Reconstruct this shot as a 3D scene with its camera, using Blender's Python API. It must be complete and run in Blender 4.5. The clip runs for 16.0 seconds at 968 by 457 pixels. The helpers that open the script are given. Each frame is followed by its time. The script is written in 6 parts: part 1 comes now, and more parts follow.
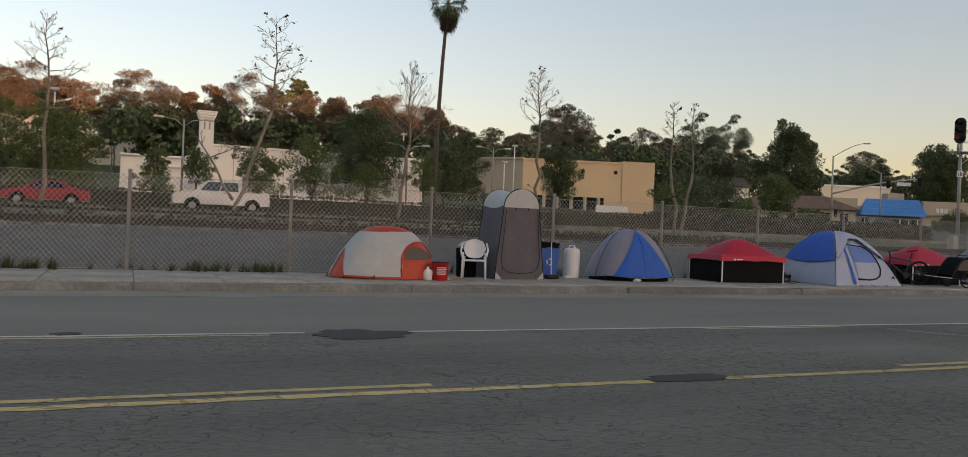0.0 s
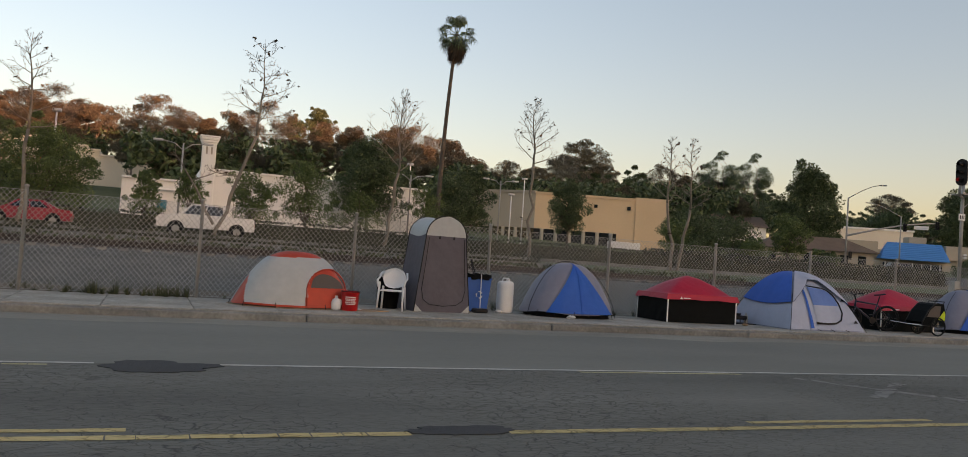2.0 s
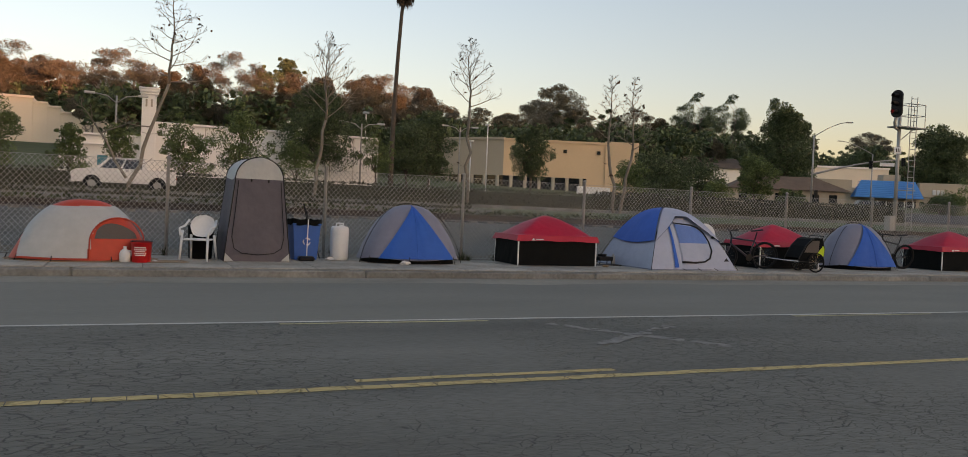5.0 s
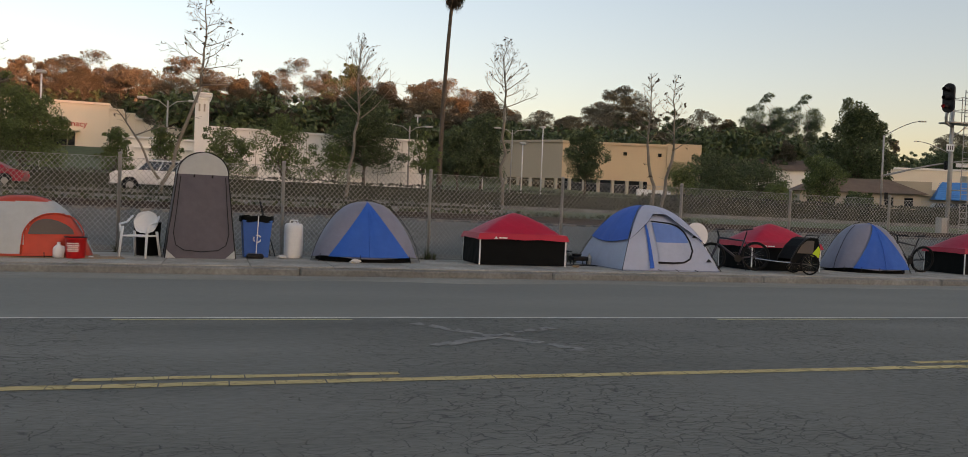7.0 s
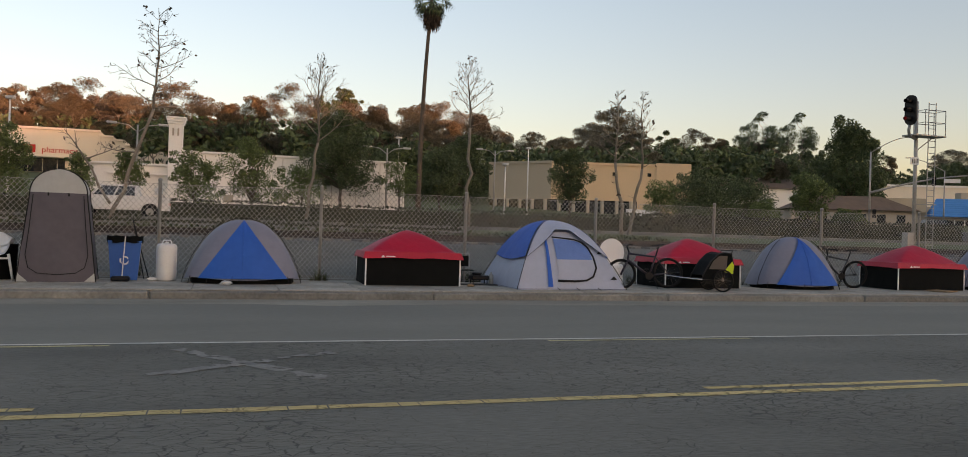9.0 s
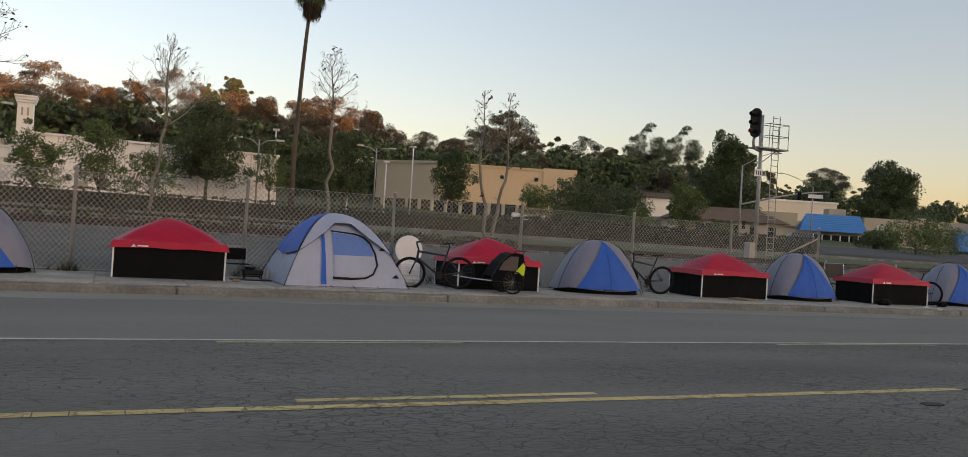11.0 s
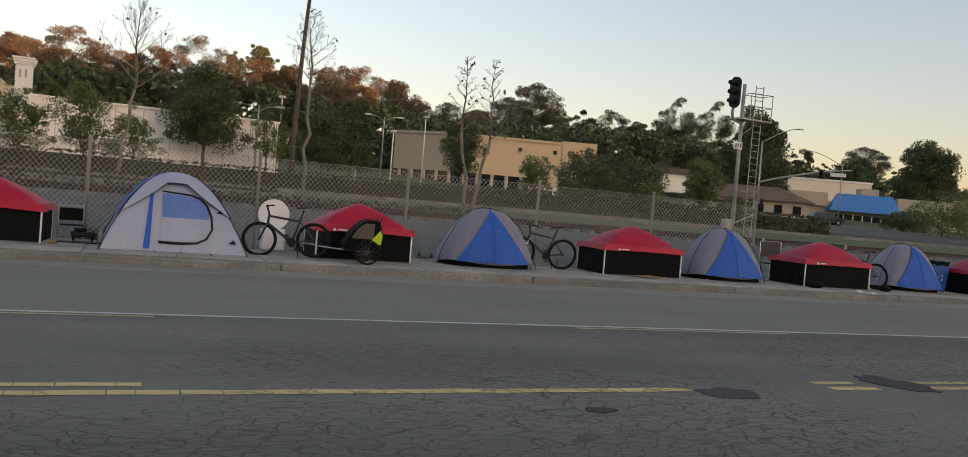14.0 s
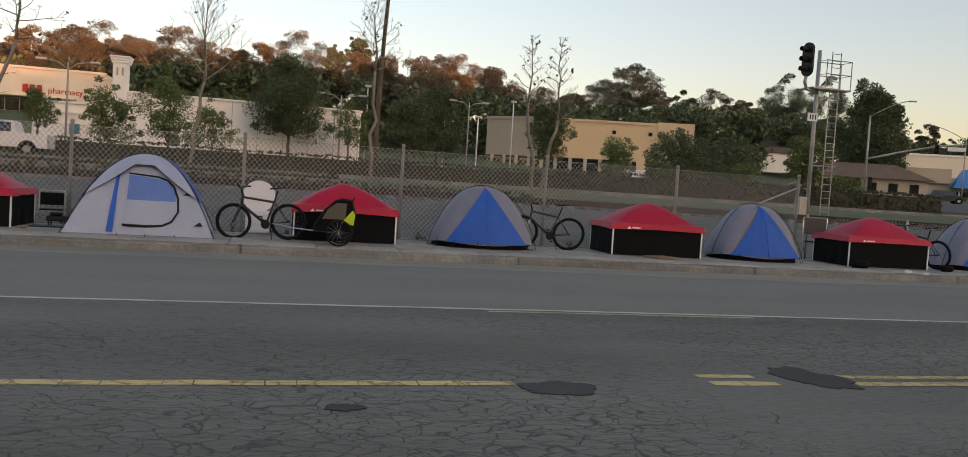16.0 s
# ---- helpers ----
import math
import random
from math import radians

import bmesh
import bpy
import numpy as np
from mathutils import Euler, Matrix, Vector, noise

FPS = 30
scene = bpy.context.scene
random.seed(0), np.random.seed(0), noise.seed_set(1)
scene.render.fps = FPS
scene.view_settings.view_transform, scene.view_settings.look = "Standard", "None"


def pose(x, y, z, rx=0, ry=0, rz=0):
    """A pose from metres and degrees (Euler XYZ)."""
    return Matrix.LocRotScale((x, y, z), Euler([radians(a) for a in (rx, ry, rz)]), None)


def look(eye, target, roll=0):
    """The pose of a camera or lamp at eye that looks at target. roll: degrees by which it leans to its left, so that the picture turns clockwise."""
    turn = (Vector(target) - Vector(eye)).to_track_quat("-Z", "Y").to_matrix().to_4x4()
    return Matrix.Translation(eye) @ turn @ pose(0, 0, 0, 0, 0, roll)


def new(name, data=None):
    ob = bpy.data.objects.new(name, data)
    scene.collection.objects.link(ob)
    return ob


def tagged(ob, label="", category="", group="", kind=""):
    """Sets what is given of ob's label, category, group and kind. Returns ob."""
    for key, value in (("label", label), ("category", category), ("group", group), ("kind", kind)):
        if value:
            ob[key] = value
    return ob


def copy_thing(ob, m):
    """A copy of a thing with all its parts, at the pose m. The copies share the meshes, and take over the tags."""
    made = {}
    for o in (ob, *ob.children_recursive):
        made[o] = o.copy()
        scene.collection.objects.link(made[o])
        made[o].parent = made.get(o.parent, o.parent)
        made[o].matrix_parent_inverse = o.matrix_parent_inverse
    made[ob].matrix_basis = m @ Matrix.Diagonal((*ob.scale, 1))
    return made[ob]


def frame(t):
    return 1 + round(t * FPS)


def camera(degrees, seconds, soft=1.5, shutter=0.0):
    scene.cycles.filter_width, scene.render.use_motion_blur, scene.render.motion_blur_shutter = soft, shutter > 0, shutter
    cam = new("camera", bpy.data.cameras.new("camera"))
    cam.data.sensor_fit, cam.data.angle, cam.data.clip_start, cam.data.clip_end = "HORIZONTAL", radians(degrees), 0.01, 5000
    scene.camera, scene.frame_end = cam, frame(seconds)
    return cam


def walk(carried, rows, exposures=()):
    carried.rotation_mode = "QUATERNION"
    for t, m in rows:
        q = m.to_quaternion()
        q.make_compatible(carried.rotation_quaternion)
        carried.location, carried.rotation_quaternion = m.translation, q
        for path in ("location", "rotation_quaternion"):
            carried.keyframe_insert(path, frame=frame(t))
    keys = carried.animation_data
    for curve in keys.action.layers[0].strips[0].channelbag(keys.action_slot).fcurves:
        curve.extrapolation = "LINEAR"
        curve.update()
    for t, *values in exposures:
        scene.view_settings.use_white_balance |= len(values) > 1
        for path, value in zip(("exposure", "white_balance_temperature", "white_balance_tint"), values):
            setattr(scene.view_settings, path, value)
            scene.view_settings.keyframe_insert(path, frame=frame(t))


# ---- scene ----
cam = camera(60.7, 16.0, soft=0.85)
PATH = [
    (0, (-2.095, 1.708, 1.32), (-1.295, 3.541, 1.318), 2.3),
    (0.5, (-1.394, 1.795, 1.301), (-0.654, 3.652, 1.264), 2.1),
    (1, (-0.853, 1.695, 1.346), (-0.069, 3.534, 1.306), 4.3),
    (1.5, (-0.206, 1.79, 1.336), (0.584, 3.627, 1.383), 3.3),
    (2, (0.353, 1.805, 1.365), (1.097, 3.66, 1.44), 3.9),
    (2.5, (0.998, 1.796, 1.368), (1.828, 3.613, 1.462), 3.6),
    (3, (1.637, 1.866, 1.354), (2.475, 3.68, 1.428), 4.2),
    (3.5, (2.315, 1.854, 1.36), (3.132, 3.678, 1.432), 4.2),
    (4, (2.935, 1.972, 1.347), (3.728, 3.807, 1.42), 3.8),
    (4.2, (3.198, 1.966, 1.362), (4.018, 3.79, 1.381), 2.7),
    (6.3, (5.7, 1.468, 1.4), (6.431, 3.328, 1.335), 2.5),
    (6.5, (6.047, 1.558, 1.382), (6.821, 3.402, 1.348), 1.3),
    (7, (6.654, 1.645, 1.334), (7.266, 3.548, 1.291), 2.4),
    (7.5, (7.294, 1.672, 1.298), (7.866, 3.588, 1.276), 4.7),
    (8, (7.951, 1.794, 1.297), (8.445, 3.732, 1.315), 3.1),
    (8.5, (8.575, 1.782, 1.3), (9.11, 3.709, 1.35), 2.8),
    (9, (9.26, 1.862, 1.289), (9.863, 3.769, 1.301), 1.7),
    (9.5, (9.987, 2.057, 1.274), (10.717, 3.919, 1.298), 1.8),
    (10, (10.713, 2.003, 1.252), (11.509, 3.837, 1.29), 1.3),
    (10.2, (10.946, 2.047, 1.245), (11.749, 3.878, 1.284), 3.2),
    (12.3, (13.619, 1.92, 1.359), (14.479, 3.725, 1.371), 3.7),
    (12.5, (13.845, 1.907, 1.364), (14.699, 3.715, 1.38), 5.3),
    (13, (14.576, 2.015, 1.398), (15.307, 3.877, 1.429), 4.7),
    (13.5, (15.155, 1.914, 1.418), (15.891, 3.774, 1.377), 5.8),
    (14, (15.874, 2.023, 1.398), (16.623, 3.876, 1.354), 4.8),
    (14.5, (16.523, 2.036, 1.412), (17.167, 3.929, 1.344), 5.8),
    (15, (17.24, 2.079, 1.407), (17.894, 3.969, 1.357), 6.1),
    (15.5, (17.881, 2.086, 1.413), (18.421, 4.011, 1.356), 3.3),
    (16, (18.54, 2.29, 1.38), (19.045, 4.222, 1.285), 3.7),
]
walk(cam, [(t, look(eye, target, roll)) for t, eye, target, roll in PATH], [(0, 1.7, 9400, 34), (4, 1.68, 9400, 34), (6.5, 1.8, 9400, 34), (8, 1.72, 9400, 34), (13, 1.82, 9400, 34), (16, 1.83, 9400, 34)])

# ---------------------------------------------------------------- sky, sun, large shade
SUN_EL, SUN_AZ = 5.0, 154.0   # degrees; azimuth clockwise from +y
world = bpy.data.worlds.new("world")
scene.world = world
world.use_nodes = True
wn = world.node_tree
sky = wn.nodes.new("ShaderNodeTexSky")
sky.sky_type = "NISHITA"
sky.sun_disc = False
sky.sun_elevation = radians(SUN_EL)
sky.sun_rotation = radians(SUN_AZ)
sky.air_density, sky.dust_density, sky.ozone_density = 1.0, 1.2, 2.0
# evening haze: the sky is dimmer and pinker towards the horizon
sky_co, sky_sep = wn.nodes.new("ShaderNodeTexCoord"), wn.nodes.new("ShaderNodeSeparateXYZ")
haze = wn.nodes.new("ShaderNodeValToRGB")
haze.color_ramp.elements[0].position, haze.color_ramp.elements[0].color = 0.0, (0.745, 0.715, 0.785, 1)
haze.color_ramp.elements[1].position, haze.color_ramp.elements[1].color = 0.42, (0.935, 0.99, 0.96, 1)
tint = wn.nodes.new("ShaderNodeMix")
tint.data_type, tint.blend_type = "RGBA", "MULTIPLY"
tint.inputs[0].default_value = 1.0
wn.links.new(sky_co.outputs["Generated"], sky_sep.inputs[0])
wn.links.new(sky_sep.outputs["Z"], haze.inputs[0])
wn.links.new(sky.outputs[0], tint.inputs[6])
wn.links.new(haze.outputs[0], tint.inputs[7])
wn.links.new(tint.outputs[2], wn.nodes["Background"].inputs[0])
wn.nodes["Background"].inputs[1].default_value = 0.15
lamp = bpy.data.lights.new("sun", "SUN")
lamp.energy, lamp.angle, lamp.color = 2.1, radians(0.5), (1.0, 0.52, 0.36)
sun_dir = Vector((math.sin(radians(SUN_AZ)) * math.cos(radians(SUN_EL)), math.cos(radians(SUN_AZ)) * math.cos(radians(SUN_EL)), math.sin(radians(SUN_EL))))
new("sun", lamp).matrix_world = look((60, -20, 80), Vector((60, -20, 80)) - sun_dir)


# ---------------------------------------------------------------- materials
def mat(name, col, rough=0.7, metal=0.0, big=0.8, fine=30.0, var=0.25, bump=0.2, scatter=0.0, spec=0.4, stretch=(1, 1, 1), island=0.0):
    m = bpy.data.materials.new(name)
    m.use_nodes = True
    nt = m.node_tree
    N, L = nt.nodes.new, nt.links.new
    b = nt.nodes["Principled BSDF"]
    tc, mp = N("ShaderNodeTexCoord"), N("ShaderNodeMapping")
    mp.inputs["Scale"].default_value = stretch
    L(tc.outputs["Object"], mp.inputs["Vector"])
    n1, n2 = N("ShaderNodeTexNoise"), N("ShaderNodeTexNoise")
    n1.inputs["Scale"].default_value, n1.inputs["Detail"].default_value = big, 5
    n2.inputs["Scale"].default_value, n2.inputs["Detail"].default_value = fine, 3
    for n in (n1, n2):
        L(mp.outputs[0], n.inputs["Vector"])
    a = N("ShaderNodeMath"); a.operation = "MULTIPLY_ADD"
    L(n1.outputs["Fac"], a.inputs[0]); a.inputs[1].default_value, a.inputs[2].default_value = 2.4 * var, 1 - 1.2 * var
    c = N("ShaderNodeMath"); c.operation = "MULTIPLY_ADD"
    L(n2.outputs["Fac"], c.inputs[0]); c.inputs[1].default_value, c.inputs[2].default_value = 1.4 * var, 1 - 0.7 * var
    v = N("ShaderNodeMath"); v.operation = "MULTIPLY"
    L(a.outputs[0], v.inputs[0]); L(c.outputs[0], v.inputs[1])
    out = v.outputs[0]
    if scatter or island:
        src = N("ShaderNodeNewGeometry").outputs["Random Per Island"] if island else N("ShaderNodeObjectInfo").outputs["Random"]
        w = scatter or island
        r = N("ShaderNodeMath"); r.operation = "MULTIPLY_ADD"
        L(src, r.inputs[0]); r.inputs[1].default_value, r.inputs[2].default_value = 2 * w, 1 - w
        q = N("ShaderNodeMath"); q.operation = "MULTIPLY"
        L(out, q.inputs[0]); L(r.outputs[0], q.inputs[1])
        out = q.outputs[0]
    mul = N("ShaderNodeVectorMath"); mul.operation = "SCALE"
    mul.inputs[0].default_value = col
    L(out, mul.inputs["Scale"])
    L(mul.outputs[0], b.inputs["Base Color"])
    b.inputs["Roughness"].default_value, b.inputs["Metallic"].default_value = rough, metal
    b.inputs["Specular IOR Level"].default_value = spec
    if bump:
        bp = N("ShaderNodeBump")
        bp.inputs["Strength"].default_value, bp.inputs["Distance"].default_value = bump, 0.02
        L(n2.outputs["Fac"], bp.inputs["Height"])
        L(bp.outputs[0], b.inputs["Normal"])
    return m


def asphalt(name, col, cracks=1.0, scale=4.6):
    """Worn asphalt: grain, long stains along the road and a net of cracks."""
    m = mat(name, col, rough=0.9, big=0.6, fine=34, var=0.5, bump=0.5, spec=0.25, stretch=(0.27, 1, 1))
    nt = m.node_tree
    N, L = nt.nodes.new, nt.links.new
    b = nt.nodes["Principled BSDF"]
    base = b.inputs["Base Color"].links[0].from_socket
    tc = N("ShaderNodeTexCoord")
    warp, add = N("ShaderNodeTexNoise"), N("ShaderNodeVectorMath")
    warp.inputs["Scale"].default_value, warp.inputs["Detail"].default_value = 3.0, 4
    L(tc.outputs["Object"], warp.inputs["Vector"])
    add.operation = "MULTIPLY_ADD"
    L(warp.outputs["Color"], add.inputs[0]); add.inputs[1].default_value = (0.35, 0.35, 0)
    L(tc.outputs["Object"], add.inputs[2])
    where = N("ShaderNodeTexNoise"); where.inputs["Scale"].default_value, where.inputs["Detail"].default_value = 0.35, 3
    L(tc.outputs["Object"], where.inputs["Vector"])
    nets = []
    for k, (sc, thick) in enumerate(((scale, 0.016), (scale * 2.3, 0.055))):
        mp2 = N("ShaderNodeMapping"); mp2.inputs["Scale"].default_value = (0.5, 1.0, 1.0); mp2.inputs["Rotation"].default_value = (0, 0, 0.4 * k)
        L(add.outputs[0], mp2.inputs["Vector"])
        vo = N("ShaderNodeTexVoronoi"); vo.feature = "DISTANCE_TO_EDGE"
        vo.inputs["Scale"].default_value = sc
        L(mp2.outputs[0], vo.inputs["Vector"])
        wide = N("ShaderNodeMapRange")
        wide.inputs["From Min"].default_value, wide.inputs["From Max"].default_value = 0.34 + 0.02 * k, 0.62
        wide.inputs["To Min"].default_value, wide.inputs["To Max"].default_value = 0.0015, thick * cracks
        L(where.outputs["Fac"], wide.inputs["Value"])
        e = N("ShaderNodeMath"); e.operation = "DIVIDE"; e.use_clamp = True
        L(vo.outputs["Distance"], e.inputs[0]); L(wide.outputs[0], e.inputs[1])
        nets.append(e.outputs[0])
    edge = N("ShaderNodeMath"); edge.operation = "MINIMUM"
    L(nets[0], edge.inputs[0]); L(nets[1], edge.inputs[1])
    gapn = N("ShaderNodeTexNoise"); gapn.inputs["Scale"].default_value, gapn.inputs["Detail"].default_value = 2.2, 4
    L(tc.outputs["Object"], gapn.inputs["Vector"])
    heal = N("ShaderNodeMapRange"); heal.inputs["From Min"].default_value, heal.inputs["From Max"].default_value = 0.58, 0.74
    L(gapn.outputs["Fac"], heal.inputs["Value"])
    top = N("ShaderNodeMath"); top.operation = "MAXIMUM"
    L(edge.outputs[0], top.inputs[0]); L(heal.outputs[0], top.inputs[1])
    edge = top
    mix = N("ShaderNodeMix"); mix.data_type = "RGBA"
    L(edge.outputs[0], mix.inputs["Factor"])
    mix.inputs["A"].default_value = (col[0] * 0.48, col[1] * 0.48, col[2] * 0.48, 1)
    L(base, mix.inputs["B"])
    L(mix.outputs["Result"], b.inputs["Base Color"])
    old = b.inputs["Normal"].links[0].from_node
    b2 = N("ShaderNodeBump"); b2.inputs["Strength"].default_value, b2.inputs["Distance"].default_value = 0.5, 0.02
    L(edge.outputs[0], b2.inputs["Height"]); L(old.outputs[0], b2.inputs["Normal"])
    L(b2.outputs[0], b.inputs["Normal"])
    return m


def glow(name, col, strength):
    m = bpy.data.materials.new(name)
    m.use_nodes = True
    b = m.node_tree.nodes["Principled BSDF"]
    b.inputs["Base Color"].default_value = (*col, 1)
    b.inputs["Emission Color"].default_value, b.inputs["Emission Strength"].default_value = (*col, 1), strength
    return m


ROAD = asphalt("worn_asphalt", (0.154, 0.152, 0.131))
LANE = mat("kerb_lane_asphalt", (0.195, 0.191, 0.164), rough=0.9, big=0.5, fine=24, var=0.2, bump=0.35, spec=0.25, stretch=(0.3, 1, 1))
ROAD_FAR = mat("far_asphalt", (0.075, 0.073, 0.07), rough=0.9, var=0.2)
PATCH = mat("patch_asphalt", (0.042, 0.042, 0.042), rough=0.85, fine=80, var=0.35, bump=0.5)
YELLOW = asphalt("worn_yellow_paint", (0.56, 0.425, 0.2), 1.4, 2.6)
WHITE_LINE = mat("worn_white_paint", (0.53, 0.51, 0.46), rough=0.8, big=2, fine=20, var=0.5)
X_PAINT = mat("faded_white_paint", (0.215, 0.21, 0.19), rough=0.9, big=5, fine=25, var=0.5)
CONCRETE = mat("dusty_concrete", (0.325, 0.305, 0.262), rough=0.92, big=0.9, fine=14, var=0.55, bump=0.45, scatter=0.06)
KERB = mat("kerb_concrete", (0.18, 0.187, 0.178), rough=0.92, big=1.3, fine=16, var=0.6, bump=0.4, scatter=0.12)
JOINT = mat("pavement_joint", (0.21, 0.195, 0.165), rough=1.0)
DIRT = mat("dry_dirt", (0.15, 0.125, 0.095), rough=1.0, big=0.25, fine=5, var=0.4, bump=0.6)
BALLAST = mat("railway_ballast", (0.115, 0.113, 0.1), rough=1.0, big=1.5, fine=9, var=0.5, bump=1.0)
GRASS = mat("short_grass", (0.075, 0.1, 0.04), rough=0.95, big=0.5, fine=8, var=0.4)
RIDGE_SCRUB = mat("shade_ridge_scrub", (0.06, 0.06, 0.035), rough=1.0, big=0.02, fine=0.3, var=0.4)
GALV = mat("galvanised_steel", (0.36, 0.355, 0.335), rough=0.55, metal=0.3, big=3, var=0.2, bump=0.05)
WIRE = mat("weathered_wire", (0.37, 0.37, 0.35), rough=0.6, metal=0.0, big=2, var=0.2, bump=0)
RUST = mat("rusty_rail", (0.06, 0.048, 0.042), rough=0.7, metal=0.4, big=3, var=0.4)
SLEEPER = mat("concrete_sleeper", (0.2, 0.185, 0.165), rough=0.95, var=0.3, scatter=0.2)
NYLON_BLUE = mat("blue_nylon", (0.004, 0.105, 0.44), rough=0.6, spec=0.25, big=2.5, fine=8, var=0.12, bump=0.4)
NYLON_GREY = mat("grey_nylon", (0.195, 0.205, 0.265), rough=0.55, big=2.5, fine=8, var=0.12, bump=0.4)
NYLON_LIGHT = mat("light_grey_nylon", (0.335, 0.39, 0.5), rough=0.55, big=2.5, fine=8, var=0.1, bump=0.4)
NYLON_PALE = mat("pale_grey_nylon", (0.4, 0.43, 0.43), rough=0.6, big=2, fine=8, var=0.1, bump=0.4)
NYLON_ORANGE = mat("orange_nylon", (0.52, 0.052, 0.022), rough=0.5, big=2.5, fine=8, var=0.15, bump=0.4)
NYLON_PLUM = mat("plum_grey_nylon", (0.094, 0.09, 0.112), rough=0.65, big=2.0, fine=8, var=0.15, bump=0.4)
NYLON_RED = mat("red_canopy_cloth", (0.46, 0.006, 0.03), rough=0.5, big=2.0, fine=8, var=0.12, bump=0.4)
CLOTH_BLACK = mat("black_cloth", (0.005, 0.006, 0.006), rough=0.8, big=1.5, fine=8, var=0.3, bump=0.4, spec=0.12)
MESH_DARK = mat("dark_mesh_window", (0.1, 0.085, 0.075), rough=0.8, var=0.15)
MESH_BLUE = mat("pale_blue_window_flap", (0.09, 0.2, 0.48), rough=0.6, big=3, var=0.12)
BLACK = mat("black_plastic", (0.01, 0.01, 0.011), rough=0.5, var=0.3, spec=0.25)
WHITE = mat("white_plastic", (0.68, 0.71, 0.72), rough=0.45, big=2, var=0.1, bump=0.05)
WHITE_PAINT = mat("white_painted_steel", (0.75, 0.75, 0.73), rough=0.4, var=0.08, bump=0)
RED_PLASTIC = mat("red_plastic", (0.55, 0.012, 0.012), rough=0.4, var=0.12, bump=0.03)
BLUE_PLASTIC = mat("blue_plastic", (0.012, 0.115, 0.4), rough=0.45, var=0.15, bump=0.05)
CHROME = mat("dull_chrome", (0.6, 0.6, 0.6), rough=0.25, metal=1.0, var=0.1, bump=0)
RUBBER = mat("black_rubber", (0.012, 0.012, 0.012), rough=0.8, var=0.2, spec=0.15)
LIME = mat("lime_cloth", (0.45, 0.62, 0.03), rough=0.6, var=0.1)
CARDBOARD = mat("cardboard", (0.3, 0.2, 0.12), rough=0.9, var=0.2)
PAPER = mat("white_litter", (0.6, 0.6, 0.58), rough=0.8, var=0.1)


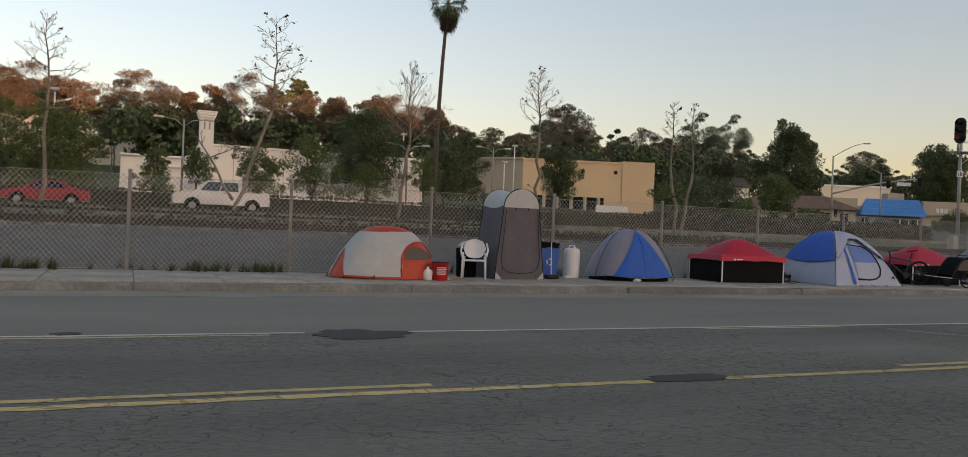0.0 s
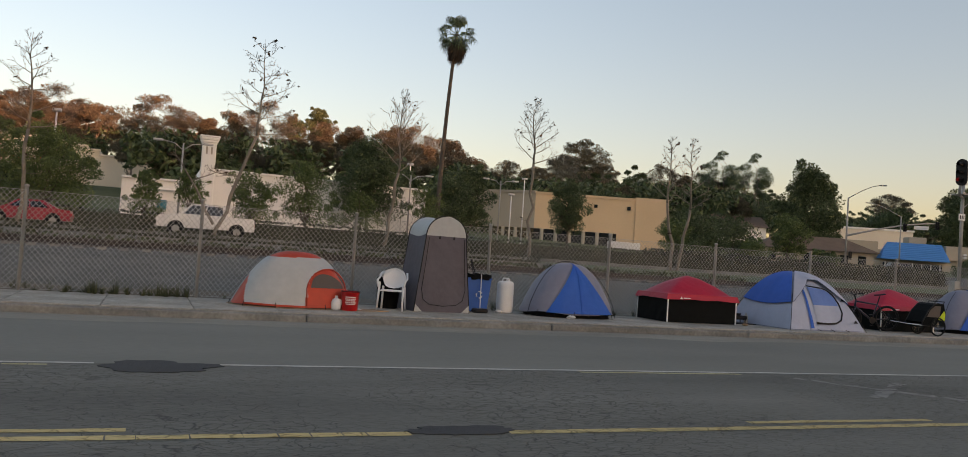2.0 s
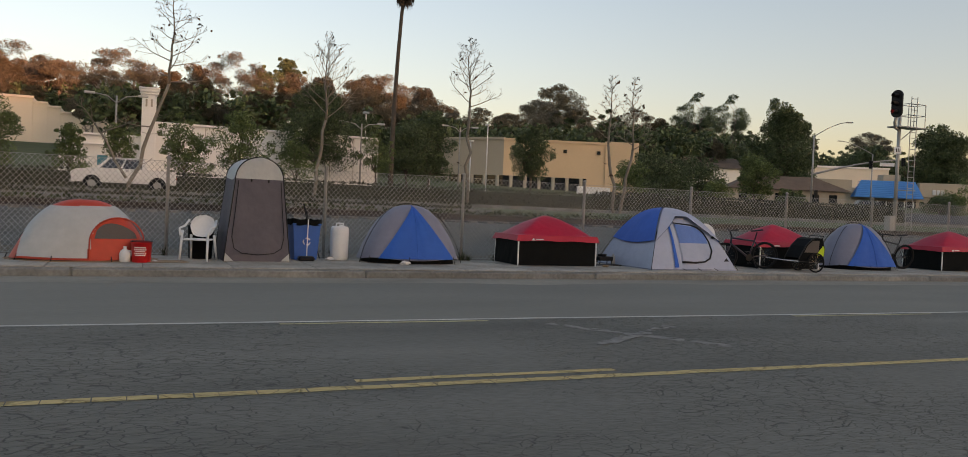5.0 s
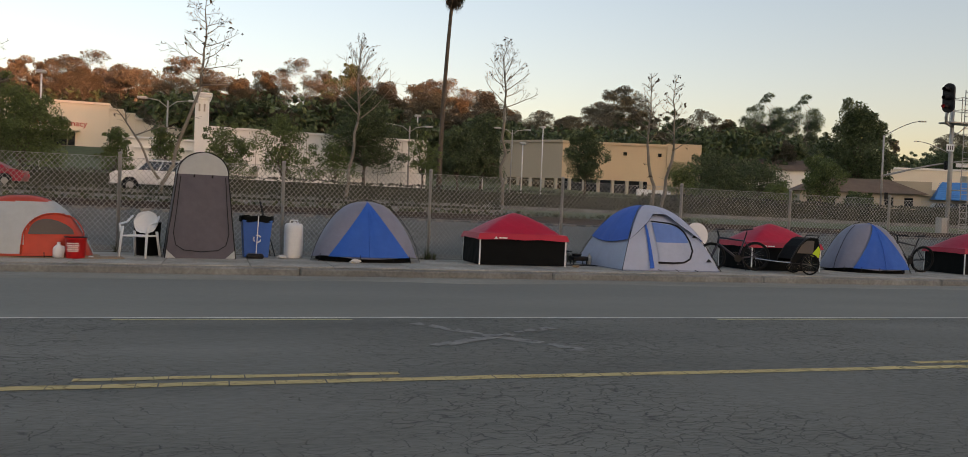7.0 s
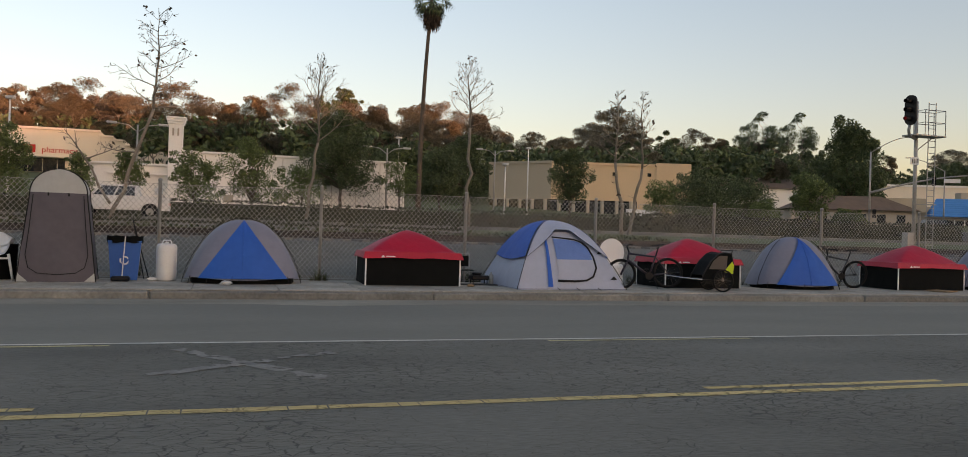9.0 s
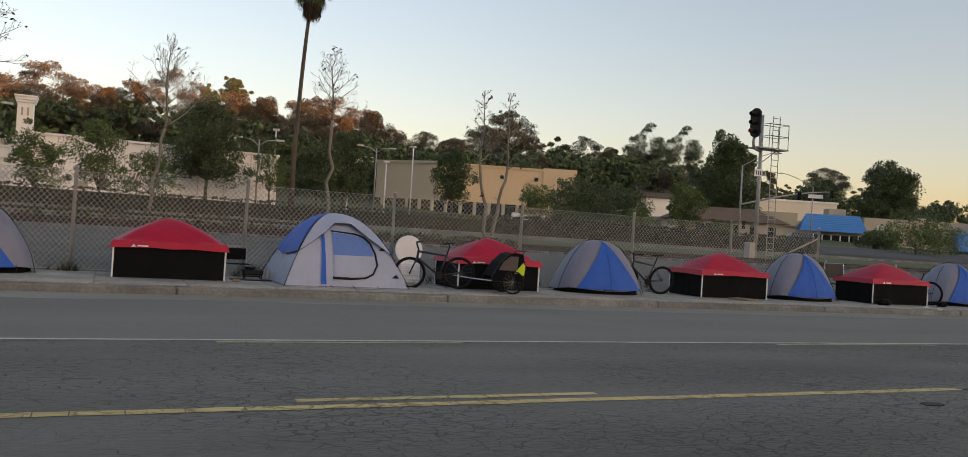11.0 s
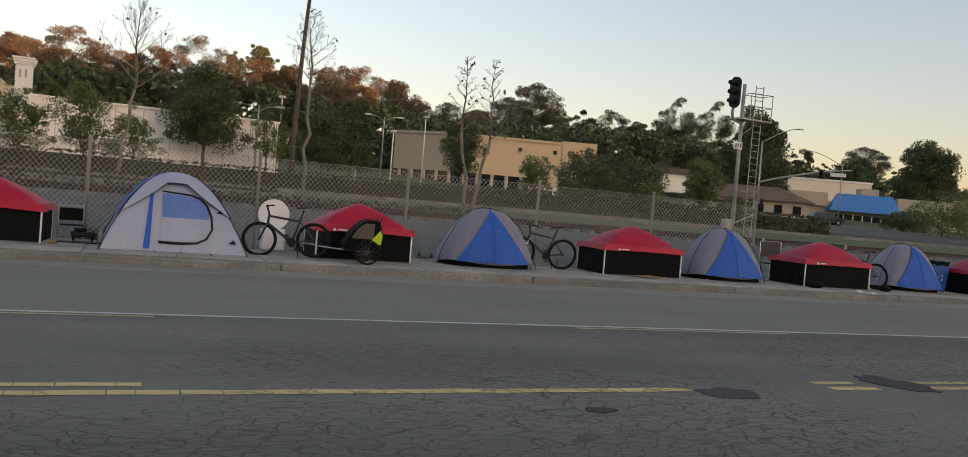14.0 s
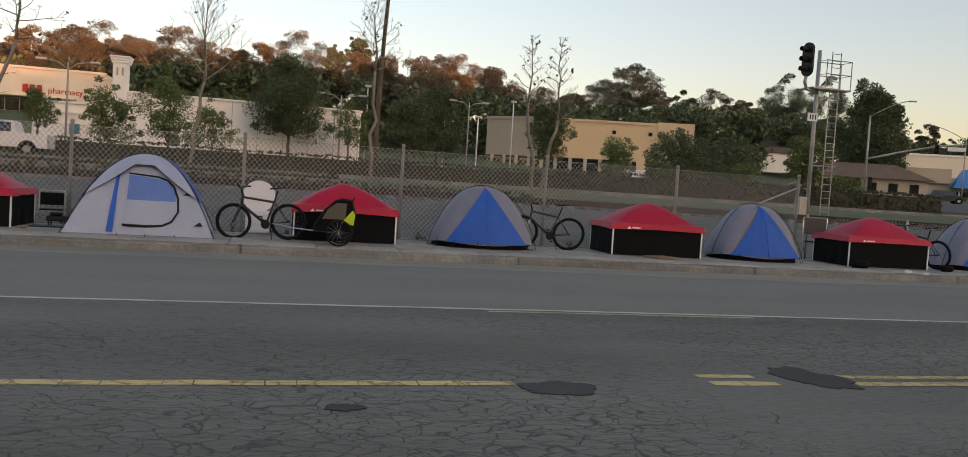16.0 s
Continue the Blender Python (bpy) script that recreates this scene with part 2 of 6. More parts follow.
# ---------------------------------------------------------------- mesh helpers
class M:
    """Vertices, faces and material slots of one mesh."""
    def __init__(self):
        self.v, self.f, self.s = [], [], []

    def add(self, verts, faces, slot=0):
        n = len(self.v)
        self.v += [tuple(p) for p in verts]
        self.f += [tuple(n + i for i in f) for f in faces]
        self.s += [slot] * len(faces)
        return self

    def box(self, c, size, ch=0.0, slot=0, turn=None):
        """A box with chamfered edges."""
        hx, hy, hz = (s / 2 for s in size)
        ch = min(ch, hx * 0.6, hy * 0.6, hz * 0.6)
        bm = bmesh.new()
        bmesh.ops.create_cube(bm, size=1, matrix=Matrix.Diagonal((*size, 1)))
        if ch > 0:
            bmesh.ops.bevel(bm, geom=bm.edges[:], offset=ch, segments=1, affect="EDGES")
        t = Matrix.Translation(c) @ (turn if turn else Matrix())
        bm.verts.index_update()
        self.add([t @ v.co for v in bm.verts], [[v.index for v in f.verts] for f in bm.faces], slot)
        bm.free()
        return self

    def tube(self, pts, r, n=6, slot=0, caps=True, closed=False):
        """A round bar through points; r a number or one for each point."""
        pts = [Vector(p) for p in pts]
        rs = r if isinstance(r, (list, tuple)) else [r] * len(pts)
        verts, faces, last = [], [], None
        k = len(pts)
        for i, p in enumerate(pts):
            if closed:
                d = pts[(i + 1) % k] - pts[i - 1]
            else:
                d = pts[min(i + 1, k - 1)] - pts[max(i - 1, 0)]
            d = d.normalized() if d.length > 1e-9 else Vector((0, 0, 1))
            if last is None:
                a = Vector((0, 0, 1)) if abs(d.z) < 0.9 else Vector((1, 0, 0))
                x = d.cross(a).normalized()
            else:
                x = (last - d * last.dot(d))
                x = x.normalized() if x.length > 1e-6 else d.orthogonal().normalized()
            last = x
            y = d.cross(x)
            verts += [p + (x * math.cos(2 * math.pi * j / n) + y * math.sin(2 * math.pi * j / n)) * rs[i] for j in range(n)]
        for i in range(k if closed else k - 1):
            for j in range(n):
                a, b = i * n + j, i * n + (j + 1) % n
                c, d = ((i + 1) % k) * n + (j + 1) % n, ((i + 1) % k) * n + j
                faces.append((a, b, c, d))
        if caps and not closed:
            faces += [tuple(range(n - 1, -1, -1)), tuple((k - 1) * n + j for j in range(n))]
        return self.add(verts, faces, slot)

    def lathe(self, prof, c=(0, 0, 0), n=20, slot=0):
        """Turned about z; prof: rows of radius, height."""
        verts = [(c[0] + r * math.cos(2 * math.pi * j / n), c[1] + r * math.sin(2 * math.pi * j / n), c[2] + z) for r, z in prof for j in range(n)]
        faces = [(i * n + j, i * n + (j + 1) % n, (i + 1) * n + (j + 1) % n, (i + 1) * n + j) for i in range(len(prof) - 1) for j in range(n)]
        faces += [tuple(range(n - 1, -1, -1)), tuple((len(prof) - 1) * n + j for j in range(n))]
        return self.add(verts, faces, slot)

    def grid(self, fn, nu, nv, slot=0, u0=0.0, u1=1.0, v0=0.0, v1=1.0, rule=None):
        """A sheet of nu x nv quads through fn(u, v); rule(u, v) may give the slot."""
        verts = [fn(u0 + (u1 - u0) * i / nu, v0 + (v1 - v0) * j / nv) for i in range(nu + 1) for j in range(nv + 1)]
        n = len(self.v)
        self.v += [tuple(p) for p in verts]
        for i in range(nu):
            for j in range(nv):
                a = n + i * (nv + 1) + j
                self.f.append((a, a + nv + 1, a + nv + 2, a + 1))
                self.s.append(rule(u0 + (u1 - u0) * (i + 0.5) / nu, v0 + (v1 - v0) * (j + 0.5) / nv) if rule else slot)
        return self

    def slab(self, outline, z0, z1, slot=0):
        """An upright prism over an outline in x, y."""
        k = len(outline)
        verts = [(x, y, z0) for x, y in outline] + [(x, y, z1) for x, y in outline]
        faces = [tuple(range(k, 2 * k)), tuple(range(k - 1, -1, -1))] + [(i, (i + 1) % k, k + (i + 1) % k, k + i) for i in range(k)]
        return self.add(verts, faces, slot)

    def data(self, name, mats, smooth=False):
        me = bpy.data.meshes.new(name)
        me.from_pydata(self.v, [], self.f)
        for m in mats if isinstance(mats, (list, tuple)) else [mats]:
            me.materials.append(m)
        me.polygons.foreach_set("material_index", self.s)
        if smooth:
            me.polygons.foreach_set("use_smooth", [True] * len(me.polygons))
        me.update()
        return me


def part(name, m, mats, parent=None, label="", smooth=False, at=None):
    ob = new(name, m.data(name, mats, smooth) if isinstance(m, M) else m)
    if parent is not None:
        ob.parent = parent
    if at is not None:
        ob.matrix_basis = at
    if label:
        ob["label"] = label
    return ob


def thing(name, at, label, category, group="", kind=""):
    ob = new(name)
    ob.empty_display_size = 0.1
    ob.matrix_basis = at
    return tagged(ob, label, category, group, kind)


def solo(name, m, mats, label="", category="", group="", kind="", smooth=False, at=None):
    return tagged(part(name, m, mats, None, "", smooth, at), label, category, group, kind)


def wob(x, y, s=1.0, seed=0.0):
    return noise.noise(Vector((x * s, y * s, seed)))


# ---------------------------------------------------------------- ground, road, pavement
KERB_Y, WALK_Y, FENCE_Y, PAVE_Z = 17.1, 20.25, 20.4, 0.15
PROFILE = [(WALK_Y, 0.13), (20.6, 0.14), (21.6, 0.2), (24.0, 0.45), (27.0, 0.86), (27.6, 0.9), (31.9, 0.9), (33.0, 0.72), (35.5, 0.8),
           (37.2, 1.0), (43, 1.3), (49.6, 1.48), (60, 1.6), (70, 2.3), (84, 3.2), (120, 4.2), (145, 6.5), (175, 10), (240, 15), (420, 24), (900, 40), (2500, 60)]


def ground_z(y):
    for (a, za), (b, zb) in zip(PROFILE, PROFILE[1:]):
        if a <= y <= b:
            return za + (zb - za) * (y - a) / (b - a)
    return PROFILE[0][1] if y < WALK_Y else PROFILE[-1][1]


def ground_sheet():
    ys = sorted({y for y, _ in PROFILE} | {22.4, 23.2, 24.8, 25.6, 26.3, 29, 30.5, 39, 41, 46, 52, 56})
    xs = [-1800, -700, -300, -140, -80] + [-60 + 1.5 * i for i in range(101)] + [100, 120, 150, 190, 250, 400, 900, 2500]
    m = M()
    verts = []
    for x in xs:
        for y in ys:
            rough = 0.05 if 20.6 < y < 27 else (0.02 if y < 60 else 0.0)
            verts.append((x, y, ground_z(y) + rough * wob(x, y, 0.9)))
    n = len(ys)
    faces, slots = [], []
    for i in range(len(xs) - 1):
        for j in range(n - 1):
            faces.append((i * n + j, (i + 1) * n + j, (i + 1) * n + j + 1, i * n + j + 1))
            y, x = (ys[j] + ys[j + 1]) / 2, xs[i]
            slots.append(1 if 21.9 < y < 33 else 2 if (37 < y < 49 and x > 22) or y > 130 else 0)
    m.add(verts, faces)
    m.s = slots
    solo("ground", m, [DIRT, BALLAST, GRASS], "bare dirt, ballast slope and grass behind fence", "ground", kind="structure")


ground_sheet()
m = M().grid(lambda u, v: (u, v, 0.0), 60, 30, u0=-1800, u1=2500, v0=-900, v1=KERB_Y - 0.12)
solo("road", m, ROAD, "worn cracked grey asphalt street", "road", kind="structure")
m = M().grid(lambda u, v: (u, v + (KERB_Y - 0.12 - v) / 5.7 * 0.1 * wob(u, 0, 0.5, 9), 0.002), 300, 4, u0=-120, u1=200, v0=11.42, v1=KERB_Y - 0.12)
solo("kerb_lane", m, LANE, "smoother grey asphalt of kerb lane", "road", kind="structure")
m = M().grid(lambda u, v: (u, v, 0.004), 80, 1, u0=-120, u1=200, v0=KERB_Y - 0.55, v1=KERB_Y - 0.11)
solo("gutter", m, mat("gutter_concrete", (0.24, 0.215, 0.175), rough=0.95, big=0.6, var=0.35), "dusty concrete gutter along kerb", "gutter", kind="structure")


def stripe(name, y, x0, x1, w, material, label, z=0.004, broken=False):
    """A painted line with ragged edges; broken: cracked across every few hands' widths."""
    def fn(u, v):
        return (u, y + (v - 0.5) * w * (1 + 0.35 * wob(u, v * 9, 3.0, 5)) + 0.012 * wob(u, 0, 1.3, 2) + 0.05 * wob(u, 0, 0.11, 7), z)
    m = M()
    rng = random.Random(int(x0 * 10 + y))
    x = x0
    while x < x1 - 0.05:
        e = min(x1, x + (rng.uniform(0.14, 0.42) if broken and -6 < x < 32 else 6.0))
        m.grid(fn, max(1, int((e - x) / 0.1)), 1, u0=x, u1=e)
        x = e + (rng.uniform(0.003, 0.014) if broken and -6 < x < 32 else 0.0)
    solo(name, m, material, label, "road marking", kind="structure")


for x0, x1 in ((-60, 2.3), (3.12, 20.3), (21.9, 22.5), (23.2, 90)):
    stripe("road_line", 7.9, x0, x1, 0.13, YELLOW, "worn cracked yellow centre line", broken=True)
for x0, x1 in ((-60, 0.3), (5.7, 8.1), (13.3, 15.9), (21.9, 22.4), (23.1, 25.5), (28, 90)):
    stripe("road_line", 8.14, x0, x1, 0.105, YELLOW, "worn second yellow centre line", broken=True)
for x0, x1 in ((-60, -0.1), (1.05, 120)):
    stripe("road_line", 11.42, x0, x1, 0.085, WHITE_LINE, "thin worn white lane line")
OLD_LINE = mat("old_cream_paint", (0.44, 0.38, 0.21), rough=0.8, big=2, fine=20, var=0.5)
for x0, x1 in ((-20, -0.5), (5.6, 8.2), (13.1, 16.0), (21.0, 24.4), (29, 33)):
    stripe("road_line", 11.26, x0, x1, 0.08, OLD_LINE, "faded thin older lane line", broken=True)


def blot(name, cx, cy, rx, ry, seed, label, material=PATCH, z=0.008):
    out = []
    for i in range(40):
        a = 2 * math.pi * i / 40
        k = 1 + 0.42 * noise.noise(Vector((math.cos(a) * 1.6, math.sin(a) * 1.6, seed))) + 0.2 * noise.noise(Vector((math.cos(a) * 5, math.sin(a) * 5, seed)))
        out.append((cx + rx * k * math.cos(a), cy + ry * k * math.sin(a)))
    solo(name, M().slab(out, 0.0, z), material, label, "road patch", kind="structure")


blot("asphalt_patch", 2.78, 7.96, 0.46, 0.16, 1, "dark asphalt patch over yellow line")
blot("asphalt_patch", 0.55, 11.2, 0.56, 0.4, 2, "dark asphalt patch over white line")
blot("asphalt_patch", 20.6, 7.78, 0.3, 0.17, 3, "small dark asphalt patch by centre line")
blot("asphalt_patch", 22.9, 8.1, 0.28, 0.38, 4.4, "ragged dark asphalt patch over centre line")
blot("pothole", 19.04, 7.28, 0.13, 0.07, 5, "small dark broken pothole in asphalt")
blot("asphalt_patch", -2.6, 11.6, 0.16, 0.1, 6, "small dark asphalt spot")


GUTTER = mat("gutter_dust", (0.25, 0.235, 0.195), rough=0.95, big=0.8, fine=14, var=0.35, bump=0.3, stretch=(0.4, 1, 1))
m = M().grid(lambda u, v: (u, 16.0 + 1.12 * v + (1 - v) * (0.35 * wob(u, 0, 0.4, 3) + 0.12 * wob(u, 0, 2.2, 4)), 0.005), 320, 2, u0=-40, u1=80)
solo("gutter", m, GUTTER, "dusty gutter strip along kerb", "gutter", kind="structure")


def cross_mark():
    m = M()
    for (x0, y0), (x1, y1) in (((8.85, 10.95), (10.15, 9.05)), ((10.4, 10.55), (8.7, 9.4))):
        d = Vector((x1 - x0, y1 - y0, 0)).normalized()
        s = Vector((-d.y, d.x, 0)) * 0.09
        def fn(u, v, x0=x0, y0=y0, x1=x1, y1=y1, s=s):
            k = (v - 0.5) * 2 * (1 + 0.4 * wob(u, v, 6, x0))
            return (x0 + (x1 - x0) * u + s.x * k, y0 + (y1 - y0) * u + s.y * k, 0.004 if x0 < 9 else 0.006)
        flecks = M().grid(fn, 90, 6)
        kept = [i for i, q in enumerate(flecks.f) if noise.noise(Vector(flecks.v[q[0]]) * 9) + 0.5 * noise.noise(Vector(flecks.v[q[0]]) * 2.5) > -0.34 + 0.12 * abs(i % 6 - 2.5)]
        m.add(flecks.v, [flecks.f[i] for i in kept])
    solo("road_cross", m, X_PAINT, "faded white painted cross on asphalt", "road marking", kind="structure")


cross_mark()


def pavement():
    m = M().grid(lambda u, v: (u, v, PAVE_Z - 0.012 + 0.006 * wob(u, v, 0.8)), 260, 8, u0=-60, u1=70, v0=KERB_Y + 0.13, v1=WALK_Y + 0.3)
    m.add([(-1800, KERB_Y, 0.14), (-60, KERB_Y, 0.14), (-60, WALK_Y + 0.3, 0.14), (-1800, WALK_Y + 0.3, 0.14)], [(0, 1, 2, 3)])
    m.add([(70, KERB_Y, 0.14), (2500, KERB_Y, 0.14), (2500, WALK_Y + 0.3, 0.14), (70, WALK_Y + 0.3, 0.14)], [(0, 1, 2, 3)])
    walk_ob = solo("pavement", m, JOINT, "dusty concrete pavement", "pavement", kind="structure")
    L = 1.52
    tile = M().box((0, 0, 0), (L - 0.015, 1.5, 0.06), 0.008).data("paving_slab", CONCRETE)
    kerb = M().box((0, 0, -0.006), (5.0 - 0.012, 0.16, 0.29), 0.03).data("kerb_stone", KERB)
    for i in range(-16, 34):
        for j in range(2):
            part("paving_slab", tile, None, walk_ob, at=pose(i * L + 0.4, KERB_Y + 0.15 + 0.78 + 1.52 * j, PAVE_Z - 0.027 + 0.004 * wob(i, j, 3.3), 0.15 * wob(i, j, 1.7), 0.15 * wob(j, i, 2.1), 0))
    kerb_ob = solo("kerb", M().box((-900, KERB_Y, 0), (1740, 0.16, 0.3)).box((1290, KERB_Y, 0), (2420, 0.16, 0.3)), KERB, "worn concrete kerb", "kerb", kind="structure")
    part("kerb_bed", M().box((5, KERB_Y + 0.07, -0.06), (130, 0.13, 0.36)), JOINT, kerb_ob)
    for i in range(-12, 15):
        part("kerb_stone", kerb, None, kerb_ob, at=pose(i * 5.0 + 0.6, KERB_Y, 0.004 * wob(i, 1, 2.7), 0, 0, 0.05 * wob(i, 4, 1.9)))


# ---------------------------------------------------------------- chain-link fence
def fence():
    f = thing("chain_link_fence", pose(0, FENCE_Y, 0.13), "weathered galvanised chain-link fence with steel posts", "fence")
    X0, X1, H = -38.65, 31.32, 2.02
    post = M().lathe([(0.036, -0.1), (0.036, H + 0.04), (0.045, H + 0.05), (0.04, H + 0.085), (0.012, H + 0.1)], n=10).data("post", GALV, True)
    for i in range(22):
        part("post", post, None, f, at=pose(X0 + i * 3.332, 0, 0, 0.6 * wob(i, 0, 2.2), 0.8 * wob(i, 3, 2.2), 0))
    m = M()
    step = 0.105
    top = H - 0.02
    def wire(a, b, r=0.0046):
        m.tube([a, b], r, n=3, caps=False)
    rise = 0.085 / 0.1      # run across for each metre up
    x = X0 - top * rise
    while x < X1:
        for s in (1, -1):
            xa, xb = (x, x + top * rise) if s > 0 else (x + top * rise, x)
            za, zb = 0.04, top
            # clip at both ends
            def clip(xa, za, xb, zb):
                if xa < X0: za += (zb - za) * (X0 - xa) / (xb - xa); xa = X0
                if xb < X0: zb += (za - zb) * (X0 - xb) / (xa - xb); xb = X0
                if xa > X1: za += (zb - za) * (xa - X1) / (xa - xb); xa = X1
                if xb > X1: zb += (za - zb) * (xb - X1) / (xb - xa); xb = X1
                return xa, za, xb, zb
            xa, za, xb, zb = clip(xa, za, xb, zb)
            wire((xa, -0.04 + 0.003 * s, za), (xb, -0.04 + 0.003 * s, zb))
        x += step
    part("wire_mesh", m, WIRE, f, "diamond wire mesh")["kind"] = "stuff"
    t = M()
    for z in (0.05, top):
        t.tube([(X0 + i * 1.1, -0.04 + 0.01 * wob(i, z, 1.3), z + 0.015 * wob(i, z + 5, 0.9)) for i in range(int((X1 - X0) / 1.1) + 1)], 0.004, n=4)
    part("tension_wire", t, WIRE, f)
    part("brace", M().tube([(X1 - 1.15, 0.02, 1.3), (X1, 0.02, 1.78)], 0.022, n=8), GALV, f, "diagonal steel brace rail")
    low = thing("low_fence", pose(0, FENCE_Y, 0.13), "low chain-link fence past the tall one", "fence")
    post2 = M().lathe([(0.03, -0.1), (0.03, 1.12), (0.01, 1.16)], n=8).data("post", GALV, True)
    for i in range(9):
        part("post", post2, None, low, at=pose(X1 + 0.35 + i * 3.0, 0, 0))
    m2 = M()
    for i in range(300):
        for s in (1, -1):
            m2.tube([(X1 + 0.35 + i * step, 0.003 * s, 0.04 if s > 0 else 1.08), (X1 + 0.35 + i * step + 1.04 * rise, 0.003 * s, 1.08 if s > 0 else 0.04)], 0.0042, n=3, caps=False)
    part("wire_mesh", m2, WIRE, low, "diamond wire mesh")["kind"] = "stuff"


fence()


# ---------------------------------------------------------------- railway
def railway():
    tr = thing("railway_track", pose(0, 29.7, 0.9), "single railway track on ballast with concrete sleepers", "railway", kind="structure")
    sl = M().box((0, 0, -0.02), (0.26, 2.6, 0.2), 0.025).data("sleeper", SLEEPER)
    for i in range(210):
        part("sleeper", sl, None, tr, at=pose(-40 + i * 0.61, 0.06 * wob(i, 0, 3.1), 0.0))
    for y in (-0.74, 0.74):
        prof = [(-0.07, 0.08), (0.07, 0.08), (0.012, 0.15), (0.012, 0.25), (0.036, 0.26), (0.036, 0.29), (-0.036, 0.29), (-0.036, 0.26), (-0.012, 0.25), (-0.012, 0.15)]
        k = len(prof)
        m = M().add([(x, y + a, z) for x in (-400, 400) for a, z in prof], [(i, (i + 1) % k, k + (i + 1) % k, k + i) for i in range(k)])
        part("rail", m, RUST, tr)


railway()


# ---------------------------------------------------------------- tents
def sup(t, a, b, n):
    c, s = math.cos(t), math.sin(t)
    return (a * math.copysign(abs(c) ** (2 / n), c), b * math.copysign(abs(s) ** (2 / n), s))


class Dome:
    """A dome tent's surface: rounded-rectangle plan a x b (half sizes), height h, slope p."""
    def __init__(self, a, b, h, p=1.7, n=2.7, seed=0.0, sag=0.04, lift=0.0):
        self.a, self.b, self.h, self.p, self.n, self.seed, self.sag, self.lift = a, b, h, p, n, seed, sag, lift

    def at(self, t, s, off=0.0):
        x, y = sup(t, self.a, self.b, self.n)
        k = s * (1 - self.sag * math.cos(2 * t) ** 2 * math.sin(math.pi * min(s, 1.0)))
        wr = 0.018 * noise.noise(Vector((x * s * 2.3, y * s * 2.3, s * 2.0 + self.seed))) + 0.012 * noise.noise(Vector((x * s * 7, y * s * 7, self.seed)))
        z = self.lift + (self.h - self.lift) * (1 - s ** self.p) + 0.5 * self.lift * s ** 6 * math.cos(4 * t) * -0.5
        d = Vector((x, y, 0)).normalized() * (off + wr * s) + Vector((0, 0, off * 0.6))
        return Vector((x * k, y * k, z)) + d

    def front(self, x, z, off=0.0):
        """The point of the front (-y) side at x, z."""
        s = max(1e-4, (1 - (z - self.lift) / (self.h - self.lift))) ** (1 / self.p)
        k = max(0.0, 1 - min(1.0, abs(x / (self.a * s))) ** self.n) ** (1 / self.n)
        return Vector((x, -self.b * s * k - off, z))

    def sheet(self, m, nt, ns, t0=0.0, t1=2 * math.pi, s0=0.0, s1=1.0, off=0.0, slot=0, rule=None):
        return m.grid(lambda u, v: self.at(u, v, off), nt, ns, slot, t0, t1, max(s0, 0.002), s1, rule)


def blue_dome(at, label, seed=0.0, wide=1.13, deep=0.82, tall=1.27):
    t = thing("dome_tent", at, label, "tent", "blue and grey dome tents")
    d = Dome(wide, deep, tall, 2.5, 2.5, seed, 0.0, 0.1)
    f = -math.pi / 2
    part("fly_panel", d.sheet(M(), 96, 26), NYLON_GREY, t, "grey fly", True)
    def gore(u, v):
        s = max(v, 0.004)
        edge = s ** d.p * wide
        z = d.lift + (d.h - d.lift) * (1 - s ** d.p)
        p = d.front(edge * (-0.74 + 1.52 * u), z, 0.05)
        p.y -= (0.014 * s * math.sin(9 * u + seed) + 0.02 * noise.noise(Vector((u * 6, s * 3, seed)))) * math.sin(math.pi * u)
        return p
    part("door_panel", M().grid(gore, 24, 26, v1=0.995), NYLON_BLUE, t, "bright blue door panel", True)
    part("seam", M().tube([gore(0.49, s / 14) + Vector((0, -0.008, 0)) for s in range(0, 15)], 0.007, n=5), NYLON_BLUE, t)
    part("floor_tub", M().grid(lambda u, v: Vector((*sup(u, wide * (0.89 - 0.02 * v + 0.03 * math.sin(11 * u)), deep * (0.89 - 0.02 * v + 0.03 * math.sin(7 * u)), 2.6), 0.004 + v * 0.12)), 40, 3, u1=2 * math.pi), CLOTH_BLACK, t, "black floor edge", True)
    for q in (-0.1, 1.1, 0.3, 0.7):
        a = q * math.pi
        pts = [d.at(a, s / 14, 0.015 + 0.05 * s / 14) for s in range(5, 14)]
        end = d.at(a, 1.0, 0.07)
        part("pole", M().tube(pts + [Vector((end.x, end.y, 0.01))], 0.007, n=5), BLACK, t, "black tent pole")
    part("peak_pole", M().tube([(-0.3, 0.05, tall - 0.02), (-0.12, 0.03, tall + 0.035), (0.12, 0.03, tall + 0.03), (0.3, 0.05, tall - 0.03)], 0.008, n=5), BLACK, t, "black ridge pole")
    for a in (f - 0.95, f - 0.5, f - 0.1, f + 0.35, f + 0.8):
        e = d.at(a, 1.0, 0.02)
        part("peg", M().tube([(e.x, e.y, 0.16), (e.x * 1.04, e.y * 1.06, 0.004)], 0.006, n=5), BLACK, t)
    return t


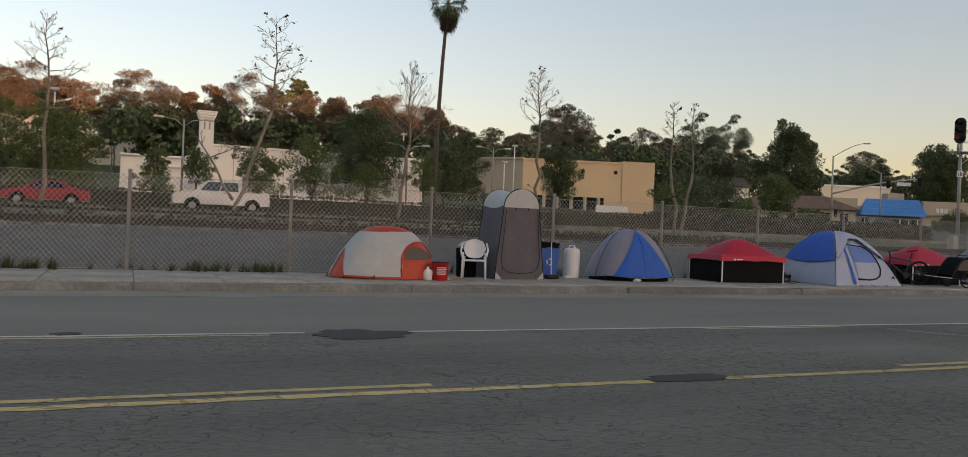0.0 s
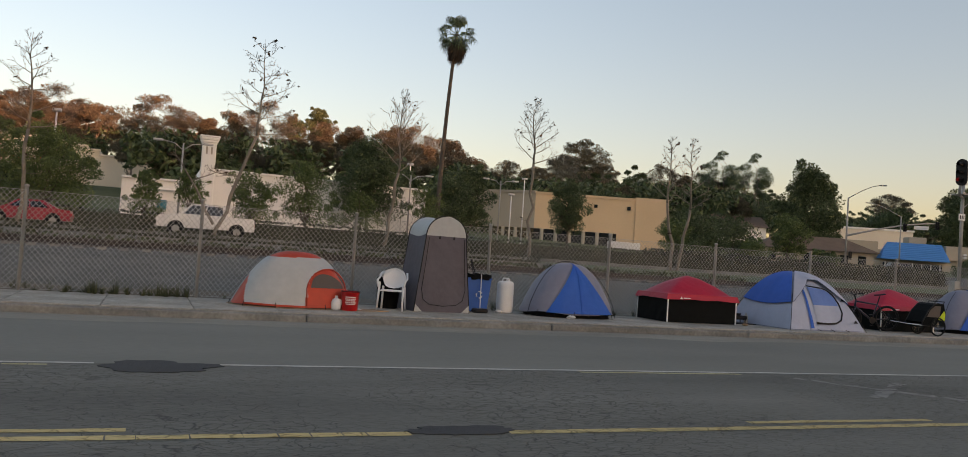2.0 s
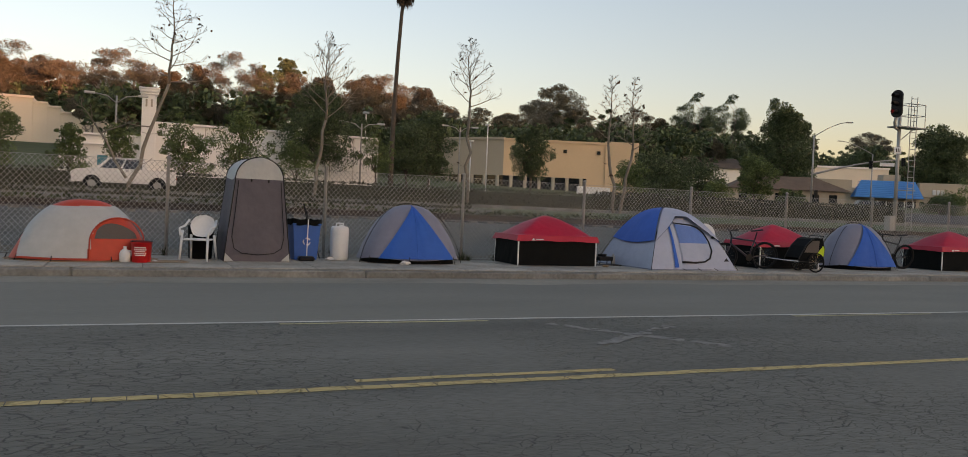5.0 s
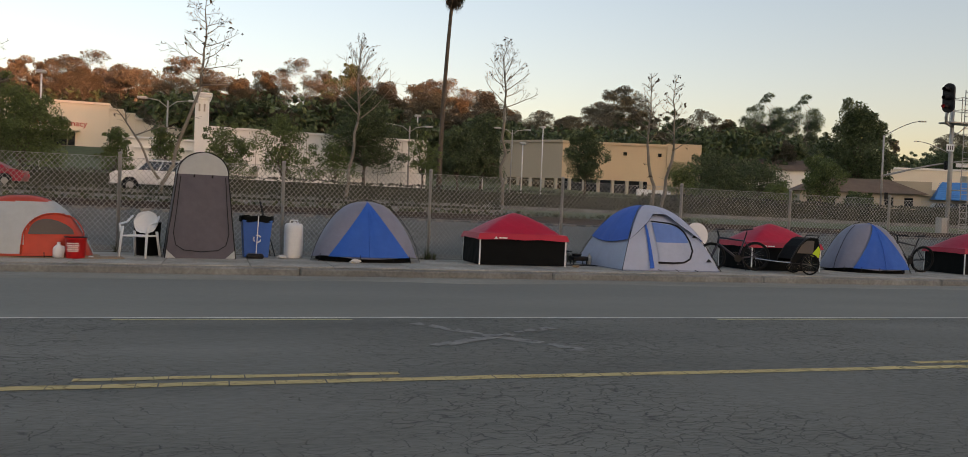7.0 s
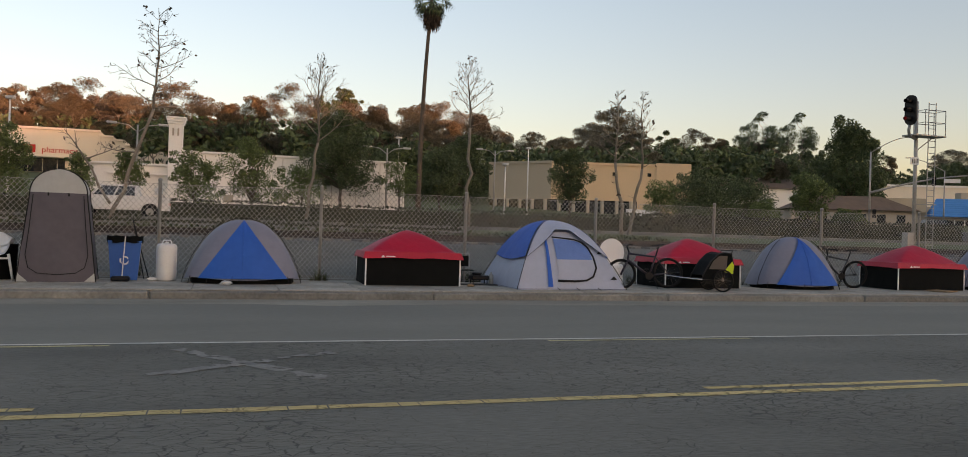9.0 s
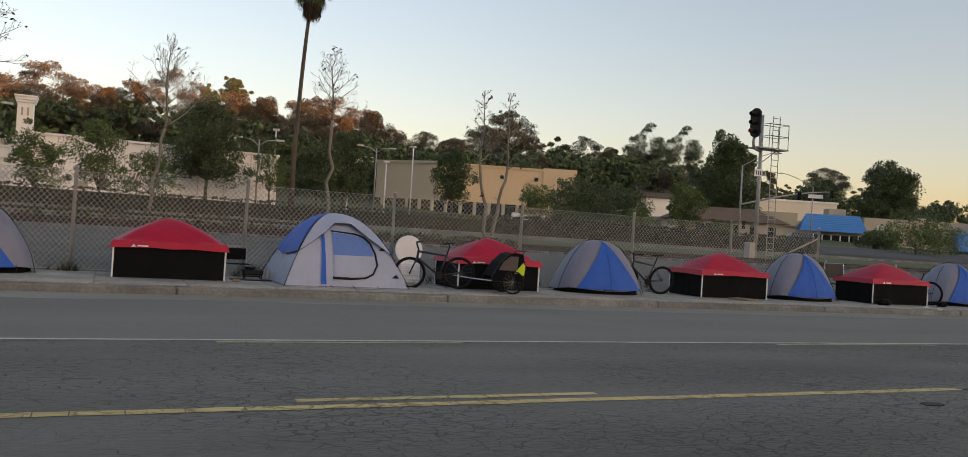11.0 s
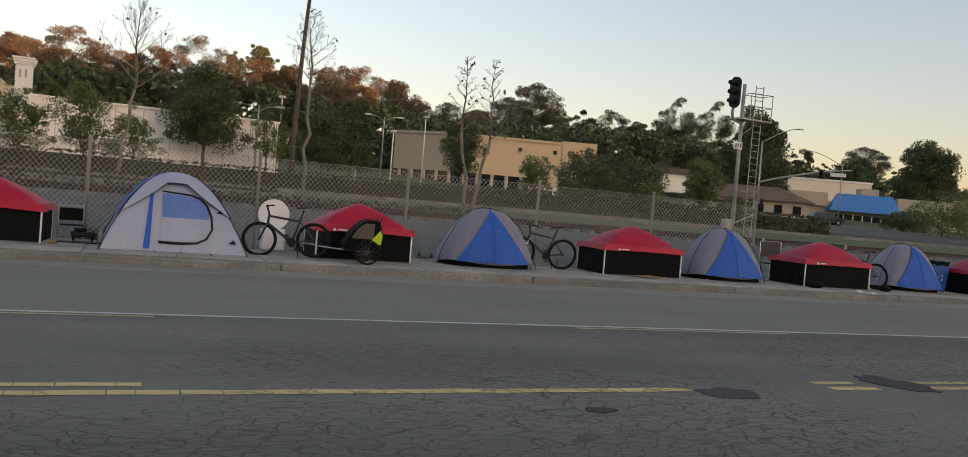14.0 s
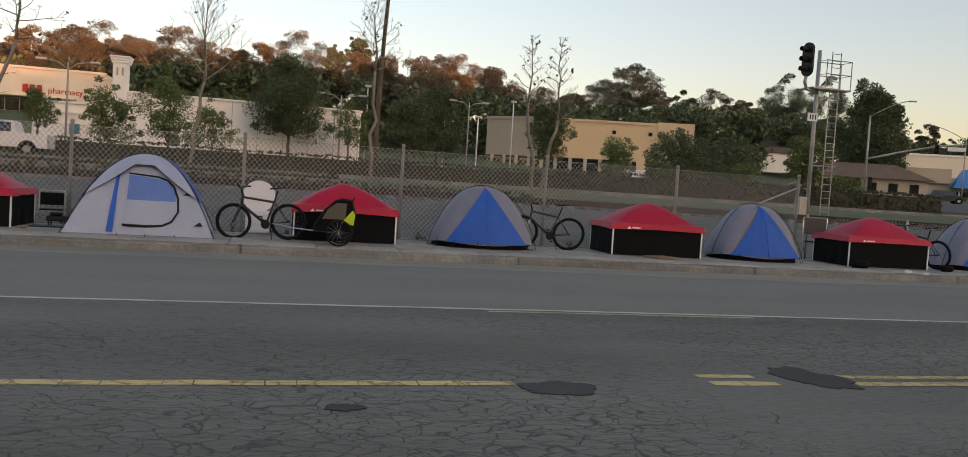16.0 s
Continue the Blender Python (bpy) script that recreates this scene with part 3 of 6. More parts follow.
def canopy(at, label, wide=2.0, deep=1.35, eave=0.7, top=1.16, seed=0.0):
    t = thing("pop_up_canopy", at, label, "canopy tent", "low red canopies with black sides")
    a, b = wide / 2, deep / 2
    val = 0.14
    def roof(u, v):
        k = max(abs(u), abs(v))
        e = (abs(u) ** 2.4 + abs(v) ** 2.4) ** (1 / 2.4)
        z = eave + (top - eave) * (1 - min(1.0, 0.6 * k + 0.4 * e) ** 1.4)
        if k > 0.999:
            z = eave
        z += (0.022 * noise.noise(Vector((u * 3, v * 3, seed))) + 0.01 * noise.noise(Vector((u * 9, v * 9, seed)))) * (1 - k)
        return Vector((u * (a + 0.015), v * (b + 0.015), z))
    part("roof_cloth", M().grid(roof, 32, 24, u0=-1, u1=1, v0=-1, v1=1), NYLON_RED, t, "red cloth roof", True)
    ring = [(-1, -1), (1, -1), (1, 1), (-1, 1), (-1, -1)]
    for (u0, v0), (u1, v1) in zip(ring, ring[1:]):
        def skirt(u, v, u0=u0, v0=v0, u1=u1, v1=v1):
            k = (u - 0.5) * 2
            q = 0.018 + 0.05 * v
            x, y = (u0 + (u1 - u0) * u) * (a + q), (v0 + (v1 - v0) * u) * (b + q)
            return Vector((x, y, eave - v * (val + 0.02 * noise.noise(Vector((u * 5, seed, u0 + v0))) - 0.02 * (1 - k * k))))
        part("valance", M().grid(skirt, 16, 3), NYLON_RED, t, "red hanging valance", True)
        def wall(u, v, u0=u0, v0=v0, u1=u1, v1=v1):
            x, y = (u0 + (u1 - u0) * u) * a, (v0 + (v1 - v0) * u) * b
            fold = 0.03 * noise.noise(Vector((u * 7 + v, v * 1.5, seed + u0 * 3 + v0))) * v
            n = Vector((v1 - v0, u0 - u1, 0)).normalized()
            return Vector((x, y, eave - 0.1 - v * (eave - 0.112))) + n * fold
        part("side_wall", M().grid(wall, 24, 10), CLOTH_BLACK, t, "black cloth side wall", True)
    for u, v in ring[:4]:
        part("leg", M().box((0, 0, 0.3), (0.03, 0.024, 0.6), 0.004), WHITE_PAINT, t, "white steel leg", at=pose(u * (a - 0.002), v * (b + 0.014), 0, 0, 0, 0))
    lx = -a + 0.3
    y = -b - 0.072
    logo = M().add([(lx, y, eave - 0.115), (lx + 0.09, y, eave - 0.115), (lx + 0.045, y, eave - 0.06)], [(0, 1, 2)])
    logo.add([(lx + 0.11, y, eave - 0.105), (lx + 0.3, y, eave - 0.105), (lx + 0.3, y, eave - 0.08), (lx + 0.11, y, eave - 0.08)], [(0, 1, 2, 3)])
    part("badge", logo, WHITE_PAINT, t, "small white printed badge")
    return t


Z = PAVE_Z
for x, y, turn, s, kw in ((9.68, 19.45, -2, 1.0, {}), (22.93, 19.36, -5, 2.0, {}), (29.45, 19.35, -6, 3.0, dict(wide=1.1)), (35.72, 19.3, -6, 4.0, dict(wide=1.08))):
    blue_dome(pose(x, y, Z, 0, 0, turn), "blue and grey dome tent on pavement by the fence", s, **kw)
for x, y, turn, s in ((13.1, 19.42, -1.5, 1.0), (20.02, 19.45, 0, 2.0), (26.78, 19.42, -2, 3.0), (32.5, 19.1, -3, 4.0), (38.75, 19.05, -3, 5.0)):
    canopy(pose(x, y, Z, 0, 0, turn), "lowered red canopy with black side walls and white legs", seed=s, wide=2.08 if s > 2 else 2.0)


def orange_tent(at):
    t = thing("dome_tent", at, "orange and pale grey dome tent with an arched door", "tent")
    d = Dome(1.22, 0.78, 1.12, 2.7, 2.4, 7.0, 0.03, 0.03)
    f = -math.pi / 2
    part("tent_body", d.sheet(M(), 96, 28), NYLON_ORANGE, t, "orange tent body", True)
    # pale fly over the middle, open over the door
    def fly(u, v):
        return d.at(u, v, 0.018)
    def keep(u, v):
        p = d.at(u, v)
        if p.y > 0.1 and v > 0.35:
            return 1
        if p.y < 0:
            if p.x < -1.03 + 0.36 * p.z * p.z or p.z > 0.99 + 0.03 * p.x:
                return 1
            if p.x > 0.12 and ((p.x - 0.6) / 0.46) ** 2 + (max(0.0, p.z - 0.34) / 0.46) ** 2 < 1:
                return 1
            if p.x > 0.95 and p.z < 0.35:
                return 1
        return 0
    full = M().grid(fly, 150, 50, 0, 0, 2 * math.pi, 0.02, 0.99, keep)
    keepers = [i for i, s in enumerate(full.s) if s == 0]
    full.f, full.s = [full.f[i] for i in keepers], [0] * len(keepers)
    part("rain_fly", full, NYLON_PALE, t, "pale grey rain fly", True)
    win = M()
    def pane(u, v):
        x = 0.22 + 0.72 * u
        z = 0.42 + v * 0.3 * math.sqrt(max(0.0, 1 - (2 * u - 1) ** 2)) * (1.15 - 0.5 * u)
        return d.front(x, z, 0.008)
    part("window", win.grid(pane, 20, 8), MESH_DARK, t, "dark mesh window", True)
    arc = []
    for i in range(25):
        a = math.pi * i / 24
        x, z = 0.6 - 0.46 * math.cos(a), 0.06 + (0.28 if 0 < i < 24 else 0) + 0.46 * math.sin(a)
        arc.append(d.front(x, z, 0.022))
    part("door_arch", M().tube(arc, 0.014, n=6), NYLON_ORANGE, t, "orange door piping", True)
    e = [d.at(a, 1.0, 0.03) for a in (f - 0.9, f - 0.3, f + 0.35, f + 0.9, math.pi)]
    for p in e:
        part("peg", M().tube([(p.x, p.y, 0.1), (p.x * 1.03, p.y * 1.05, 0.0)], 0.008, n=5), BLACK, t)
    part("ground_sheet", M().slab([(1.32 * math.cos(a) * (1 + 0.05 * wob(a, 0, 2)), 0.9 * math.sin(a) * (1 + 0.1 * wob(a, 1, 3))) for a in [i * math.pi / 18 for i in range(36)]], 0.002, 0.012), CARDBOARD, t, "brown ground sheet under tent")


orange_tent(pose(3.16, 19.05, Z, 0, 0, 0))


def big_tent(at):
    """Four-cornered dome: two crossed poles, a face between each pair of pole ends."""
    t = thing("dome_tent", at, "large blue and light grey family dome tent at kerb", "tent")
    H, P = 1.45, 2.15
    apex = Vector((0.0, 0.22, H))
    corner = [Vector((-1.24, -1.06, 0)), Vector((1.26, -1.08, 0)), Vector((1.2, 1.22, 0)), Vector((-1.26, 1.22, 0))]
    def pole(k, q):
        c = corner[k % 4]
        return Vector((apex.x + (c.x - apex.x) * q, apex.y + (c.y - apex.y) * q, H * (1 - q ** P)))
    def face(k, u, q, off=0.0):
        a, b = pole(k, q), pole(k + 1, q)
        p = a.lerp(b, u)
        mid = math.sin(math.pi * u)
        out = Vector((math.sin(k * math.pi / 2), -math.cos(k * math.pi / 2), 0))
        p += out * (mid * (0.05 * math.sin(math.pi * q) - 0.05 * q) + off) + Vector((0, 0, off * 0.7 - 0.03 * mid * q * (1 - q)))
        w = 0.035 * noise.noise(Vector((u * 3 + k * 7, q * 2.2, 3.3))) + 0.022 * noise.noise(Vector((u * 10 + k * 5, q * 3.0, 8.1))) + 0.01 * noise.noise(Vector((u * 23 + q * 6, q * 7.0, k)))
        return p + out * w * mid * q
    def down(z):
        return max(1e-4, 1 - z / H) ** (1 / P)
    names = ("front_panel", "side_panel", "back_panel", "side_panel")
    for k in range(4):
        part(names[k], M().grid(lambda u, v, k=k: face(k, u, v), 44, 36, v0=0.02), NYLON_LIGHT, t, "light grey tent wall", True)
    # rain fly: blue over both sides, grey at the back and as a hood round the door
    for k, cloth, label in ((1, NYLON_BLUE, "blue side of rain fly"), (2, NYLON_LIGHT, "grey back of rain fly"), (3, NYLON_BLUE, "blue side of rain fly")):
        part("rain_fly", M().grid(lambda u, v, k=k: face(k, u, v * (down(0.66) + 0.035 * math.sin(math.pi * u)), 0.035), 24, 20, v0=0.015), cloth, t, label, True)
    def hood(u, v):
        rim = 0.43 + (down(0.66) - 0.43) * (max(0.0, abs(u - 0.5) - 0.17) / 0.33) ** 0.85
        return face(0, u, 0.015 + (rim - 0.015) * v, 0.04 + 0.05 * v * math.sin(math.pi * u))
    part("fly_hood", M().grid(hood, 44, 14), NYLON_LIGHT, t, "light grey front of rain fly", True)
    part("fly_edge", M().tube([hood(i / 44, 1.0) for i in range(45)], 0.005, n=5), BLACK, t, "dark hood piping")
    part("fly_edge", M().tube([face(3, i / 20, down(0.66) + 0.035 * math.sin(math.pi * i / 20), 0.038) for i in range(21)], 0.004, n=5), BLACK, t)
    def on(x, z, off=0.014):
        q = down(z)
        a, b = pole(0, q), pole(1, q)
        return face(0, min(0.98, max(0.02, (x - a.x) / (b.x - a.x))), q, off)
    part("door_mesh", M().grid(lambda u, v: on(-0.24 + (0.82 - 0.24 * v ** 3) * u, 0.63 + (0.44 - 0.06 * u * u) * v), 16, 10), MESH_BLUE, t, "blue mesh half of door", True)
    part("door_panel", M().grid(lambda u, v: on(-0.24 + (0.86 - 0.3 * (1 - v) ** 4) * u, 0.2 + 0.43 * v, 0.013), 16, 8), NYLON_LIGHT, t, "grey door half", True)
    zip_pts = [(-0.28, 0.18), (0.1, 0.17), (0.38, 0.19), (0.54, 0.27), (0.64, 0.45), (0.62, 0.68), (0.54, 0.88), (0.42, 1.0), (0.25, 1.06), (-0.25, 1.1)]
    part("zip", M().tube([on(x, z, 0.02) for x, z in zip_pts], [0.026, 0.026, 0.02, 0.02, 0.02, 0.02, 0.02, 0.02, 0.016, 0.012], n=6), BLACK, t, "black door zip", True)
    part("door_trim", M().grid(lambda u, v: on(-0.42 - 0.06 * v + (0.05 + 0.06 * v) * (u - 0.5), 1.08 - 1.03 * v, 0.02), 3, 16), NYLON_BLUE, t, "blue vertical trim strip", True)
    for x, z in ((0.78, 0.74), (1.0, 0.2)):
        part("badge", M().add([on(x - 0.08, z, 0.03), on(x + 0.08, z, 0.03), on(x + 0.02, z + 0.08, 0.03)], [(0, 1, 2)]), BLACK, t, "small dark printed badge")
    for k in range(4):
        pts = [pole(k, q / 14) + (corner[k] - Vector((apex.x, apex.y, 0))).normalized() * 0.035 for q in range(9, 14)]
        part("pole", M().tube(pts + [corner[k] * 1.02 + Vector((0, 0, 0.01))], 0.007, n=5), BLACK, t, "dark tent pole")
        part("hem", M().tube([face(k, i / 20, 0.995, 0.006) for i in range(21)], 0.007, n=5), NYLON_GREY, t)
    for x in (-0.35, 0.1, 0.6):
        part("peg", M().tube([(x, -1.06, 0.05), (x + 0.03, -1.16, 0.006)], 0.006, n=5), BLACK, t)


big_tent(pose(16.29, 18.97, Z, 0, 0, 2))


def shower_tent(at):
    t = thing("shower_tent", at, "tall plum-grey privacy shower tent with white top", "tent")
    H, D = 2.1, 1.0
    def half(z):
        if z < 1.62:
            return 0.665 - 0.185 * z / 1.62
        return 0.48 * math.sqrt(max(0.0, 1 - ((z - 1.62) / (H - 1.62)) ** 2.3))
    prof = [z for z in [0, .2, .4, .6, .8, 1.0, 1.2, 1.4, 1.55, 1.66, 1.7, 1.76, 1.84, 1.92, 1.99, 2.04, 2.075, 2.092, 2.1]]
    ring = [(-half(z), z) for z in prof] + [(half(z), z) for z in reversed(prof[:-1])]
    k = len(ring)
    def shell(i, v):
        x, z = ring[int(round(i))]
        sag = math.sin(math.pi * v)
        w = 0.015 * noise.noise(Vector((x * 3, v * 4, z * 2)))
        return Vector((x * (1 - 0.05 * sag) + w, -D / 2 + D * v, z * (1 - 0.035 * sag * (z > 1.5)) + 0.0))
    top = lambda u, v: 1 if ring[int(u)][1] > 1.66 and ring[min(k - 1, int(u) + 1)][1] > 1.66 else 0
    part("side_cloth", M().grid(shell, k - 1, 10, u0=0, u1=k - 1, rule=top), [NYLON_PLUM, NYLON_PALE], t, "plum-grey sides with white top", True)
    for y, nm in ((-D / 2, "front_panel"), (D / 2, "back_panel")):
        m = M()
        def fill(u, v, y=y):
            z = prof[int(round(v))]
            bulge = 0.02 * math.sin(u * math.pi) + 0.024 * noise.noise(Vector((u * 4, z * 2.2, y * 5)))
            return Vector((half(z) * (2 * u - 1), y + math.copysign(bulge, y), z))
        m.grid(fill, 16, len(prof) - 1, u0=0, u1=1, v0=0, v1=len(prof) - 1, rule=lambda u, v: 1 if prof[int(v)] >= 1.66 else 0)
        part(nm, m, [NYLON_PLUM, NYLON_PALE], t, "plum-grey panel with white top", True)
        part("arch_pole", M().tube([(x, y * 1.01, z) for x, z in ring], 0.012, n=6), BLACK, t, "dark piped arch pole", True)
    y = -D / 2 - 0.035
    u = [(-0.42, 1.62), (-0.47, 1.0), (-0.52, 0.5), (-0.47, 0.27), (-0.32, 0.17), (0, 0.14), (0.32, 0.17), (0.47, 0.27), (0.52, 0.5), (0.47, 1.0), (0.42, 1.62)]
    part("zip", M().tube([(a, y, z) for a, z in u], 0.008, n=5), BLACK, t, "black door zip")
    for s in (-1, 1):
        part("corner_patch", M().add([(s * 0.655, y + 0.012, 0.01), (s * 0.47, y + 0.012, 0.01), (s * 0.638, y + 0.012, 0.17)], [(0, 1, 2)]), NYLON_PALE, t, "pale corner patch")
        part("loop", M().box((s * 0.17, y, 1.63), (0.03, 0.02, 0.06), 0.004), BLACK, t)


shower_tent(pose(6.3, 19.4, Z, 0, 0, 5))
# ---------------------------------------------------------------- distant ground forms
def shade_ridge():
    """Unseen ridge on the sunset side behind the street, added to shade near ground."""
    sx, sy = math.sin(radians(SUN_AZ)), math.cos(radians(SUN_AZ))
    def fn(u, v):
        # crest set by the wanted shade line, raised to keep right-hand trees unlit
        crest = 116.5 + 34 / (1 + math.exp(-(v - 176) / 7)) + 2.0 * wob(v, 0, 0.03)
        h = crest * math.exp(-((u - 900) / 90) ** 4) / (1 + math.exp((abs(v) - 1100) / 40))
        return (u * sx - v * sy, u * sy + v * sx, h - 0.5)
    solo("shade_casting_ridge", M().grid(fn, 28, 150, u0=760, u1=1040, v0=-1200, v1=1200), RIDGE_SCRUB, "unseen ridge added on the sunset side to shade the near ground", "hill", kind="structure", smooth=True)


shade_ridge()

m = M().grid(lambda u, v: (u, v, 1.56 + 0.0 * u), 40, 2, u0=-300, u1=400, v0=50.6, v1=59.2)
m.grid(lambda u, v: (u, 50.6, 1.3 + 0.26 * v), 10, 1, u0=-300, u1=400)
solo("far_road", m, ROAD_FAR, "grey asphalt road beyond the railway", "road", kind="structure")
solo("far_kerb", M().box((50, 50.5, 1.5), (700, 0.18, 0.4), 0.03).box((50, 59.3, 1.6), (700, 0.18, 0.3), 0.03), KERB, "concrete kerbs of far road", "kerb", kind="structure")
solo("low_wall", M().box((50, 36.6, 0.95), (700, 0.2, 0.4), 0.03), KERB, "low concrete edge beside the tracks", "wall", kind="structure")
m = M().grid(lambda u, v: (u, v, ground_z(v) + 0.06), 30, 4, u0=-120, u1=240, v0=64, v1=83.5)
solo("car_park", m, ROAD_FAR, "grey asphalt car park", "car park", kind="structure")

BARK = mat("pale_bark", (0.22, 0.19, 0.155), rough=0.9, big=1.5, fine=14, var=0.5, bump=0.4)
BARK_DARK = mat("dark_bark", (0.11, 0.085, 0.065), rough=0.95, big=1.2, fine=12, var=0.45, bump=0.4)
LEAF = mat("green_leaves", (0.112, 0.158, 0.054), rough=0.6, big=0.4, fine=2, var=0.3, bump=0, island=0.45, spec=0.3)
LEAF_DARK = mat("dark_leaves", (0.078, 0.112, 0.05), rough=0.6, big=0.3, fine=2, var=0.3, bump=0, island=0.45, spec=0.3)
LEAF_EUC = mat("eucalyptus_leaves", (0.125, 0.105, 0.066), rough=0.65, big=0.12, fine=1, var=0.3, bump=0, island=0.45, spec=0.3)
LEAF_DRY = mat("dry_leaves", (0.07, 0.045, 0.03), rough=0.8, var=0.3, bump=0, island=0.4)
LEAF_WEED = mat("dry_weeds", (0.06, 0.07, 0.032), rough=0.9, var=0.3, bump=0, island=0.4)
HEDGE = mat("hedge_leaves", (0.055, 0.06, 0.036), rough=0.75, big=0.5, fine=3, var=0.4, bump=0, island=0.5)


# ---------------------------------------------------------------- plants
def leaf(m, p, size, rng, flat=0.0):
    a = Vector((rng.gauss(0, 1), rng.gauss(0, 1), rng.gauss(0, 1) * (1 - flat))).normalized()
    b = a.orthogonal().normalized()
    b = (b * math.cos(rng.random() * 6.28) + a.cross(b) * math.sin(rng.random() * 6.28))
    c = a.cross(b)
    s, w = size * rng.uniform(0.6, 1.3), size * rng.uniform(0.3, 0.6)
    m.add([p - a * s, p + b * w, p + a * s * 0.9 + c * w * 0.5, p - b * w], [(0, 1, 2, 3)])


def clump(m, c, r, n, size, rng, squash=0.75):
    for _ in range(n):
        d = Vector((rng.gauss(0, 1), rng.gauss(0, 1), rng.gauss(0, 1))).normalized() * r * rng.random() ** 0.45
        d.z *= squash
        leaf(m, Vector(c) + d, size, rng)


def limb(m, p, q, r0, r1, rng, bend=0.12, n=5):
    p, q = Vector(p), Vector(q)
    L = (q - p).length
    pts = []
    for i in range(n + 1):
        k = i / n
        w = Vector((rng.gauss(0, 1), rng.gauss(0, 1), rng.gauss(0, 0.5))) * L * bend * 0.35 * math.sin(math.pi * k)
        pts.append(p.lerp(q, k) + w)
    m.tube(pts, [max(0.014, r0 + (r1 - r0) * i / n) for i in range(n + 1)], n=6 if r0 > 0.06 else 3)
    return pts


def leafy_tree(name, at, label, height, crown_r, crown_z, seed, leaves=LEAF, n=2400, size=0.16, lobes=9, bark=BARK_DARK, group="", airy=0.0):
    rng = random.Random(seed)
    n, size = int(n * 2.7), size * 0.6
    t = thing(name, at, label, "tree", group)
    w = M()
    base = crown_z + 0.15 * (height - crown_z)
    fork = Vector((rng.uniform(-0.15, 0.15), rng.uniform(-0.15, 0.15), base * 0.75))
    limb(w, (0, 0, -0.2), fork, 0.03 * height ** 0.8, 0.022 * height ** 0.8, rng, 0.05)
    c = M()
    mid = (height + crown_z) / 2
    for i in range(lobes):
        a = 2.4 * i + rng.uniform(-0.4, 0.4)
        k = 0.25 + 0.45 * rng.random()
        z = crown_z + (height - crown_z) * ((i + 0.5) / lobes * 0.75 + 0.12)
        wide = math.sin(math.pi * min(0.95, 0.25 + 0.7 * (z - crown_z) / (height - crown_z)))
        p = Vector((math.cos(a) * crown_r * k * wide, math.sin(a) * crown_r * k * wide, z))
        limb(w, fork, p, 0.016 * height ** 0.8, 0.02, rng, 0.2)
        r = crown_r * rng.uniform(0.38, 0.6) * (0.65 + 0.35 * wide)
        clump(c, p, r, n // lobes, size, rng, 0.8)
        for _ in range(3):
            d = Vector((rng.gauss(0, 1), rng.gauss(0, 1), rng.gauss(0, 0.7))).normalized()
            clump(c, p + d * r * (0.9 + airy), r * 0.35, n // lobes // 6, size, rng)
    part("trunk", w, bark, t, "", True)
    part("crown", c, leaves, t, "uneven leafy crown")
    return t


def gum_tuft(m, c, r, n, size, rng):
    """A domed tuft of hanging gum leaves, flat below."""
    for _ in range(n):
        a, k = rng.uniform(0, 6.283), rng.random() ** 0.5
        h = math.sqrt(max(0.0, 1 - 0.92 * k * k)) * (1 - 1.5 * rng.random() ** 1.6)
        p = Vector((c[0] + r * k * math.cos(a), c[1] + r * k * math.sin(a), c[2] + r * (0.8 * h + 0.1 * rng.gauss(0, 1))))
        d = Vector((rng.gauss(0, 1), rng.gauss(0, 1), rng.gauss(-0.5, 0.8))).normalized() * size * rng.uniform(0.7, 1.4)
        w = d.orthogonal().normalized() * size * rng.uniform(0.35, 0.6)
        m.add([p - d - w, p - d * 0.3 + w, p + d], [(0, 1, 2)])


def eucalyptus(at, seed, height=20.0, spread=5.0, tufts=30, leaves=LEAF_EUC, low=0.46, dense=1.0):
    """A tall gum: bare forking limbs with domed tufts of leaves at their ends."""
    rng = random.Random(seed)
    t = thing("eucalyptus_tree", at, "tall dusky eucalyptus with tufted crown", "tree", "eucalyptus trees on the far slope")
    w, c = M(), M()
    fork = Vector((rng.uniform(-0.6, 0.6), 0, height * rng.uniform(0.28, 0.4)))
    limb(w, (0, 0, -1), fork, 0.34, 0.25, rng, 0.05)
    mains = []
    for i in range(4):
        a = 1.57 * i + rng.uniform(-0.5, 0.5)
        e = fork + Vector((math.cos(a) * spread * 0.35, math.sin(a) * spread * 0.35, height * rng.uniform(0.2, 0.32)))
        limb(w, fork, e, 0.17, 0.09, rng, 0.25, 5)
        mains.append(e)
    for i in range(tufts):
        a = 2.4 * i + rng.uniform(-0.4, 0.4)
        h = rng.uniform(-1, 1)
        k = math.sqrt(max(0.05, 1 - h * h)) * rng.uniform(0.45, 1.0)
        p = Vector((math.cos(a) * spread * k, math.sin(a) * spread * k, height * (0.93 - low * 0.5 + low * 0.5 * h)))
        src = min(mains, key=lambda q: (q - p).length)
        limb(w, src, p, 0.085, 0.03, rng, 0.3, 5)
        r = spread * rng.uniform(0.2, 0.34)
        gum_tuft(c, p, r, int(250 * dense), 0.25, rng)
        for _ in range(4):
            b = rng.uniform(0, 6.283)
            gum_tuft(c, p + Vector((math.cos(b) * r * 0.85, math.sin(b) * r * 0.85, rng.uniform(-0.5, 0.35) * r)), r * 0.45, int(48 * dense), 0.18, rng)
    part("trunk", w, BARK, t, "pale forking trunk", True)
    part("crown", c, leaves, t, "tufted crown")
    return t


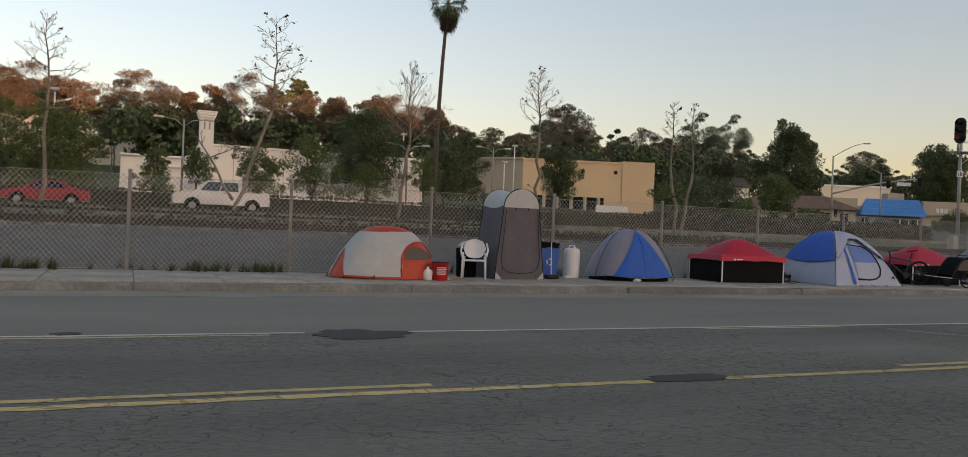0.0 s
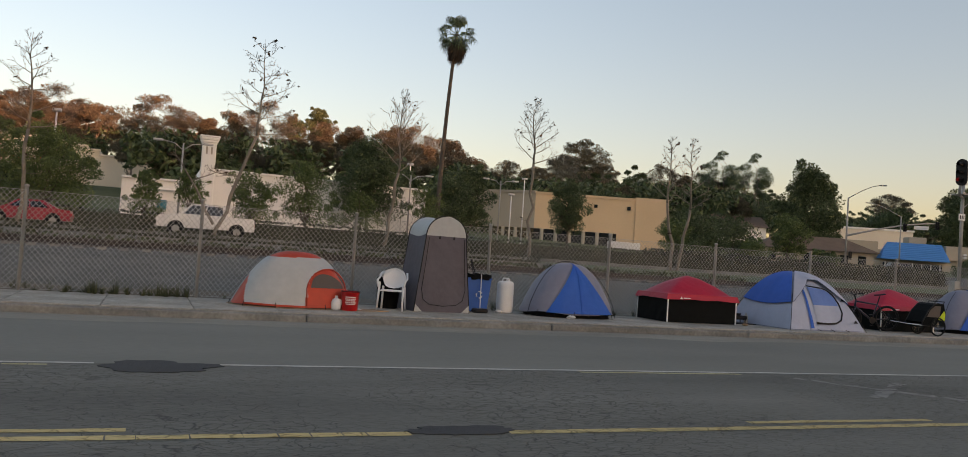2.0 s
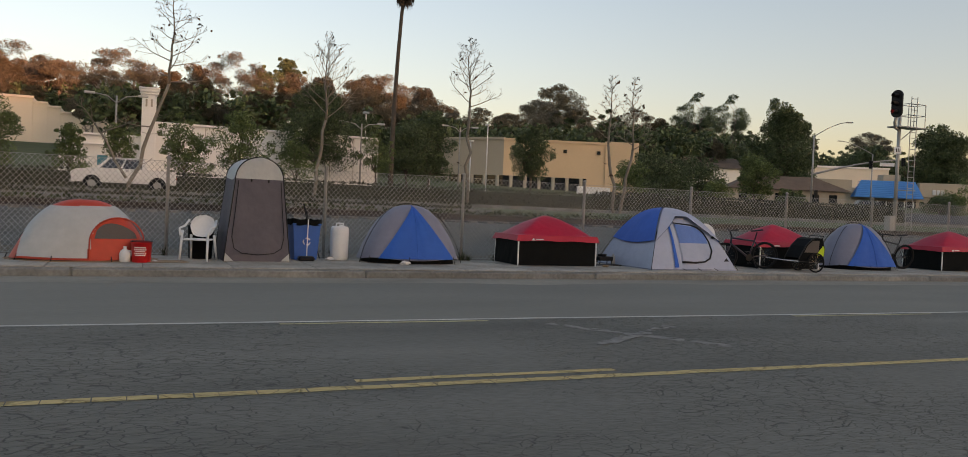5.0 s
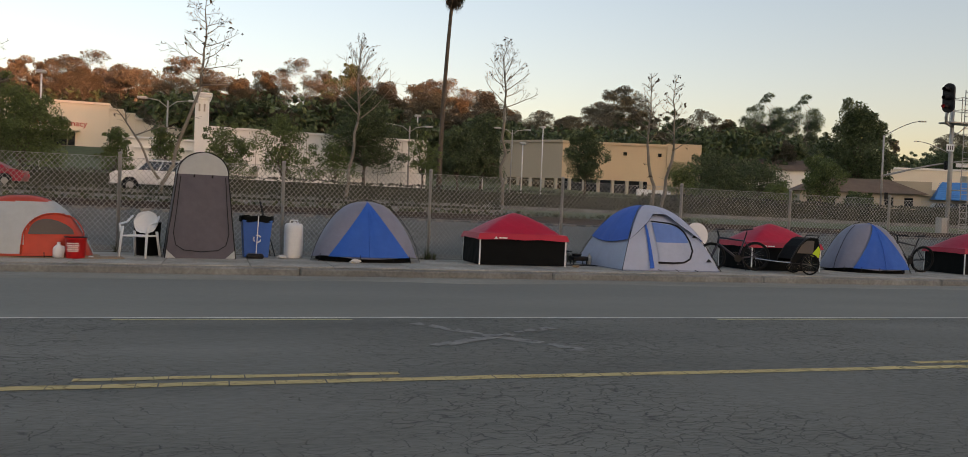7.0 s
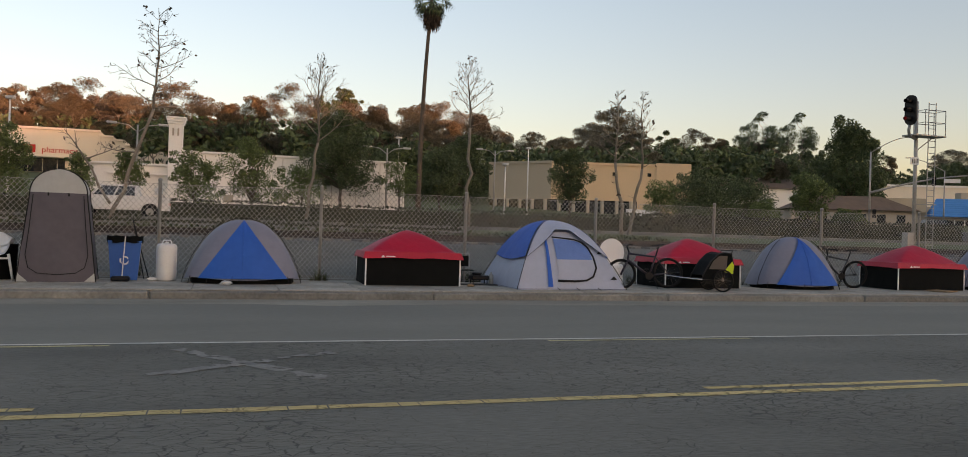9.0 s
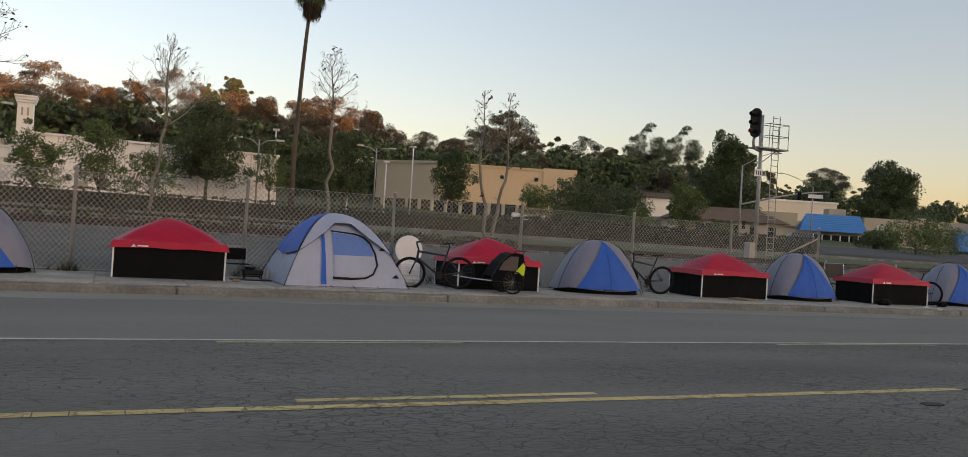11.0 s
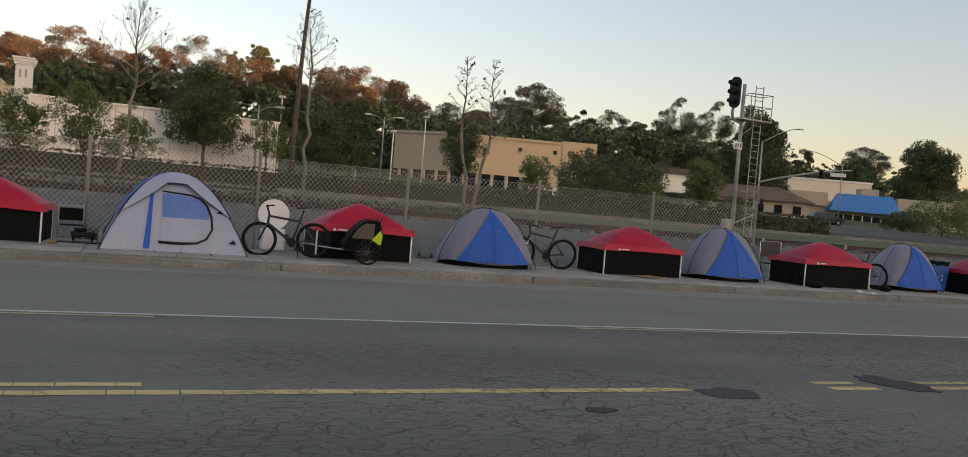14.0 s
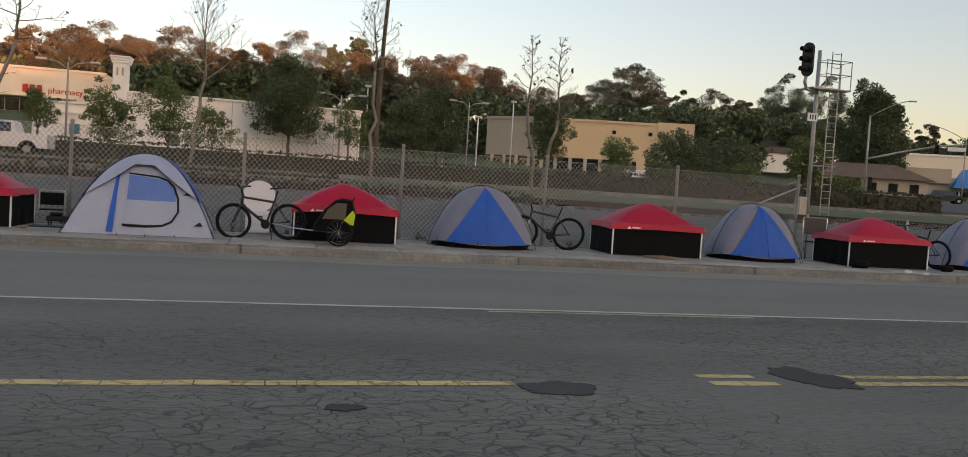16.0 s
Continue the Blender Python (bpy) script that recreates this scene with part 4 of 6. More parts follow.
def bare_tree(at, label, height, seed, lean=(0, 0), fork_h=0.45, leaves=40, side=False, wide=2.0, steep=0.0):
    """A bare winter sycamore: a leader with long upswept branches, fine twigs and a few dry leaves."""
    rng = random.Random(seed)
    t = thing("bare_tree", at, label, "tree", "bare sycamores along the far road")
    w, l = M(), M()
    tips = []

    def twig(p, d, L, r, depth):
        """An upcurving branch that carries smaller ones on alternate sides."""
        n = 6 if depth > 1 else 4
        pts, q, v = [p], p, d.copy()
        for i in range(n):
            v = (v + Vector((rng.gauss(0, 0.1), rng.gauss(0, 0.1), 0.045 + rng.gauss(0, 0.06)))).normalized()
            q = q + v * (L / n)
            pts.append(q)
        w.tube(pts, [max(0.0085, r * (1 - 0.75 * i / n)) for i in range(n + 1)], n=4 if depth > 1 else 3, caps=False)
        tips.append(q)
        if depth == 0:
            return
        count = (6 if depth > 1 else 2)
        for i in range(count):
            k = 0.22 + 0.74 * (i + rng.random() * 0.8) / count
            j = min(n - 1, int(k * n))
            along = (pts[j + 1] - pts[j]).normalized()
            a = rng.uniform(0, 6.283)
            o = along.orthogonal().normalized()
            o = o * math.cos(a) + along.cross(o) * math.sin(a)
            twig(pts[j].lerp(pts[j + 1], k * n - j), (along * 0.75 + o * rng.uniform(0.55, 0.95)).normalized(), L * rng.uniform(0.26, 0.46) * (1.15 - 0.5 * k), r * 0.45, depth - 1)

    f = Vector((lean[0], lean[1], height * fork_h))
    trunk = limb(w, (0, 0, -0.3), f, 0.125, 0.085, rng, 0.06, 7)
    lead = [f]
    n = 8
    for i in range(n):
        lead.append(lead[-1] + Vector((rng.gauss(0, 0.05), rng.gauss(0, 0.05), (height * (1 - fork_h)) / n)))
    w.tube(lead, [0.082 * (1 - 0.88 * i / n) for i in range(n + 1)], n=5)
    count = 22
    for i in range(count):
        k = 0.02 + 0.94 * (i / count) ** 0.9
        j = min(n - 1, int(k * n))
        a = 2.4 * i + rng.uniform(-0.5, 0.5)
        el = radians(4 + 30 * k + 30 * steep + rng.uniform(-8, 8))
        L = 1.2 * wide * (1 - k) ** 0.7 * rng.uniform(0.7, 1.1) * (1 + 0.55 * steep) + 0.3
        twig(lead[j].lerp(lead[j + 1], k * n - j), Vector((math.cos(a) * math.cos(el), math.sin(a) * math.cos(el), math.sin(el))), L, 0.034 * (1.1 - 0.7 * k), 2)
    for i in range(5):
        k = rng.randrange(2, 6)
        a = rng.uniform(0, 6.283)
        twig(trunk[k], Vector((math.cos(a), math.sin(a) * 0.6, 0.1)).normalized(), wide * rng.uniform(0.3, 0.6), 0.02, 1)
    if side:
        s = Vector((0, 0, height * 0.07))
        e = Vector((-1.3, 0.2, height * 0.27))
        limb(w, s, e, 0.085, 0.055, rng, 0.1)
        twig(e, Vector((-0.6, 0, 0.75)).normalized(), 1.9, 0.05, 2)
        twig(e, Vector((0.6, 0.1, 0.2)).normalized(), 1.9, 0.04, 2)
        twig(f * 0.6, Vector((-0.9, 0, 0.1)).normalized(), 1.8, 0.04, 2)
    for p in rng.sample(tips, min(leaves, len(tips))):
        for _ in range(rng.choice((1, 1, 2))):
            leaf(l, p + Vector((rng.gauss(0, 0.05), rng.gauss(0, 0.05), -0.05)), 0.13, rng)
    part("trunk", w, BARK, t, "mottled pale trunk and twigs", True)
    part("dry_leaves", l, LEAF_DRY, t, "few dry brown leaves")
    return t


# bare sycamores by the far road
for x, y, h, seed, lean, fk, lv, sd, wd, st in (
        (-6.1, 50, 10.0, 3, (0.2, 0), 0.5, 14, False, 1.6, 0.2), (3.5, 50, 11.6, 5, (2.0, 0.2), 0.52, 70, True, 2.3, 0.0), (13.9, 52.5, 9.9, 8, (0.7, 0), 0.5, 12, False, 1.9, 0.9),
        (24.5, 53.4, 11.0, 11, (-0.1, 0), 0.6, 22, False, 1.5, 0.75), (34.0, 50.2, 9.3, 14, (-0.7, 0), 0.5, 34, False, 0.95, 0.4), (34.4, 50.3, 9.4, 17, (0.9, 0), 0.46, 26, False, 0.95, 0.5),
        (-17, 51, 10.5, 23, (0.3, 0), 0.45, 20, False, 1.8, 0.3)):
    bare_tree(pose(x, y, ground_z(y)), "bare pale sycamore with a few dry leaves", h, seed, lean, fk, lv, sd, wd, st)

# green street trees before the shop
for x, y, r, z0, z1, seed, n in ((-6.3, 66, 3.3, 2.9, 8.9, 31, 7000), (-0.2, 64, 1.5, 2.5, 6.3, 33, 1200), (2.7, 66, 1.3, 3.8, 6.5, 34, 900), (7.2, 66, 2.1, 2.6, 7.0, 35, 1900),
                              (11.3, 66, 2.5, 2.8, 8.4, 36, 2600), (14.5, 62, 1.8, 2.8, 5.9, 37, 900), (25.3, 80, 1.9, 4.4, 8.3, 38, 1100), (-14.5, 64, 2.6, 3, 8.5, 39, 2000), (-10.6, 72, 2.8, 3.2, 10.2, 40, 2600)):
    g = ground_z(y)
    leafy_tree("street_tree", pose(x, y, g), "young green street tree with thin crown", z1 - g, r, z0 - g, seed, LEAF, n, 0.15, 8, group="green street trees", airy=0.4)
leafy_tree("ficus_tree", pose(20.0, 82, 3.05), "dense round-crowned dark green tree by white wall", 10.1, 3.7, 1.6, 41, LEAF_DARK, 6500, 0.2, 16)
leafy_tree("dark_tree", pose(37.5, 100, 3.6), "dark rounded tree beside the car park", 9.9, 3.6, 1.0, 42, LEAF_DARK, 3600, 0.26, 11)
leafy_tree("dark_tree", pose(33.5, 96, 3.5), "dark rounded tree beside the car park", 8.0, 3.4, 1.0, 43, LEAF_DARK, 3000, 0.26, 9)
leafy_tree("dark_tree", pose(27.5, 98, 3.5), "dark rounded tree beside the car park", 8.4, 3.2, 1.0, 46, LEAF_DARK, 3000, 0.26, 9)
leafy_tree("dark_tree", pose(51.8, 100, 3.6), "dark dense tree before tan building", 9.4, 3.1, 1.8, 44, LEAF_DARK, 3200, 0.24, 11)
leafy_tree("olive_tree", pose(64.6, 90, 3.3), "wide olive-green tree beyond the fence", 5.6, 4.9, 1.0, 45, LEAF_DARK, 2800, 0.25, 10)
leafy_tree("olive_tree", pose(74, 94, 3.4), "wide olive-green tree beyond the fence", 5.8, 4.6, 0.8, 47, LEAF_DARK, 2600, 0.25, 10)
leafy_tree("olive_tree", pose(84.5, 95, 3.4), "bushy olive-green tree beyond the fence", 7.6, 3.4, 0.8, 48, LEAF, 2600, 0.25, 10)
leafy_tree("shrub", pose(47.9, 70, 2.3), "light green shrub at the car park edge", 4.5, 2.0, 0.8, 49, LEAF, 1200, 0.17, 7)
leafy_tree("conifer_tree", pose(135.3, 145, 5), "tall dense dark conifer against the sky", 23.2, 7.4, 3.0, 51, LEAF_DARK, 7000, 0.5, 18)
leafy_tree("conifer_tree", pose(203, 160, 8), "tall dense dark conifer against the sky", 21, 9.2, 3.0, 52, LEAF_DARK, 6500, 0.6, 18)
leafy_tree("conifer_tree", pose(190, 172, 8), "dense dark tree against the sky", 15, 8.5, 2.0, 53, LEAF_DARK, 5000, 0.6, 14)
leafy_tree("tall_tree", pose(39.6, 222, 13.6), "tall dark gum with loose crown behind the shop", 25.6, 4.0, 14.5, 54, LEAF_DARK, 3200, 0.4, 9, BARK, airy=0.5)
leafy_tree("tall_tree", pose(33.0, 220, 13.4), "tall dark gum with loose crown behind the shop", 22.4, 3.5, 12.0, 55, LEAF_DARK, 2600, 0.4, 8, BARK, airy=0.5)

# gums on the far slope
gums = [eucalyptus(pose(-38, 222, 13.6), 61), eucalyptus(pose(68.0, 228, 14.2), 62, 24.7, 7.5, 26, low=0.4), eucalyptus(pose(-14, 226, 13.9), 63, 20, 5.5, 30), eucalyptus(pose(146, 192, 12), 64, 25, 6.5, 44, LEAF_DARK, 0.68, 1.3)]
def sky_line(az):
    pts = [(-40, .152), (5, .150), (12, .141), (18, .132), (22, .122), (29, .128), (33, .135), (38, .13), (42, .105), (60, .095), (75, .1)]
    for (a, ha), (b, hb) in zip(pts, pts[1:]):
        if a <= az <= b:
            return ha + (hb - ha) * (az - a) / (b - a)
    return 0.1
rng = random.Random(7)
for row, (Y, gap, k0) in enumerate(((158, 2.3, 0.86), (176, 1.9, 0.97), (196, 2.1, 1.03))):
    az = -38 + row
    while az < 66:
        r = Y / max(0.55, math.cos(radians(az))) * (1.4 if 38 < az < 56 else 1.0)
        x, y = 8 + r * math.sin(radians(az)), 2 + r * math.cos(radians(az))
        if x < -6:
            r += 52
            x, y = 8 + r * math.sin(radians(az)), 2 + r * math.cos(radians(az))
        g = ground_z(y)
        top = 1.35 + sky_line(az) * k0 * rng.uniform(0.82, 1.08) * r * math.cos(radians(az - 18))
        s = (top - g) / 20.0
        if s > 0.3 and not (46 < x < 92 and y < 165):
            src = rng.choice(gums[:3]) if az < 26 or rng.random() < 0.3 else gums[3]
            q = s * (0.8 if src is gums[3] else 1.0)
            copy_thing(src, Matrix.Translation((x, y, g)) @ Euler((0, 0, rng.uniform(0, 6.28))).to_matrix().to_4x4() @ Matrix.Diagonal((q * rng.uniform(0.85, 1.25), q * rng.uniform(0.85, 1.25), q, 1)))
        az += gap * rng.uniform(0.7, 1.3)
copy_thing(gums[1], pose(78.5, 232, 14.5, 0, 0, 130) @ Matrix.Diagonal((0.9, 0.9, 0.9, 1)))
copy_thing(gums[1], pose(61, 227, 14.2, 0, 0, 250) @ Matrix.Diagonal((0.95, 0.95, 0.95, 1)))
copy_thing(gums[3], pose(166, 202, 13) @ Matrix.Diagonal((1.0, 1.0, 1.06, 1)))


def woods():
    """The dense dark woodland below the gums, as one mass of leaf clumps."""
    r2 = random.Random(9)
    m = M()
    for _ in range(2100):
        az = r2.uniform(-42, 68)
        d = r2.uniform(148, 172) / max(0.55, math.cos(radians(az))) * (1.4 if 38 < az < 56 else 1.0)
        x, y = 8 + d * math.sin(radians(az)), 2 + d * math.cos(radians(az))
        if 50 < x < 100 and y < 152:
            continue
        if x < -4:
            d += 58
            x, y = 8 + d * math.sin(radians(az)), 2 + d * math.cos(radians(az))
        g = ground_z(y)
        top = (sky_line(az) * 0.86 * d * math.cos(radians(az - 18)) - g) * r2.uniform(0.15, 1.0)
        clump(m, (x, y, g + max(0.8, top)), r2.uniform(1.5, 2.8), 34, 0.75, r2, 0.8)
    solo("woodland", m, LEAF_DARK, "dense dark woodland on the far slope", "woods", kind="stuff")


woods()


def palm(at):
    t = thing("palm_tree", at, "tall thin fan palm with a skirt of dead fronds", "palm tree")
    rng = random.Random(4)
    H = 22.2
    w = M().tube([(0.9 * (k / 10) ** 2 * 0.9, 0.0, H * k / 10) for k in range(11)], [0.3 - 0.13 * (k / 10) ** 0.6 for k in range(11)], n=9)
    part("trunk", w, BARK_DARK, t, "long thin dark trunk", True)
    top = Vector((0.81, 0, H))
    for green, count, nm in ((True, 38, "frond"), (False, 40, "dead_frond")):
        for i in range(count):
            a = 2.4 * i + rng.uniform(-0.3, 0.3)
            el = rng.uniform(-1.0, 1.3) if green else rng.uniform(-1.5, -0.95)
            out = Vector((math.cos(a) * math.cos(el), math.sin(a) * math.cos(el), math.sin(el)))
            m = M()
            L = rng.uniform(1.5, 2.2) if green else rng.uniform(0.9, 2.0)
            start = top + Vector((0, 0, 0.15 - 0.5 * rng.random() if green else -0.2 - 1.0 * rng.random()))
            hub = start + out * L * 0.62
            m.tube([start, start + out * L * 0.3, hub], [0.03, 0.025, 0.02], n=4)
            side = out.cross(Vector((0, 0, 1))).normalized()
            up = side.cross(out)
            for j in range(13):
                b = (j - 6) / 6 * 1.25
                d = (out * math.cos(b) + side * math.sin(b)).normalized()
                tip = hub + d * (1.25 - 0.3 * abs(b)) + Vector((0, 0, -0.75 if green else -0.55)) * (0.4 + abs(b) * 0.5)
                mid = hub + d * 0.75
                wv = d.cross(up).normalized() * 0.055
                m.add([hub, mid + wv, tip, mid - wv], [(0, 1, 2, 3)])
            part(nm, m, LEAF_DARK if green else LEAF_DRY, t)


palm(pose(28.6, 86, 3.4))


def hedge(name, x0, x1, y, z0, z1, depth, seed, label, n_per_m=70, size=0.14, material=None):
    rng = random.Random(seed)
    m = M()
    L = x1 - x0
    for _ in range(int(L * n_per_m)):
        x = rng.uniform(x0, x1)
        top = z1 + 0.12 * wob(x, y, 0.7) + 0.1 * wob(x, y, 2.3)
        side = rng.random()
        if side < 0.4:
            p = Vector((x, y + rng.uniform(-depth / 2, depth / 2), top - 0.1 * rng.random()))
        else:
            p = Vector((x, y - depth / 2 + 0.15 * rng.random(), z0 + (top - z0) * rng.random()))
        leaf(m, p, size, rng)
    m.box(((x0 + x1) / 2, y + 0.05, (z0 + z1 - 0.25) / 2), (L, depth * 0.7, z1 - z0 - 0.2))
    solo(name, m, material or HEDGE, label, "hedge", kind="stuff")


hedge("hedge", -75, 40, 61.0, 1.6, 3.0, 1.2, 1, "long dark clipped hedge along the far road")
hedge("hedge", 40, 75, 62.5, 1.7, 3.3, 1.6, 2, "dark bushy hedge along the far road", 60, 0.2)
hedge("hedge", -60, 22, 47.0, 1.3, 1.75, 1.4, 3, "low dark planting strip by the far road", 40, 0.13)
hedge("hedge", -60, 30, 38.6, 1.0, 1.3, 2.4, 4, "low scrub beside the tracks", 40, 0.14, LEAF_WEED)
for i, (x, y, h, r, mt) in enumerate(((58, 82, 2.0, 2.2, 0), (69, 84, 2.6, 2.6, 1), (79, 82, 1.8, 2.0, 0), (92, 96, 2.4, 2.6, 1), (118, 92, 2.6, 2.8, 0), (109.5, 78, 5.2, 5.0, 1), (128, 98, 3.6, 3.4, 1), (140, 108, 3.0, 3.0, 0), (122, 84, 4.2, 3.8, 1))):
    leafy_tree("shrub", pose(x, y, ground_z(y)), "olive-green shrub across the junction", h, r, 0.3, 80 + i, LEAF if mt else LEAF_DARK, 900, 0.26, 7)


def weeds():
    rng = random.Random(12)
    m = M()
    spots = [(rng.uniform(-24, 8), rng.uniform(20.3, 20.9)) for _ in range(70)] + [(rng.uniform(-5.2, -3.2), rng.uniform(20.0, 20.4)) for _ in range(30)] + [(rng.uniform(-1.2, 1.2), rng.uniform(20.0, 20.5)) for _ in range(34)] + [(rng.uniform(8, 31), rng.uniform(20.35, 20.8)) for _ in range(50)] + [(11.3 + rng.gauss(0, 0.15), 20.2) for _ in range(6)] + [(14.8 + rng.gauss(0, 0.3), 20.5) for _ in range(26)]
    for x, y in spots:
        h = rng.uniform(0.08, 0.34)
        for _ in range(26):
            a = rng.uniform(0, 6.28)
            d = Vector((math.cos(a), math.sin(a), 0)) * rng.uniform(0.02, 0.14)
            s = Vector((-d.y, d.x, 0)).normalized() * 0.008
            p = Vector((x, y, 0.14)) + d * 0.3
            m.add([p - s, p + s, p + d + Vector((0, 0, h * rng.uniform(0.5, 1.2)))], [(0, 1, 2)])
    solo("weeds", m, LEAF_WEED, "dry weeds and grass along fence foot", "weeds", kind="stuff")


weeds()


# ---------------------------------------------------------------- buildings
CREAM = mat("cream_stucco", (0.84, 0.74, 0.6), rough=0.9, big=0.12, fine=6, var=0.12, bump=0.15)
OFFWHITE = mat("off_white_stucco", (0.9, 0.87, 0.81), rough=0.9, big=0.12, fine=6, var=0.1, bump=0.15)
# tan building: lit front in tan, shaded side painted as a greyer copy
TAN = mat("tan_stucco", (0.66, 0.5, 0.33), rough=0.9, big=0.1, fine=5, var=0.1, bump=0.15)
TAN_GREY_SHADE = mat("grey_and_shaded_tan_stucco", (0.44, 0.39, 0.31), rough=0.9, big=0.1, fine=5, var=0.1, bump=0.15)
GREY_WALL = mat("grey_stucco", (0.45, 0.4, 0.32), rough=0.9, big=0.1, fine=5, var=0.1, bump=0.15)
BLUE_ROOF = mat("blue_roof_tiles", (0.02, 0.24, 0.6), rough=0.5, big=0.5, fine=4, var=0.15, stretch=(0.3, 1, 3))
DARK_GLASS = mat("dark_window_glass", (0.02, 0.022, 0.025), rough=0.08, var=0.2, bump=0, spec=0.8)
RED_SIGN = mat("red_sign", (0.6, 0.02, 0.015), rough=0.4, var=0.05, bump=0)
TEAL = mat("teal_panel", (0.02, 0.22, 0.27), rough=0.5, var=0.2)
BROWN_ROOF = mat("brown_roof", (0.16, 0.11, 0.08), rough=0.9, var=0.25)
LAMP_HEAD = mat("lamp_glass", (0.5, 0.5, 0.48), rough=0.4, var=0.1)


def letters(text, size, at, parent, material, depth=0.05):
    cu = bpy.data.curves.new("lettering", "FONT")
    cu.body, cu.size, cu.extrude = text, size, depth
    tmp = bpy.data.objects.new("lettering", cu)
    me = bpy.data.meshes.new_from_object(tmp)
    me.materials.clear()
    me.materials.append(material)
    bpy.data.objects.remove(tmp)
    ob = part("lettering", me, None, parent, "raised red letters")
    ob.matrix_basis = at
    return ob


def shop():
    b = thing("shop_building", pose(0, 85, 3.0), "long off-white single-storey shop with parapet and tower pier", "building")
    part("wall", M().box((0.9, 15.1, 1.95), (6.9, 29.8, 3.9), 0.04), OFFWHITE, b, "lower off-white wall")
    part("wall", M().box((15.6, 15, 2.65), (22.6, 30, 5.3), 0.04), OFFWHITE, b, "off-white side wall")
    part("cornice", M().box((0.9, 0.04, 3.8), (7.0, 0.3, 0.2), 0.04), OFFWHITE, b)
    part("cornice", M().box((15.6, -0.06, 5.2), (22.8, 0.3, 0.22), 0.04), OFFWHITE, b)
    part("ledge", M().box((1.7, -0.1, 2.9), (5.5, 0.3, 0.16), 0.03), OFFWHITE, b)
    pier = part("pier", M().box((4.85, -0.35, 4.05), (1.25, 1.3, 8.1), 0.04), OFFWHITE, b, "tall white pier")
    part("pier_cap", M().box((4.85, -0.35, 8.0), (1.65, 1.7, 0.28), 0.05).box((4.85, -0.35, 7.75), (1.5, 1.55, 0.22), 0.05).box((4.85, -0.35, 8.22), (1.8, 1.85, 0.18), 0.04), OFFWHITE, pier, "moulded cap")
    for k in range(2):
        part("pier_panel", M().box((4.62 + 0.45 * k, -1.02, 6.9), (0.16, 0.05, 0.7), 0.01), GREY_WALL, pier)
    part("wall_panel", M().box((1.05, -0.04, 1.45), (0.85, 0.12, 0.9), 0.02), TEAL, b, "teal poster panel")
    part("notice", M().box((3.45, -0.04, 1.3), (0.7, 0.1, 0.6), 0.02), WHITE, b, "white notice panel")
    part("notice", M().box((9.7, -0.04, 0.9), (0.9, 0.1, 0.7), 0.02), GREY_WALL, b)
    for k in range(9):
        part("wall_joint", M().box((7.5 + k * 2.4, -0.004, 2.5), (0.05, 0.02, 5.0)), GREY_WALL, b)


shop()


def pharmacy():
    """The set-back store front beyond the car park."""
    b = thing("pharmacy_building", pose(0, 190, 11.0), "cream pharmacy store front with red wall sign", "building")
    part("wall", M().box((-52.9, 7, 4.6), (74.4, 14, 9.3), 0.05), CREAM, b, "tall cream parapet wall")
    part("cornice", M().box((-52.9, -0.1, 9.1), (74.8, 0.6, 0.5), 0.05), CREAM, b)
    for x, w, h in ((-14.4, 2.6, 8.4), (-11.9, 2.4, 7.7), (1.3, 24.0, 6.7)):
        part("wall", M().box((x, 7.1, h / 2 - 0.1), (w, 13.8, h), 0.05), CREAM, b, "stepped cream parapet")
        part("cornice", M().box((x, 0.05, h - 0.2), (w + 0.2, 0.6, 0.4), 0.05), CREAM, b)
    part("window_band", M().box((-34, -0.1, 1.6), (24, 0.2, 2.8), 0.02), DARK_GLASS, b, "dark shop windows")
    for k in range(9):
        part("mullion", M().box((-45 + 2.7 * k, -0.24, 1.6), (0.18, 0.1, 2.8), 0.02), GREY_WALL, b)
    part("awning", M().box((-34, -1.2, 3.3), (26, 2.4, 0.4), 0.06), CREAM, b)
    letters("pharmacy", 1.7, pose(-26.4, -0.12, 4.2, 90, 0, 0), b, RED_SIGN)
    m = M()
    for k in range(3):
        m.box((-30.6 + 1.3 * k, -0.2, 4.9), (1.0, 0.24, 1.6), 0.14)
    part("sign_shape", m, RED_SIGN, b, "plain red sign shapes")


pharmacy()


